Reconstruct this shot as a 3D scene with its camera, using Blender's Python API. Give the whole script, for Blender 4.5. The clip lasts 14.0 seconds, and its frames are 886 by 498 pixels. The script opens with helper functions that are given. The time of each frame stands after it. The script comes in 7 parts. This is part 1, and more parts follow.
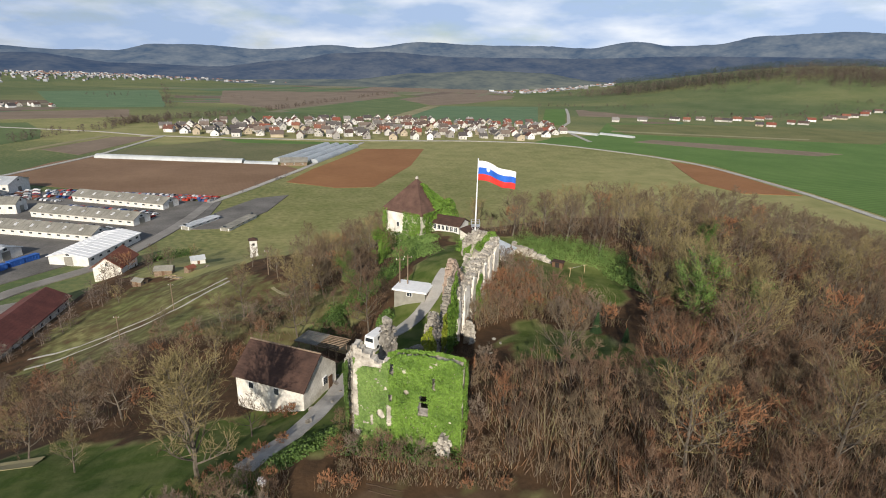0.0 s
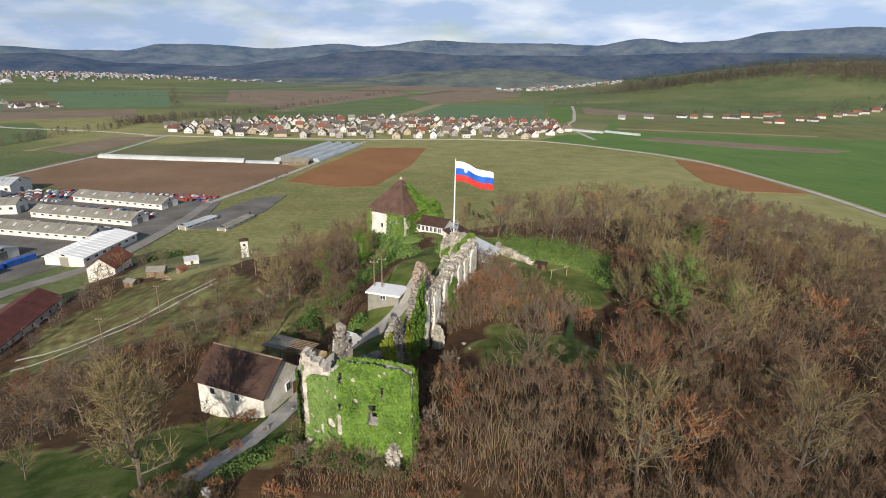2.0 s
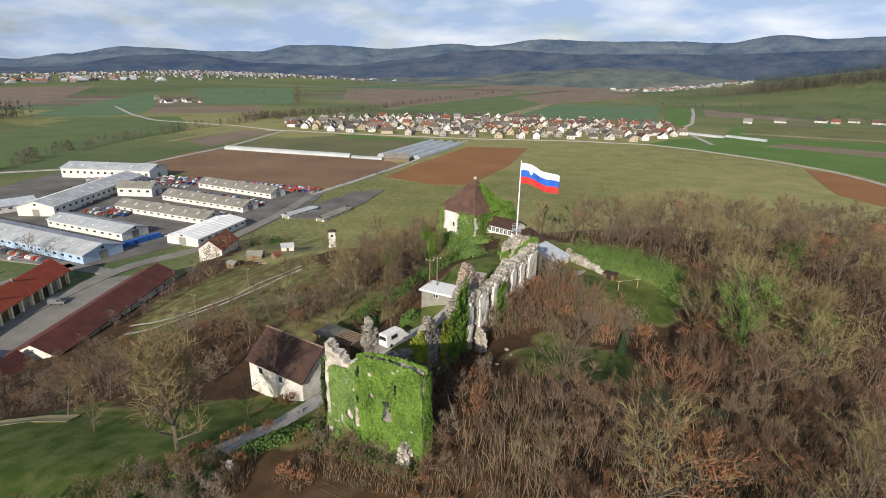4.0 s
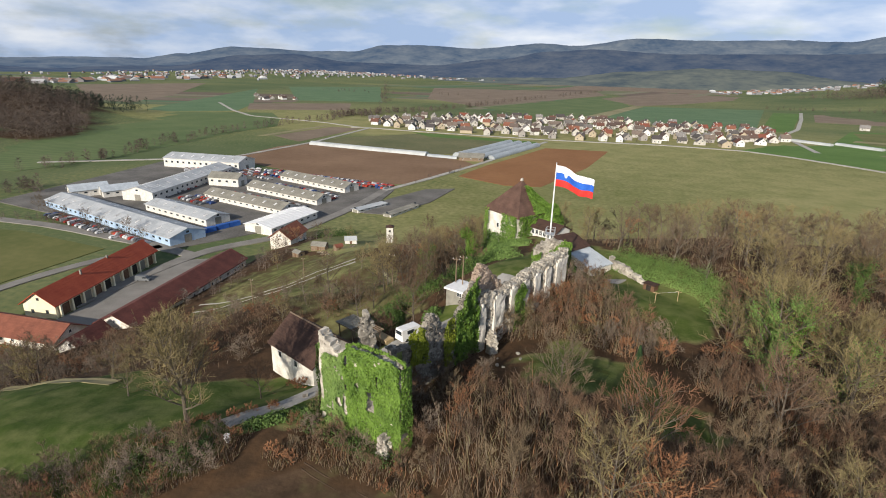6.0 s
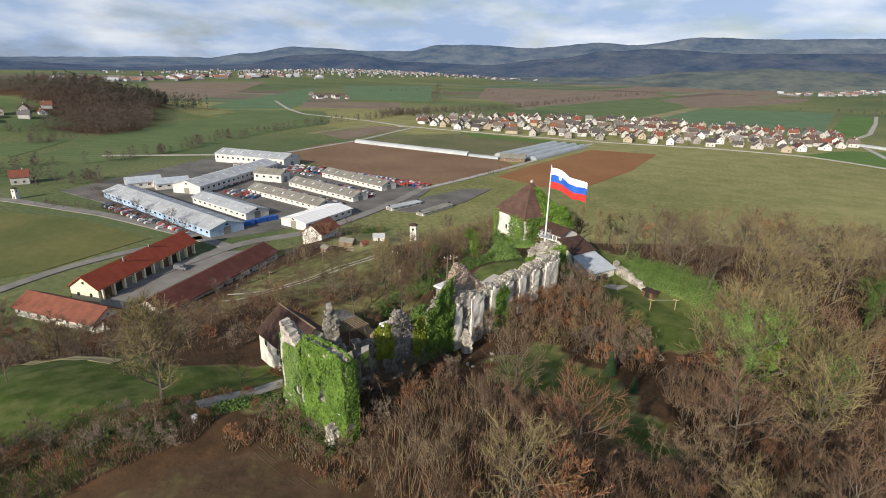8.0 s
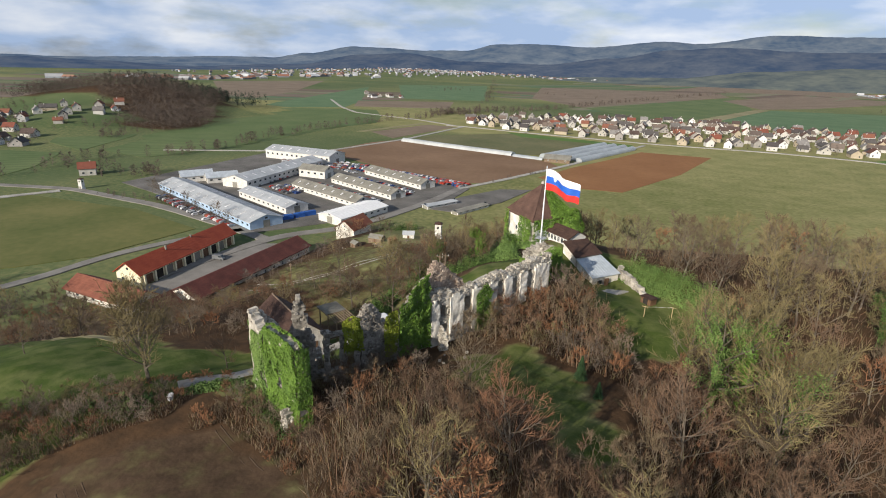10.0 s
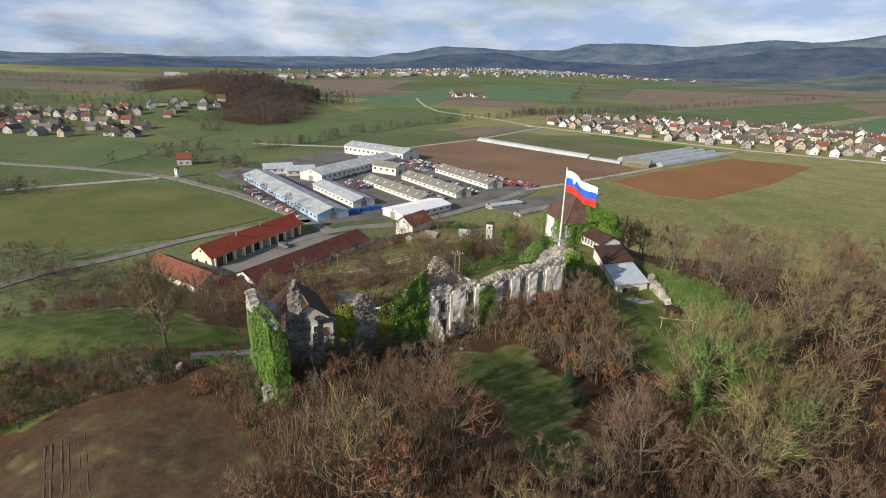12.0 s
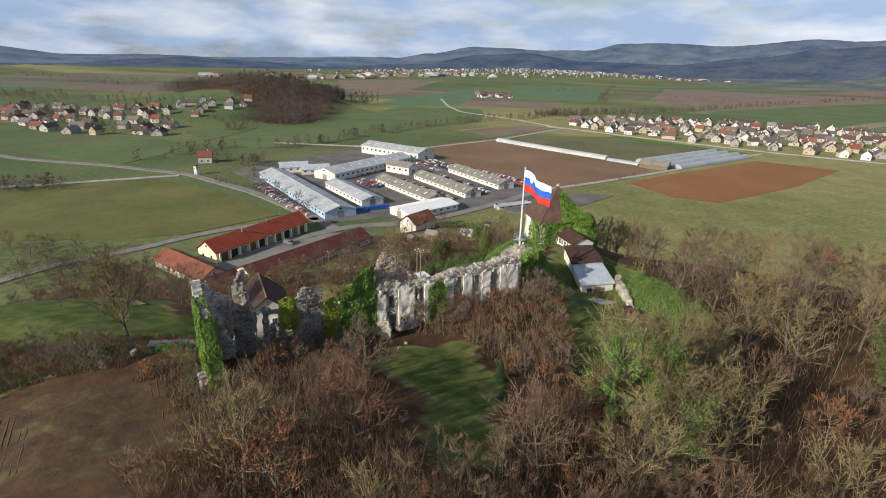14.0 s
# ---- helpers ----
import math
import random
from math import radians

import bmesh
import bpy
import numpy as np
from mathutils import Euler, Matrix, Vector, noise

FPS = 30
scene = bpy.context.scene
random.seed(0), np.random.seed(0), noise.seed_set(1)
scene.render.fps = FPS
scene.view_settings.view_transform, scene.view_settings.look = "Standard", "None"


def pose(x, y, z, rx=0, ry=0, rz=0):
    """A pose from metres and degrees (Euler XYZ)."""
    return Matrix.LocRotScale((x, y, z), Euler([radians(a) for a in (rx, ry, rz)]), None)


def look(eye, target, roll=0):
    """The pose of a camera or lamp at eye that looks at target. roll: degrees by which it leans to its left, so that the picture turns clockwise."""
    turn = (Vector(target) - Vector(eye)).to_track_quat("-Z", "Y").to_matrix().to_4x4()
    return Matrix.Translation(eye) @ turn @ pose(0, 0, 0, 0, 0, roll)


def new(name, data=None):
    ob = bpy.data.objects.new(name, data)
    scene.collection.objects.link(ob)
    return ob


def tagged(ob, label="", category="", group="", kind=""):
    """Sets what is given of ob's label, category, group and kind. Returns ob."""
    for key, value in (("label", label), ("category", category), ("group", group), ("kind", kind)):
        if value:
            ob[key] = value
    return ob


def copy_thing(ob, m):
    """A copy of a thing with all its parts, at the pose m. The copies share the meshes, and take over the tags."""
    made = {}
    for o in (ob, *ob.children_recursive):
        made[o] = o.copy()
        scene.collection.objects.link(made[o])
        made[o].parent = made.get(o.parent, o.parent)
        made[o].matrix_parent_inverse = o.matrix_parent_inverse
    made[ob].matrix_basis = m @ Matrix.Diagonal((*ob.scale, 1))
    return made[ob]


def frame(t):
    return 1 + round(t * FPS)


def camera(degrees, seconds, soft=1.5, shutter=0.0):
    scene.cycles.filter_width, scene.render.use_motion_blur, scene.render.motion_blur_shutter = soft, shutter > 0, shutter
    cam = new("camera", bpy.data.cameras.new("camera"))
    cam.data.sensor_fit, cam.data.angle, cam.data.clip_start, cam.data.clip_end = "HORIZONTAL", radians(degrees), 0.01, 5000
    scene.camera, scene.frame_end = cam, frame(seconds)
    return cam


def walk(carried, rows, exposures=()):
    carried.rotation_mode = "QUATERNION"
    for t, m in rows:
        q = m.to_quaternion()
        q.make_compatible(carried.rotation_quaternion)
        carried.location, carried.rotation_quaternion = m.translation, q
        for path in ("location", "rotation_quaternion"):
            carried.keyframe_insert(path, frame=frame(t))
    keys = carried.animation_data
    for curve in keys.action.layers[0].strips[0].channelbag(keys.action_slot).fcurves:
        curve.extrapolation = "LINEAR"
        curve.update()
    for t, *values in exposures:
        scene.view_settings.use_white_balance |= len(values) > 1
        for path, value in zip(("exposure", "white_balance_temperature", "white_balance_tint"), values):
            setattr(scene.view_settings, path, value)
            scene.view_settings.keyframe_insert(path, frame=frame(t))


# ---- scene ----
cam = camera(79.2, 14.0, soft=1.0)
# seconds, x, y, z, then the turns about x, y and z in degrees
ROWS = [
    (0.0, 0.0, 0.0, 80.034, 71.766, -1.504, -2.02),
    (0.5, 1.262, 0.435, 80.091, 71.723, -1.436, -2.064),
    (1.0, 2.638, 0.845, 80.195, 71.681, -1.363, -2.085),
    (1.5, 4.197, 1.167, 80.276, 71.626, -1.292, -1.947),
    (2.0, 5.822, 1.436, 80.374, 71.565, -1.159, -1.226),
    (2.5, 7.573, 1.726, 80.446, 71.463, -1.131, 1.462),
    (3.0, 9.462, 2.025, 80.461, 71.419, -1.112, 4.356),
    (3.5, 11.417, 2.417, 80.469, 71.35, -1.13, 7.357),
    (6.0, 22.391, 4.602, 80.724, 71.076, -1.373, 19.257),
    (6.5, 24.835, 5.179, 80.83, 71.009, -1.409, 21.084),
    (7.0, 27.296, 5.815, 80.96, 70.972, -1.384, 22.679),
    (7.5, 29.785, 6.548, 81.117, 70.939, -1.408, 23.92),
    (10.0, 42.059, 11.238, 81.679, 70.706, -1.458, 30.762),
    (10.5, 44.579, 12.564, 81.682, 70.626, -1.5, 34.026),
    (11.0, 47.166, 13.994, 81.736, 70.519, -1.563, 37.404),
    (11.5, 49.715, 15.465, 81.809, 70.483, -1.53, 39.054),
    (12.0, 52.25, 16.995, 81.859, 70.458, -1.5, 39.959),
    (12.5, 54.82, 18.521, 81.945, 70.456, -1.488, 40.433),
    (13.0, 57.336, 20.073, 82.004, 70.451, -1.487, 41.079),
    (13.5, 59.873, 21.805, 82.105, 70.444, -1.435, 42.08),
    (14.0, 62.389, 23.633, 82.193, 70.421, -1.394, 43.069),
]
walk(cam, [(t, pose(x, y, z, rx, ry, rz)) for t, x, y, z, rx, ry, rz in ROWS])

# ---- daylight ----
SUN_AZ, SUN_EL = 188.0, 23.0          # degrees clockwise from +y, degrees up
sun_dir = Vector((math.sin(radians(SUN_AZ)) * math.cos(radians(SUN_EL)), math.cos(radians(SUN_AZ)) * math.cos(radians(SUN_EL)), math.sin(radians(SUN_EL))))
sun = new("sun", bpy.data.lights.new("sun", "SUN"))
sun.data.energy, sun.data.angle, sun.data.color = 5.0, radians(0.6), (1.0, 0.91, 0.78)
sun.matrix_world = look(sun_dir * 400, (0, 0, 0))

world = bpy.data.worlds.new("sky")
scene.world = world
world.use_nodes = True
wn, wl = world.node_tree.nodes, world.node_tree.links
wn.clear()
w_out, w_bg = wn.new("ShaderNodeOutputWorld"), wn.new("ShaderNodeBackground")
w_sky = wn.new("ShaderNodeTexSky")
w_sky.sky_type, w_sky.sun_disc = "NISHITA", False
w_sky.sun_elevation, w_sky.sun_rotation = radians(SUN_EL), radians(SUN_AZ)
w_sky.air_density, w_sky.dust_density, w_sky.ozone_density = 1.0, 1.2, 1.2
w_co, w_map = wn.new("ShaderNodeTexCoord"), wn.new("ShaderNodeMapping")
w_map.inputs["Scale"].default_value = (1.0, 1.0, 3.4)
w_noise, w_ramp, w_mix = wn.new("ShaderNodeTexNoise"), wn.new("ShaderNodeValToRGB"), wn.new("ShaderNodeMix")
w_noise.inputs["Scale"].default_value, w_noise.inputs["Detail"].default_value, w_noise.inputs["Roughness"].default_value = 4.2, 8.0, 0.58
w_ramp.color_ramp.elements[0].position, w_ramp.color_ramp.elements[1].position = 0.22, 0.50
w_mix.data_type = "RGBA"
w_cloud, w_cramp = wn.new("ShaderNodeTexNoise"), wn.new("ShaderNodeValToRGB")
w_cloud.inputs["Scale"].default_value, w_cloud.inputs["Detail"].default_value = 6.5, 8.0
w_cramp.color_ramp.elements[0].position, w_cramp.color_ramp.elements[1].position = 0.42, 0.74
w_cramp.color_ramp.elements[0].color, w_cramp.color_ramp.elements[1].color = (5.0, 6.6, 9.4, 1), (10.8, 11.2, 11.8, 1)
wl.new(w_co.outputs["Generated"], w_map.inputs["Vector"])
wl.new(w_map.outputs["Vector"], w_noise.inputs["Vector"])
wl.new(w_map.outputs["Vector"], w_cloud.inputs["Vector"])
wl.new(w_noise.outputs["Fac"], w_ramp.inputs["Fac"])
wl.new(w_cloud.outputs["Fac"], w_cramp.inputs["Fac"])
# the cloud cover breaks up towards the zenith
w_up, w_thin, w_cover = wn.new("ShaderNodeSeparateXYZ"), wn.new("ShaderNodeMapRange"), wn.new("ShaderNodeMath")
w_thin.inputs["From Min"].default_value, w_thin.inputs["From Max"].default_value = 0.18, 0.55
w_thin.inputs["To Min"].default_value, w_thin.inputs["To Max"].default_value = 1.0, 0.22
w_cover.operation = "MULTIPLY"
wl.new(w_co.outputs["Generated"], w_up.inputs["Vector"])
wl.new(w_up.outputs["Z"], w_thin.inputs["Value"])
wl.new(w_ramp.outputs["Color"], w_cover.inputs[0])
wl.new(w_thin.outputs["Result"], w_cover.inputs[1])
wl.new(w_cover.outputs["Value"], w_mix.inputs["Factor"])
wl.new(w_sky.outputs["Color"], w_mix.inputs["A"])
wl.new(w_cramp.outputs["Color"], w_mix.inputs["B"])
w_sep, w_fade, w_dim = wn.new("ShaderNodeSeparateXYZ"), wn.new("ShaderNodeMapRange"), wn.new("ShaderNodeMix")
w_fade.inputs["From Min"].default_value, w_fade.inputs["From Max"].default_value = -1.0, 0.5
w_fade.inputs["To Min"].default_value, w_fade.inputs["To Max"].default_value = 0.82, 1.04
w_dim.data_type, w_dim.blend_type = "RGBA", "MULTIPLY"
w_dim.inputs["Factor"].default_value = 1.0
wl.new(w_co.outputs["Generated"], w_sep.inputs["Vector"])
wl.new(w_sep.outputs["X"], w_fade.inputs["Value"])
wl.new(w_mix.outputs["Result"], w_dim.inputs["A"])
wl.new(w_fade.outputs["Result"], w_dim.inputs["B"])
wl.new(w_dim.outputs["Result"], w_bg.inputs["Color"])
wl.new(w_bg.outputs["Background"], w_out.inputs["Surface"])
w_bg.inputs["Strength"].default_value = 0.077
scene.view_settings.exposure = 0.2


# ---- materials ----
def material(name, dark, light, scale=1.0, rough=0.85, bump=0.0, metal=0.0, spread=0.0, fine=8.0, island=False, spec=0.3):
    """A noisy surface between two colours; spread varies it from object to object."""
    m = bpy.data.materials.new(name)
    m.use_nodes = True
    n, l = m.node_tree.nodes, m.node_tree.links
    p = n["Principled BSDF"]
    co = n.new("ShaderNodeTexCoord")
    a, b = n.new("ShaderNodeTexNoise"), n.new("ShaderNodeTexNoise")
    a.inputs["Scale"].default_value, a.inputs["Detail"].default_value = scale, 5.0
    b.inputs["Scale"].default_value, b.inputs["Detail"].default_value = scale * fine, 3.0
    l.new(co.outputs["Object"], a.inputs["Vector"])
    l.new(co.outputs["Object"], b.inputs["Vector"])
    add = n.new("ShaderNodeMath")
    add.operation = "MULTIPLY_ADD"
    add.inputs[1].default_value = 0.45
    l.new(b.outputs["Fac"], add.inputs[0])
    l.new(a.outputs["Fac"], add.inputs[2])
    ramp = n.new("ShaderNodeMapRange")
    ramp.inputs["From Min"].default_value, ramp.inputs["From Max"].default_value = 0.5, 0.95
    l.new(add.outputs["Value"], ramp.inputs["Value"])
    mix = n.new("ShaderNodeMix")
    mix.data_type = "RGBA"
    mix.inputs["A"].default_value, mix.inputs["B"].default_value = (*dark, 1), (*light, 1)
    l.new(ramp.outputs["Result"], mix.inputs["Factor"])
    colour = mix.outputs["Result"]
    if spread:
        hsv, mr = n.new("ShaderNodeHueSaturation"), n.new("ShaderNodeMapRange")
        mr.inputs["To Min"].default_value, mr.inputs["To Max"].default_value = 1 - spread, 1 + spread
        if island:
            l.new(n.new("ShaderNodeNewGeometry").outputs["Random Per Island"], mr.inputs["Value"])
        else:
            l.new(n.new("ShaderNodeObjectInfo").outputs["Random"], mr.inputs["Value"])
        l.new(mr.outputs["Result"], hsv.inputs["Value"])
        l.new(colour, hsv.inputs["Color"])
        colour = hsv.outputs["Color"]
    l.new(colour, p.inputs["Base Color"])
    p.inputs["Roughness"].default_value, p.inputs["Metallic"].default_value = rough, metal
    p.inputs["Specular IOR Level"].default_value = spec
    if bump:
        bp = n.new("ShaderNodeBump")
        bp.inputs["Strength"].default_value, bp.inputs["Distance"].default_value = bump, 0.1
        l.new(b.outputs["Fac"], bp.inputs["Height"])
        l.new(bp.outputs["Normal"], p.inputs["Normal"])
    return m


def palette(name, colours, rough=0.85, scale=0.6, island=True):
    """A surface whose colour is drawn from a few, piece by piece or object by object."""
    m = material(name, (0.75, 0.75, 0.75), (1, 1, 1), scale, rough)
    n, l = m.node_tree.nodes, m.node_tree.links
    ramp = n.new("ShaderNodeValToRGB")
    ramp.color_ramp.interpolation = "CONSTANT"
    el = ramp.color_ramp.elements
    el[0].color, el[0].position = (*colours[0], 1), 0.0
    el[1].color, el[1].position = (*colours[1], 1), 1 / len(colours)
    for i, c in enumerate(colours[2:], 2):
        e = el.new(i / len(colours))
        e.color = (*c, 1)
    src = n.new("ShaderNodeNewGeometry").outputs["Random Per Island"] if island else n.new("ShaderNodeObjectInfo").outputs["Random"]
    l.new(src, ramp.inputs["Fac"])
    mul = n.new("ShaderNodeMix")
    mul.data_type, mul.blend_type = "RGBA", "MULTIPLY"
    mul.inputs["Factor"].default_value = 1.0
    p = n["Principled BSDF"]
    l.new(p.inputs["Base Color"].links[0].from_socket, mul.inputs["A"])
    l.new(ramp.outputs["Color"], mul.inputs["B"])
    l.new(mul.outputs["Result"], p.inputs["Base Color"])
    return m


PLASTER = material("white_plaster", (0.52, 0.50, 0.46), (0.70, 0.69, 0.655), 0.7, 0.9, 0.15)
OLD_PLASTER = material("stained_plaster", (0.46, 0.42, 0.36), (0.84, 0.81, 0.74), 0.45, 0.92, 0.3)
CREAM = material("cream_plaster", (0.72, 0.64, 0.44), (0.84, 0.78, 0.58), 0.5, 0.9, 0.1)
VILLAGE_WALL = palette("village_plaster", [(0.66, 0.65, 0.62), (0.48, 0.46, 0.42), (0.74, 0.73, 0.72), (0.46, 0.39, 0.29), (0.55, 0.53, 0.49), (0.34, 0.32, 0.30), (0.58, 0.56, 0.53)], 0.9, 0.3, False)
VILLAGE_ROOF = palette("village_roof_tiles", [(0.22, 0.075, 0.05), (0.10, 0.07, 0.06), (0.16, 0.148, 0.14), (0.24, 0.10, 0.065), (0.08, 0.07, 0.07), (0.14, 0.11, 0.095), (0.25, 0.235, 0.225), (0.15, 0.07, 0.052), (0.11, 0.10, 0.095), (0.19, 0.15, 0.125), (0.13, 0.085, 0.07)], 0.85, 0.5, False)
BROWN_TILE = material("brown_roof_tile", (0.042, 0.024, 0.019), (0.085, 0.048, 0.036), 0.8, 0.85, 0.5, fine=12)
TOWER_TILE = material("tower_roof_tile", (0.075, 0.042, 0.033), (0.14, 0.082, 0.062), 0.5, 0.85, 0.5, fine=12)
RED_TILE = material("red_roof_tile", (0.30, 0.055, 0.028), (0.40, 0.085, 0.04), 0.3, 0.75, 0.3)
ORANGE_TILE = material("orange_roof_tile", (0.155, 0.056, 0.037), (0.25, 0.092, 0.058), 0.4, 0.85, 0.4)
MAROON_TILE = material("maroon_roof_sheet", (0.085, 0.030, 0.024), (0.15, 0.050, 0.040), 0.25, 0.8, 0.3)
STEEL = material("grey_roof_sheet", (0.33, 0.35, 0.37), (0.51, 0.525, 0.54), 0.15, 0.55, 0.1)
FIBRE = material("weathered_fibre_cement", (0.17, 0.163, 0.138), (0.28, 0.268, 0.232), 0.2, 0.9, 0.2)
SHED_METAL = material("shed_sheet_metal", (0.36, 0.40, 0.44), (0.52, 0.56, 0.60), 0.5, 0.45, 0.1)
STONE = material("pale_ruin_stone", (0.17, 0.15, 0.125), (0.66, 0.61, 0.53), 0.55, 0.95, 0.8, fine=6)
RUBBLE = material("ruin_stone_block", (0.17, 0.15, 0.125), (0.56, 0.52, 0.45), 0.9, 0.95, 0.7, spread=0.35, fine=5, island=True)
# inner court stone: greyer, with the court's deep shade put into its tone
INNER_STONE = material("weathered_stone_darkened_for_shade", (0.085, 0.075, 0.062), (0.40, 0.37, 0.32), 0.6, 0.95, 0.8, fine=6)
INNER_RUBBLE = material("weathered_block_darkened_for_shade", (0.085, 0.075, 0.062), (0.36, 0.33, 0.285), 0.9, 0.95, 0.7, spread=0.35, fine=5, island=True)
BRICKY = material("rubble_with_brick", (0.22, 0.15, 0.11), (0.40, 0.32, 0.26), 0.8, 0.95, 0.7)
GLASS = material("dark_window_glass", (0.02, 0.025, 0.03), (0.05, 0.06, 0.07), 0.4, 0.12, spec=0.5)
DARK = material("dark_opening", (0.02, 0.018, 0.016), (0.04, 0.035, 0.03), 1.0, 0.95)
WOOD = material("weathered_timber", (0.13, 0.095, 0.065), (0.27, 0.20, 0.14), 1.5, 0.85, 0.3)
NEW_WOOD = material("light_timber", (0.42, 0.30, 0.16), (0.55, 0.42, 0.25), 1.2, 0.8, 0.2)
DARK_WOOD = material("brown_timber", (0.10, 0.055, 0.03), (0.17, 0.10, 0.06), 1.2, 0.8, 0.2)
WHITE_PAINT = material("white_paint", (0.72, 0.72, 0.72), (0.84, 0.84, 0.84), 1.0, 0.5)
GALV = material("galvanised_steel", (0.42, 0.43, 0.44), (0.58, 0.59, 0.60), 2.0, 0.4, metal=0.6)
BLUE_PAINT = material("blue_paint", (0.02, 0.08, 0.32), (0.04, 0.14, 0.45), 0.5, 0.6)
ASPHALT = material("worn_asphalt", (0.17, 0.158, 0.142), (0.27, 0.254, 0.232), 0.12, 0.92, 0.2, fine=25)
YARD = material("trodden_grey_yard", (0.085, 0.080, 0.073), (0.19, 0.178, 0.163), 0.06, 0.95, 0.2, fine=18)
GRAVEL = material("pale_gravel", (0.30, 0.28, 0.25), (0.46, 0.44, 0.40), 0.15, 0.95, 0.2, fine=20)
PATH = material("grey_path", (0.26, 0.25, 0.23), (0.42, 0.40, 0.37), 0.4, 0.95, 0.3, fine=14)
CAR_PAINT = palette("car_paint", [(0.55, 0.56, 0.58), (0.75, 0.75, 0.75), (0.10, 0.10, 0.11), (0.35, 0.03, 0.02), (0.30, 0.31, 0.33), (0.03, 0.07, 0.22), (0.70, 0.70, 0.70), (0.16, 0.17, 0.18), (0.42, 0.05, 0.03)], 0.35, 0.3, False)
TYRE = material("tyre_rubber", (0.015, 0.015, 0.015), (0.03, 0.03, 0.03), 3.0, 0.9)
FLAG_WHITE = material("white_flag_cloth", (0.74, 0.75, 0.78), (0.82, 0.83, 0.85), 0.6, 0.8)
FLAG_BLUE = material("blue_flag_cloth", (0.02, 0.10, 0.48), (0.03, 0.14, 0.56), 0.6, 0.8)
FLAG_RED = material("red_flag_cloth", (0.55, 0.03, 0.025), (0.65, 0.05, 0.04), 0.6, 0.8)
BARK = material("grey_bark", (0.06, 0.05, 0.04), (0.18, 0.15, 0.115), 1.5, 0.95, 0.5, spread=0.25)
TWIG = palette("bare_twigs", [(0.18, 0.112, 0.070), (0.21, 0.135, 0.088), (0.155, 0.102, 0.070), (0.195, 0.145, 0.09), (0.205, 0.104, 0.058), (0.165, 0.125, 0.08)], 0.95, 0.2, False)
TWIG_BROWN = palette("dark_brown_twigs", [(0.130, 0.080, 0.050), (0.155, 0.095, 0.060), (0.120, 0.082, 0.056), (0.145, 0.100, 0.062)], 0.95, 0.2, False)
TWIG_LICHEN = material("lichened_twigs", (0.150, 0.120, 0.056), (0.235, 0.190, 0.092), 0.4, 0.95, spread=0.2)
TWIG_RUST = material("rusty_leaves", (0.19, 0.092, 0.048), (0.31, 0.155, 0.08), 0.4, 0.95, spread=0.25)
TWIG_GREY = material("grey_bush_twigs", (0.145, 0.112, 0.085), (0.235, 0.185, 0.14), 0.4, 0.95, spread=0.2)
IVY = material("ivy_leaves", (0.062, 0.120, 0.016), (0.150, 0.255, 0.038), 0.5, 0.6, spread=0.30, island=True, fine=3)
IVY_SOFT = material("soft_green_leaves", (0.085, 0.150, 0.035), (0.180, 0.270, 0.070), 0.5, 0.7, spread=0.22, island=True, fine=3)
IVY_DARK = material("dark_ivy_leaves", (0.040, 0.075, 0.016), (0.100, 0.165, 0.036), 0.5, 0.65, spread=0.30, island=True, fine=3)
IVY_YELLOW = material("yellow_green_leaves", (0.13, 0.16, 0.015), (0.26, 0.30, 0.03), 0.5, 0.7, spread=0.25, island=True, fine=3)
NEEDLES = material("conifer_needles", (0.020, 0.048, 0.018), (0.055, 0.100, 0.036), 0.6, 0.8, spread=0.2, island=True)
FAR_WOOD = material("far_bare_woodland", (0.076, 0.060, 0.050), (0.148, 0.115, 0.092), 0.03, 0.95, spread=0.18, island=True)
FAR_PINE = material("far_pine_woodland", (0.022, 0.034, 0.024), (0.055, 0.072, 0.048), 0.03, 0.95, spread=0.35, island=True)
GRASS_BLADE = material("grass_tufts", (0.070, 0.085, 0.022), (0.16, 0.15, 0.055), 0.4, 0.9, spread=0.3, island=True)


def field_material(name, dark, light, rows=0.0, angle=0.0, scale=0.02):
    m = material(name, dark, light, scale, 0.95, 0.0, fine=9)
    if rows:
        n, l = m.node_tree.nodes, m.node_tree.links
        wave, mp = n.new("ShaderNodeTexWave"), n.new("ShaderNodeMapping")
        mp.inputs["Rotation"].default_value = (0, 0, radians(angle))
        wave.inputs["Scale"].default_value, wave.inputs["Distortion"].default_value = rows, 1.5
        l.new(n.new("ShaderNodeTexCoord").outputs["Object"], mp.inputs["Vector"])
        l.new(mp.outputs["Vector"], wave.inputs["Vector"])
        mul, mr = n.new("ShaderNodeMix"), n.new("ShaderNodeMapRange")
        mul.data_type, mul.blend_type = "RGBA", "MULTIPLY"
        mul.inputs["Factor"].default_value = 1.0
        mr.inputs["To Min"].default_value = 0.82
        l.new(wave.outputs["Fac"], mr.inputs["Value"])
        p = n["Principled BSDF"]
        l.new(p.inputs["Base Color"].links[0].from_socket, mul.inputs["A"])
        l.new(mr.outputs["Result"], mul.inputs["B"])
        l.new(mul.outputs["Result"], p.inputs["Base Color"])
    return m


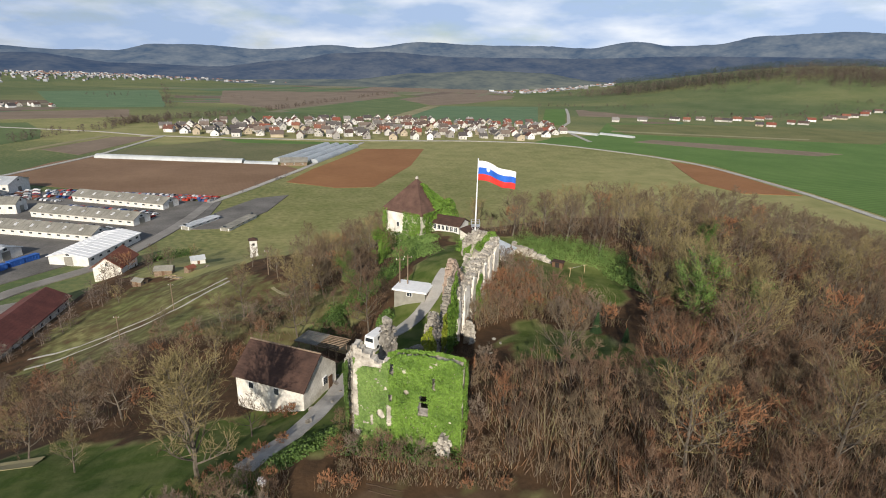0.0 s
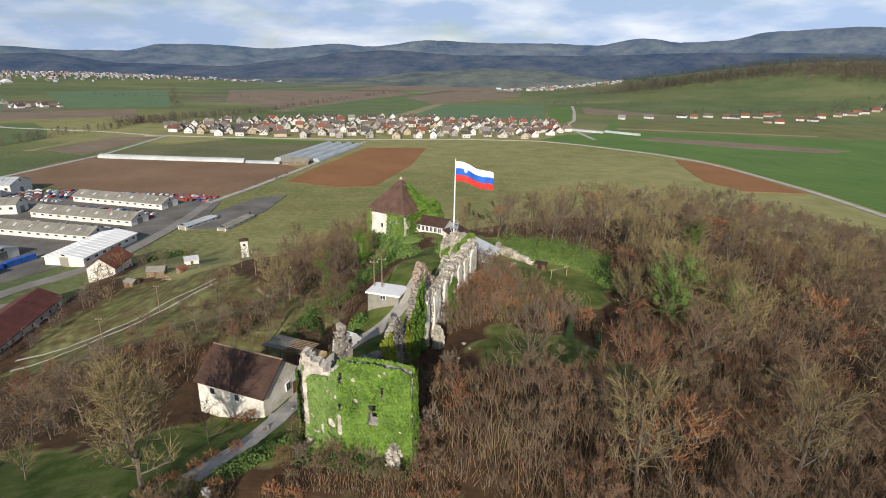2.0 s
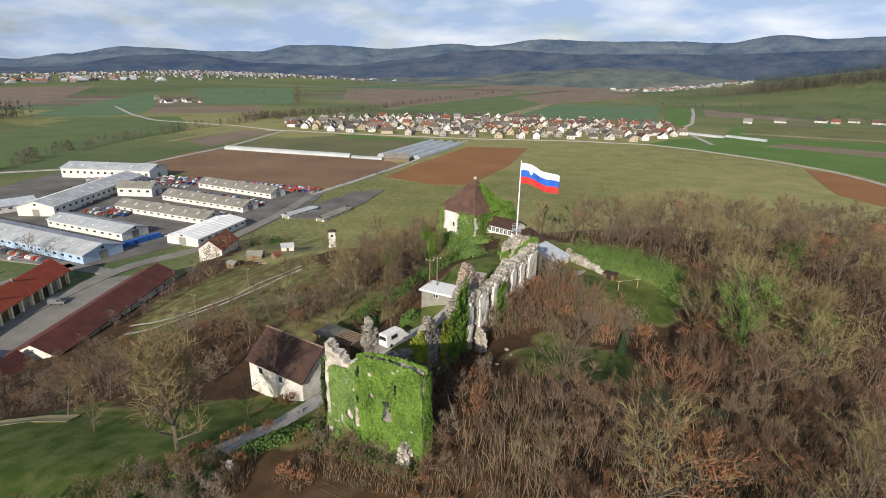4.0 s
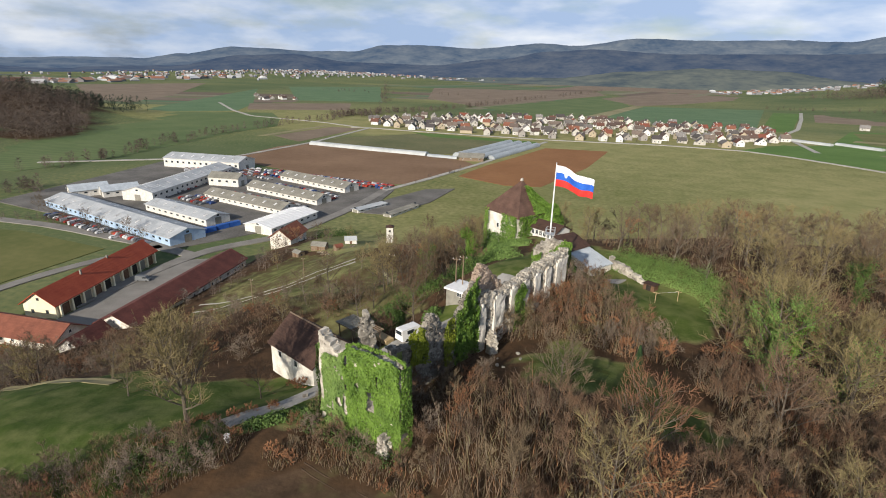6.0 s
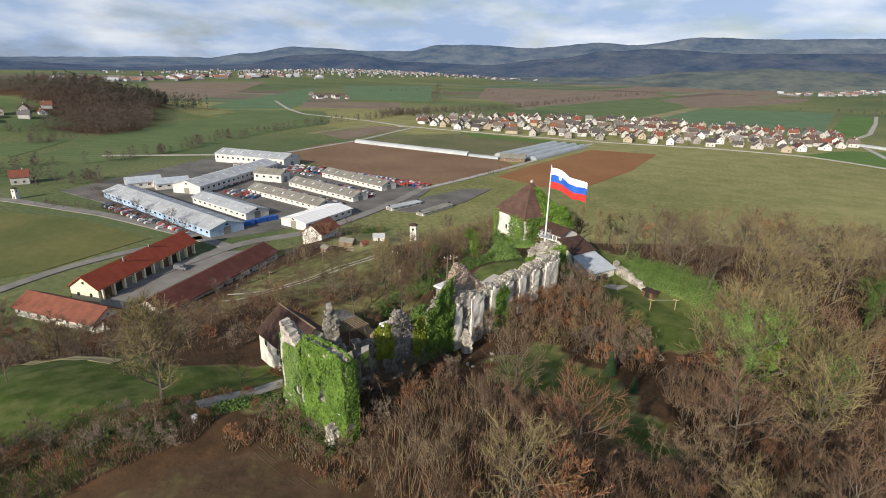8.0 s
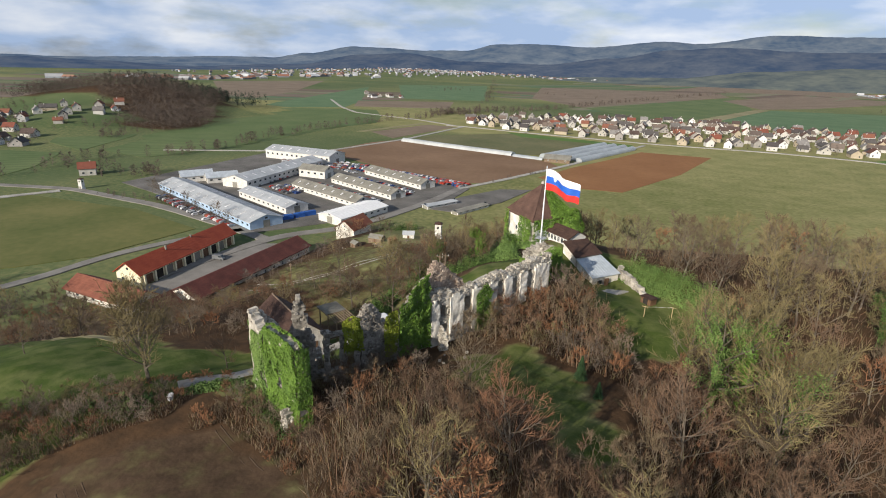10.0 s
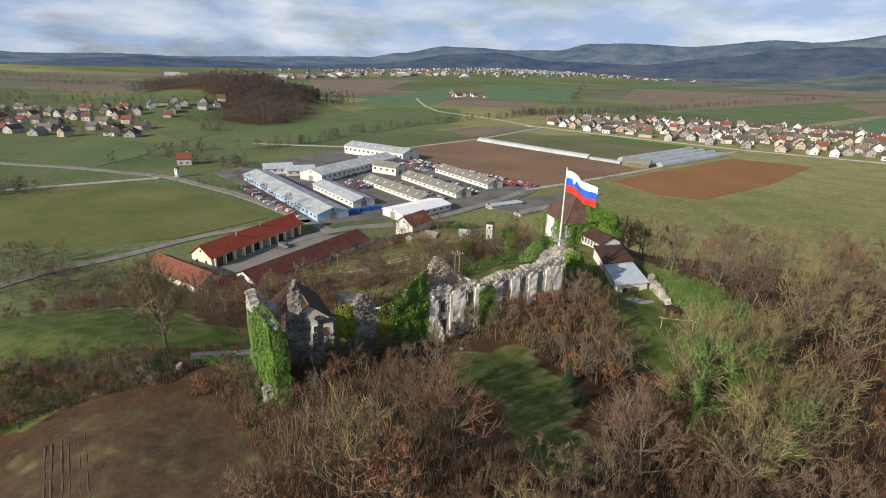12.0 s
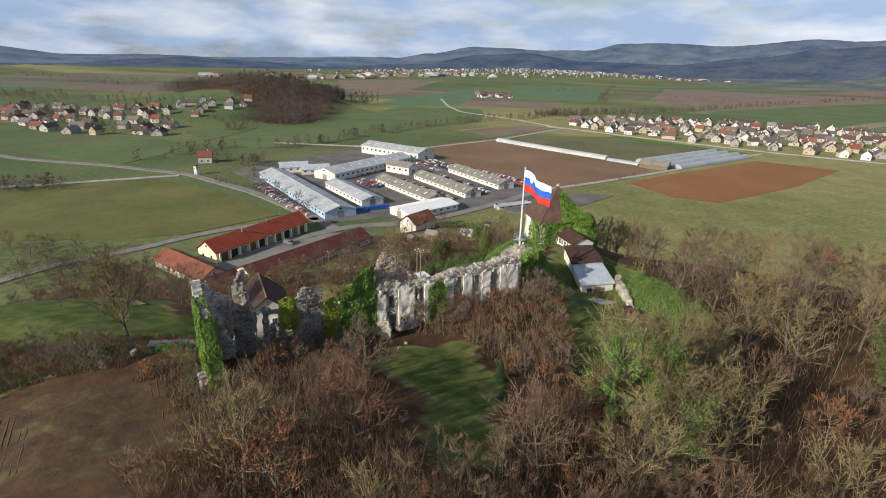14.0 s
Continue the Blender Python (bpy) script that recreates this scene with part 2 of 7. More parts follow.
SOIL = field_material("ploughed_brown_soil", (0.185, 0.108, 0.060), (0.255, 0.158, 0.094), 0.12, 20)
SOIL_ORANGE = field_material("ploughed_orange_soil", (0.235, 0.105, 0.038), (0.305, 0.145, 0.058), 0.12, 70)
SOIL_DULL = field_material("fallow_soil", (0.175, 0.130, 0.092), (0.250, 0.190, 0.135), 0.05, 60)
CROP = field_material("green_winter_crop", (0.075, 0.150, 0.026), (0.115, 0.195, 0.042), 0.06, 70)
CROP_COOL = field_material("bluish_green_crop", (0.085, 0.155, 0.070), (0.130, 0.200, 0.098), 0.06, 30)
CROP_FIELD = field_material("green_pasture_crop", (0.084, 0.132, 0.042), (0.138, 0.176, 0.066), 0.03, 40)
MEADOW = field_material("olive_meadow", (0.100, 0.110, 0.032), (0.170, 0.165, 0.060))
PASTURE = field_material("grazed_pasture", (0.082, 0.102, 0.024), (0.158, 0.150, 0.050), scale=0.03)
DRY = field_material("dry_grass_strip", (0.20, 0.175, 0.09), (0.28, 0.25, 0.14))


# ---- helpers of the build ----
rng = random.Random(7)


class Shape:
    """Collects vertices and faces, each face with a slot."""

    def __init__(self):
        self.v, self.f, self.s = [], [], []

    def add(self, verts, faces, slot=0):
        k = len(self.v)
        self.v.extend(verts)
        for f in faces:
            self.f.append([k + i for i in f])
            self.s.append(slot)
        return self

    def box(self, x0, y0, z0, x1, y1, z1, slot=0, m=None):
        p = [(x, y, z) for z in (z0, z1) for x, y in ((x0, y0), (x1, y0), (x1, y1), (x0, y1))]
        if m:
            p = [tuple(m @ Vector(q)) for q in p]
        return self.add(p, [(3, 2, 1, 0), (4, 5, 6, 7), (0, 1, 5, 4), (1, 2, 6, 5), (2, 3, 7, 6), (3, 0, 4, 7)], slot)

    def prism(self, pts, z0, z1, slot=0):
        n = len(pts)
        p = [(x, y, z0) for x, y in pts] + [(x, y, z1) for x, y in pts]
        return self.add(p, [tuple(range(n - 1, -1, -1)), tuple(range(n, 2 * n))] + [(i, (i + 1) % n, n + (i + 1) % n, n + i) for i in range(n)], slot)

    def tube(self, a, b, ra, rb, n=6, slot=0, caps=True):
        a, b = Vector(a), Vector(b)
        q = (b - a).to_track_quat("Z", "Y").to_matrix()
        p = []
        for c, r in ((a, ra), (b, rb)):
            p += [tuple(c + q @ Vector((r * math.cos(2 * math.pi * i / n), r * math.sin(2 * math.pi * i / n), 0))) for i in range(n)]
        f = [(i, (i + 1) % n, n + (i + 1) % n, n + i) for i in range(n)]
        if caps:
            f += [tuple(range(n - 1, -1, -1)), tuple(range(n, 2 * n))]
        return self.add(p, f, slot)

    def pipe(self, pts, rad, n=4):
        """One bent tube along points."""
        p = [Vector(q) for q in pts]
        v = []
        for i, c in enumerate(p):
            q = (p[min(i + 1, len(p) - 1)] - p[max(i - 1, 0)]).to_track_quat("Z", "Y").to_matrix()
            v += [tuple(c + q @ Vector((rad * math.cos(2 * math.pi * k / n), rad * math.sin(2 * math.pi * k / n), 0))) for k in range(n)]
        return self.add(v, [(i * n + k, i * n + (k + 1) % n, (i + 1) * n + (k + 1) % n, (i + 1) * n + k) for i in range(len(p) - 1) for k in range(n)])

    def mesh(self, name, mats, smooth=False):
        me = bpy.data.meshes.new(name)
        me.from_pydata(self.v, [], self.f)
        for m in mats if isinstance(mats, (list, tuple)) else [mats]:
            me.materials.append(m)
        if any(self.s):
            me.polygons.foreach_set("material_index", self.s)
        if smooth:
            me.polygons.foreach_set("use_smooth", [True] * len(self.f))
        me.update()
        return me


def part(name, shape, mats, parent, label="", smooth=False):
    me = shape.mesh(name, mats, smooth) if isinstance(shape, Shape) else shape
    ob = new(name, me)
    ob.parent = parent
    if label:
        ob["label"] = label
    return ob


def thing(name, label, category, m=None, group="", kind=""):
    ob = new(name)
    ob.empty_display_size = 0.2
    if m is not None:
        ob.matrix_world = m
    return tagged(ob, label, category, group, kind)


def single(name, shape, mats, label, category, m=None, group="", kind="", smooth=False):
    ob = new(name, shape.mesh(name, mats, smooth))
    if m is not None:
        ob.matrix_world = m
    return tagged(ob, label, category, group, kind)


def inside(x, y, poly):
    hit, j = False, len(poly) - 1
    for i in range(len(poly)):
        (xi, yi), (xj, yj) = poly[i], poly[j]
        if (yi > y) != (yj > y) and x < (xj - xi) * (y - yi) / (yj - yi) + xi:
            hit = not hit
        j = i
    return hit


def scatter(poly, gap, count, r=None, tries=30):
    """Random places in a polygon that keep a distance from each other."""
    r = r or rng
    xs, ys, out = [p[0] for p in poly], [p[1] for p in poly], []
    for _ in range(count * tries):
        x, y = r.uniform(min(xs), max(xs)), r.uniform(min(ys), max(ys))
        if inside(x, y, poly) and all((x - a) ** 2 + (y - b) ** 2 > gap * gap for a, b in out):
            out.append((x, y))
            if len(out) >= count:
                break
    return out


# ---- the lie of the land: x, y, reach, height of each swell ----
SWELLS = [
    (5, 60, 45, 20.4), (60, 60, 55, 13.1), (-45, 45, 40, 16.6), (5, 115, 30, 8.2), (40, 120, 50, 17.8), (-50, 150, 45, 16.7), (5, 170, 45, 16.9), (110, 110, 70, 14.2),
    (-90, 40, 50, 15.0), (20, 0, 60, 26.4), (150, 30, 80, 26.1), (0, -80, 70, 19.2), (-20, 105, 25, 11.1), (-70, 110, 30, 7.4), (90, 180, 60, 9.4), (-45, 88, 22, 11.2),
    (-65, 0, 40, 12.1), (7, 98, 14, 7.0), (110, -90, 70, 14.7), (2, 130, 16, 6.6), (-58, 185, 25, 4.2), (-100, 195, 25, 4.0), (-19, 58.5, 9, -1.6), (20, 113.5, 9, -2.2), (-84, 130, 18, -2.5),
    (2, 44, 11, -1.8), (0, 86, 9, 2.2), (95, 178, 55, 16.0), (45, 142, 35, 6.0), (165, 215, 60, 12.0), (-5, 74, 7, 2.0),
]
FAR_SWELLS = [(-1950, 2850, 750, 30.0), (-800, 515, 112, 37.0), (1300, 1800, 560, 98.0), (2300, 2100, 700, 90.0), (1750, 2750, 800, 130.0), (-900, 420, 100, 17.0), (-695, 365, 90, 15.0)]


def height(x, y):
    z = sum(h * math.exp(-((x - a) ** 2 + (y - b) ** 2) / (r * r)) for a, b, r, h in SWELLS) if -420 < x < 420 and -420 < y < 420 else 0.0
    for a, b, r, h in FAR_SWELLS:
        q = ((x - a) ** 2 + (y - b) ** 2) / (r * r)
        if q < 7:
            z += h * max(0.0, math.exp(-q) - 0.04)
    z += (noise.noise((x * 0.09, y * 0.09, 3.0)) * 0.7 + noise.noise((x * 0.3, y * 0.3, 9.0)) * 0.25) * min(1.0, z / 8.0)
    # terraces for the buildings at the foot of the hill
    fx = max(0.0, min(1.0, (-112.0 - x) / 18.0))
    if -420 < x < -100 and y < 420:
        z *= 1.0 - fx * fx * (3 - 2 * fx)
    return z


# ---- ground cover on and round the hill ----
LAWN = [(20, 104), (27, 111), (36, 106), (41, 96), (38, 88), (31, 87), (24, 94)]
GLADE = [(11, 70), (15, 78), (22, 76), (27, 77), (32, 72), (33, 67), (36, 60), (32, 54), (26, 57), (22, 64), (14, 64)]
WEST_MEADOW = [(-120, -20), (-20, 20), (-16, 38), (-14, 48), (-24, 57), (-45, 58), (-70, 52), (-110, 40)]
TILLED = [(-11.5, 24), (-14.2, 30.3), (-9.5, 37), (-5, 43), (4, 41.3), (10, 39.5), (15, 37), (13, 31), (7, 26), (0, 20), (-7, 18)]
SLOPE_GRASS = [(-34, 84), (-24, 76), (-10, 82), (-8, 98), (-22, 112), (-40, 140), (-62, 170), (-100, 180), (-112, 150), (-100, 120), (-75, 104), (-50, 98)]
NORTH_GRASS = [(-110, 190), (-60, 165), (-20, 175), (20, 215), (150, 235), (280, 300), (250, 420), (-120, 420)]
CASTLE_GRASS = [(-12, 44), (-6, 56), (-6, 66), (2, 72), (8, 90), (14, 106), (10, 116), (4, 112), (-1, 96), (-6, 80), (-12, 72), (-28, 58), (-20, 50)]

KNOLL = [(-950, 440), (-920, 385), (-870, 395), (-800, 450), (-745, 430), (-690, 390), (-640, 365), (-585, 362), (-530, 390), (-550, 440), (-600, 490), (-675, 555), (-740, 630), (-830, 690), (-900, 620), (-950, 520)]
TOWER_GREEN = [(6, 110), (4, 124), (14, 132), (28, 124), (46, 108), (42, 98), (20, 102)]


def cover(x, y):
    """How much grass, leaf litter and bare soil lie here."""
    e = noise.noise((x * 0.05, y * 0.05, 1.0)) * 5 + noise.noise((x * 0.25, y * 0.25, 5.0)) * 1.5
    px, py = x + e, y + e * 0.7
    if inside(px * 0.5 + x * 0.5, py * 0.5 + y * 0.5, TILLED):
        return 0.42 + 0.2 * noise.noise((x * 0.3, y * 0.3, 11.0)), 0.66, 0.70 + 0.5 * noise.noise((x * 0.22, y * 0.22, 8.0))
    if inside(px, py, LAWN) or inside(px, py, WEST_MEADOW) or inside(px, py, CASTLE_GRASS):
        return 1.0, 0.0, 0.0
    if x < -400 and inside(px, py, KNOLL) and not (-745 < x < -600 and y < 405):
        return 0.1, 0.95, 0.0
    if inside(px, py, TOWER_GREEN):
        return 0.9, 0.1, 0.0
    if inside(px, py, GLADE):
        return 0.95, 0.12 + 0.3 * noise.noise((x * 0.15, y * 0.15, 3.0)), 0.0
    if inside(px, py, SLOPE_GRASS):
        return 0.58 + 0.3 * noise.noise((x * 0.06, y * 0.06, 4.0)), 0.48 + 0.3 * noise.noise((x * 0.08, y * 0.08, 7.0)), 0.08
    if inside(px, py, NORTH_GRASS) or x * x + (y - 80) ** 2 > 300 ** 2 or height(x, y) < 1.0:
        return 0.30 + 0.5 * noise.noise((x * 0.004, y * 0.004, 2.0)), 0.0, 0.0
    return 0.12, 0.9, 0.0


def plain(x, y):
    """How much of the cool green grass of the open valley grows here."""
    if height(x, y) > 9.0 and -420 < x < 420 and y < 420:
        return 0.0
    w = max(0.0, min(1.0, (-60 - x) / 90)) * (1.25 if x < -360 else 1.0) if y < 420 else max(0.0, min(1.0, (-150 - x) / 120)) if y < 600 else max(0.0, min(1.0, (y - 650) / 300))
    return w * (0.80 + 0.45 * noise.noise((x * 0.003, y * 0.006, 6.0)))


def axis_steps(lo, hi, fine_lo, fine_hi, step, grow):
    out, s = [fine_lo], step
    while out[-1] < fine_hi:
        out.append(out[-1] + step)
    while out[-1] < hi:
        s *= grow
        out.append(out[-1] + s)
    s = step
    while out[0] > lo:
        s *= grow
        out.insert(0, out[0] - s)
    return out


def build_ground():
    xs, ys = axis_steps(-4850, 4850, -130, 120, 2.0, 1.07), axis_steps(-900, 4900, -10, 210, 2.0, 1.07)
    nx = len(xs)
    verts = [(x, y, height(x, y)) for y in ys for x in xs]
    faces = [(j * nx + i, j * nx + i + 1, (j + 1) * nx + i + 1, (j + 1) * nx + i) for j in range(len(ys) - 1) for i in range(nx - 1)]
    me = bpy.data.meshes.new("ground")
    me.from_pydata(verts, [], faces)
    att = me.color_attributes.new("cover", "FLOAT_COLOR", "POINT")
    att.data.foreach_set("color", [c for x, y, _ in verts for c in (*cover(x, y), plain(x, y))])
    me.polygons.foreach_set("use_smooth", [True] * len(faces))
    m = bpy.data.materials.new("grass_litter_and_soil")
    m.use_nodes = True
    n, l = m.node_tree.nodes, m.node_tree.links
    p = n["Principled BSDF"]
    co, at, sep = n.new("ShaderNodeTexCoord"), n.new("ShaderNodeAttribute"), n.new("ShaderNodeSeparateColor")
    at.attribute_name = "cover"
    l.new(at.outputs["Color"], sep.inputs["Color"])

    def noisy(dark, light, scale, detail=6.0):
        t, r = n.new("ShaderNodeTexNoise"), n.new("ShaderNodeMix")
        t.inputs["Scale"].default_value, t.inputs["Detail"].default_value = scale, detail
        t.inputs["Roughness"].default_value = 0.65
        mr = n.new("ShaderNodeMapRange")
        mr.inputs["From Min"].default_value, mr.inputs["From Max"].default_value = 0.3, 0.7
        l.new(co.outputs["Object"], t.inputs["Vector"])
        l.new(t.outputs["Fac"], mr.inputs["Value"])
        r.data_type = "RGBA"
        r.inputs["A"].default_value, r.inputs["B"].default_value = (*dark, 1), (*light, 1)
        l.new(mr.outputs["Result"], r.inputs["Factor"])
        return r.outputs["Result"]

    def over(a, b, fac, blur=0.5):
        t, add, mr, r = n.new("ShaderNodeTexNoise"), n.new("ShaderNodeMath"), n.new("ShaderNodeMapRange"), n.new("ShaderNodeMix")
        t.inputs["Scale"].default_value, t.inputs["Detail"].default_value = 0.35, 6.0
        l.new(co.outputs["Object"], t.inputs["Vector"])
        add.operation = "ADD"
        l.new(fac, add.inputs[0])
        l.new(t.outputs["Fac"], add.inputs[1])
        mr.inputs["From Min"].default_value, mr.inputs["From Max"].default_value = 0.75, 0.75 + blur
        l.new(add.outputs["Value"], mr.inputs["Value"])
        r.data_type = "RGBA"
        l.new(mr.outputs["Result"], r.inputs["Factor"])
        l.new(a, r.inputs["A"])
        l.new(b, r.inputs["B"])
        return r.outputs["Result"]

    dry = noisy((0.190, 0.195, 0.072), (0.315, 0.285, 0.130), 0.045)
    valley = noisy((0.066, 0.105, 0.040), (0.128, 0.150, 0.068), 0.012)
    grass = noisy((0.034, 0.062, 0.010), (0.082, 0.114, 0.023), 0.10)
    litter = noisy((0.042, 0.028, 0.017), (0.105, 0.060, 0.031), 0.35)
    soil = noisy((0.050, 0.032, 0.020), (0.105, 0.067, 0.041), 0.5)
    c = over(over(over(over(dry, grass, sep.outputs["Red"], 0.85), valley, at.outputs["Alpha"], 0.7), litter, sep.outputs["Green"]), soil, sep.outputs["Blue"])
    l.new(c, p.inputs["Base Color"])
    p.inputs["Roughness"].default_value, p.inputs["Specular IOR Level"].default_value = 0.95, 0.15
    b, t = n.new("ShaderNodeBump"), n.new("ShaderNodeTexNoise")
    t.inputs["Scale"].default_value, t.inputs["Detail"].default_value = 1.6, 6.0
    b.inputs["Strength"].default_value, b.inputs["Distance"].default_value = 0.45, 0.15
    l.new(co.outputs["Object"], t.inputs["Vector"])
    l.new(t.outputs["Fac"], b.inputs["Height"])
    l.new(b.outputs["Normal"], p.inputs["Normal"])
    me.materials.append(m)
    tagged(new("ground", me), "hill and wide valley floor of grass and leaf litter", "ground", kind="structure")


build_ground()

# ---- far hills ----
SKYLINE = [(-95, 0.3), (-81.5, 0.2), (-76, -0.35), (-69, -0.25), (-64, -0.35), (-57, -0.2), (-51, 0.0), (-47, 0.0), (-43.5, 0.5), (-39, 1.2), (-36, 1.15), (-32.5, 1.0), (-28, 1.1), (-24.8, 1.75), (-21, 1.85),
           (-16, 1.65), (-9, 2.25), (-6, 2.1), (0, 2.8), (6, 2.65), (12, 2.7), (16, 2.55), (20.5, 3.2), (24, 2.85), (27.4, 3.0), (31, 3.7), (37, 3.95), (41, 3.7), (55, 3.2), (75, 2.5), (95, 2.0)]
FORE_RIDGE = [(-95, -0.9), (-76, -1.1), (-71, -0.65), (-67, -0.4), (-62, -0.6), (-55, -0.9), (-45, -0.6), (-38, 0.5), (-34, 0.7), (-28, 0.1), (-20, 0.0), (-13.7, 0.7), (-8, 1.55), (-4, 1.8), (3, 1.5), (14, 1.6), (27, 2.0), (34, 2.0), (45, 1.8), (95, 1.2)]


def profile(table, a):
    for (a0, v0), (a1, v1) in zip(table, table[1:]):
        if a0 <= a <= a1:
            t = (a - a0) / (a1 - a0)
            t = t * t * (3 - 2 * t)
            return v0 + (v1 - v0) * t
    return table[-1][1]


def hill_range(name, table, near, crest, back, mat, label):
    s, steps, cols = Shape(), 12, 520
    verts, faces = [], []
    for i in range(cols + 1):
        a = -95 + 190 * i / cols
        top = 80 + crest * math.tan(radians(profile(table, a) + 0.05 * noise.noise((a * 0.8, 2.0, 0.0)) + 0.035 * noise.noise((a * 3.1, 5.0, 0.0))))
        for j in range(steps + 1):
            u = j / steps
            r = near + (crest - near) * u if j < steps else back
            z = max(-4, top * (u ** 0.8) + 9 * noise.noise((a * 0.35, u * 3.0, near * 0.01)) * math.sin(u * math.pi)) if j < steps - 1 else (top if j == steps - 1 else top * 0.6)
            verts.append((r * math.sin(radians(a)), r * math.cos(radians(a)), z))
    w = steps + 1
    faces = [(i * w + j, (i + 1) * w + j, (i + 1) * w + j + 1, i * w + j + 1) for i in range(cols) for j in range(steps)]
    s.add(verts, faces)
    return single(name, s, mat, label, "hills", kind="structure", smooth=True)


# distance haze is put into the hills as a faint blue emission
def haze_glow_material(name, dark, light, glow, strength):
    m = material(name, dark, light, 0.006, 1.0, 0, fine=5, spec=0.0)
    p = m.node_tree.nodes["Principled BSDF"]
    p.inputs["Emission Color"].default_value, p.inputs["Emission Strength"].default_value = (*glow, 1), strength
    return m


HILL_FAR = haze_glow_material("far_hills_haze_glow", (0.016, 0.024, 0.028), (0.115, 0.118, 0.10), (0.17, 0.27, 0.47), 0.30)
HILL_NEAR = haze_glow_material("wooded_ridge_haze_glow", (0.008, 0.011, 0.013), (0.066, 0.064, 0.050), (0.12, 0.20, 0.38), 0.31)
hill_range("backdrop_hills", SKYLINE, 3900, 4700, 4850, HILL_FAR, "distant wooded hills with a blue haze glow along the horizon")
FOOT_HILLS = [(-95, -1.5), (-30, -1.4), (-18, -1.1), (-8, -0.9), (0, -0.1), (6, 0.3), (12, 0.2), (17, -0.4), (22, -1.1), (30, -1.3), (95, -1.4)]
# haze over these slopes is likewise an added blue glow
FOOT_FIELDS = haze_glow_material("fields_and_copses_haze_glow", (0.035, 0.042, 0.034), (0.135, 0.135, 0.085), (0.13, 0.19, 0.29), 0.27)
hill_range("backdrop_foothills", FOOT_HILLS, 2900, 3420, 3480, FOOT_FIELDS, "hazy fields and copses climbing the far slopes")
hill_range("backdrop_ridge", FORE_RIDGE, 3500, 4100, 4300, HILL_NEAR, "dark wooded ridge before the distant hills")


# ---- fields, roads and tracks of the valley ----
laid = []          # each further sheet lies a little higher


def sheet(name, poly, mat, label, category, z=0.12, kind="structure"):
    s = Shape()
    laid.append(name)
    s.prism(poly, -0.3, z + 0.005 * len(laid))
    return single(name, s, mat, label, category, kind=kind)


def ribbon(name, pts, width, mat, label, category="road", lift=0.16, step=6.0, depth=0.4):
    """A strip that follows the ground along a line of points."""
    s, line = Shape(), []
    for (x0, y0), (x1, y1) in zip(pts, pts[1:]):
        d = math.hypot(x1 - x0, y1 - y0)
        k = max(1, int(d / step))
        line += [(x0 + (x1 - x0) * i / k, y0 + (y1 - y0) * i / k) for i in range(k)]
    line.append(pts[-1])
    for _ in range(4):
        line = [line[0]] + [((a[0] + 2 * b[0] + c[0]) / 4, (a[1] + 2 * b[1] + c[1]) / 4) for a, b, c in zip(line, line[1:], line[2:])] + [line[-1]]
    rows = []
    for i, (x, y) in enumerate(line):
        a, b = line[max(0, i - 1)], line[min(len(line) - 1, i + 1)]
        tx, ty = b[0] - a[0], b[1] - a[1]
        q = math.hypot(tx, ty) or 1.0
        w = width / 2 * (1 + 0.12 * noise.noise((x * 0.2, y * 0.2, 0)))
        row = []
        for k in (-1, -0.33, 0.33, 1):
            px, py = x - ty / q * w * k, y + tx / q * w * k
            row.append((px, py, max(height(px, py), height(x, y) - 0.15) + lift))
        px, py = row[0][0], row[0][1]
        rows.append([(px, py, row[0][2] - depth)] + row + [(row[3][0], row[3][1], row[3][2] - depth)])
    v = [p for r in rows for p in r]
    s.add(v, [(i * 6 + j, i * 6 + j + 1, i * 6 + j + 7, i * 6 + j + 6) for i in range(len(rows) - 1) for j in range(5)])
    return single(name, s, mat, label, category, kind="structure", smooth=False)


sheet("field_brown", [(-306, 380), (-310, 460), (-296, 503), (-160, 476), (-119, 468), (-98, 445), (-126, 352), (-142, 340), (-200, 352)], SOIL, "freshly ploughed brown field", "field")
sheet("field_orange", [(-100, 396), (-92, 452), (-80, 500), (-62, 582), (2, 590), (-10, 480), (-34, 384), (-60, 378)], SOIL_ORANGE, "ploughed orange-brown field", "field")
sheet("field_strips", [(-293, 508), (-290, 553), (-213, 645), (-85, 620), (-122, 500), (-160, 486)], field_material("vegetable_strips", (0.10, 0.115, 0.045), (0.18, 0.165, 0.08), 0.25, -6), "field of narrow green vegetable strips", "field")
sheet("field_green_near_village", [(-238, 640), (-80, 628), (-76, 612), (-205, 610)], CROP, "narrow green crop beside the village road", "field", 0.2)
sheet("field_soil_west", [(-364, 529), (-354, 640), (-312, 643), (-312, 501)], SOIL_DULL, "small fallow brown field", "field")
sheet("field_dry_west", [(-380, 520), (-372, 650), (-362, 650), (-370, 525)], DRY, "pale strip of dry grass", "field")
sheet("field_crop_by_wood", [(-460, 267), (-399, 268), (-388, 319), (-396, 388), (-421, 531), (-418, 610), (-470, 690), (-543, 773), (-718, 672), (-640, 535), (-545, 400), (-520, 340), (-495, 330)], CROP_FIELD, "wide green field beside the wooded knoll", "field")
sheet("field_crop_west", [(-740, 690), (-1073, 1430), (-698, 923), (-611, 770), (-680, 700)], CROP_COOL, "bright green winter crop", "field")
sheet("field_crop_north_west", [(-1096, 1624), (-879, 1887), (-515, 1132), (-684, 1052)], CROP_COOL, "large bluish-green winter crop", "field")
sheet("field_soil_north_west", [(-703, 919), (-544, 1045), (-466, 891), (-614, 799)], SOIL_DULL, "dull brown fallow field", "field")
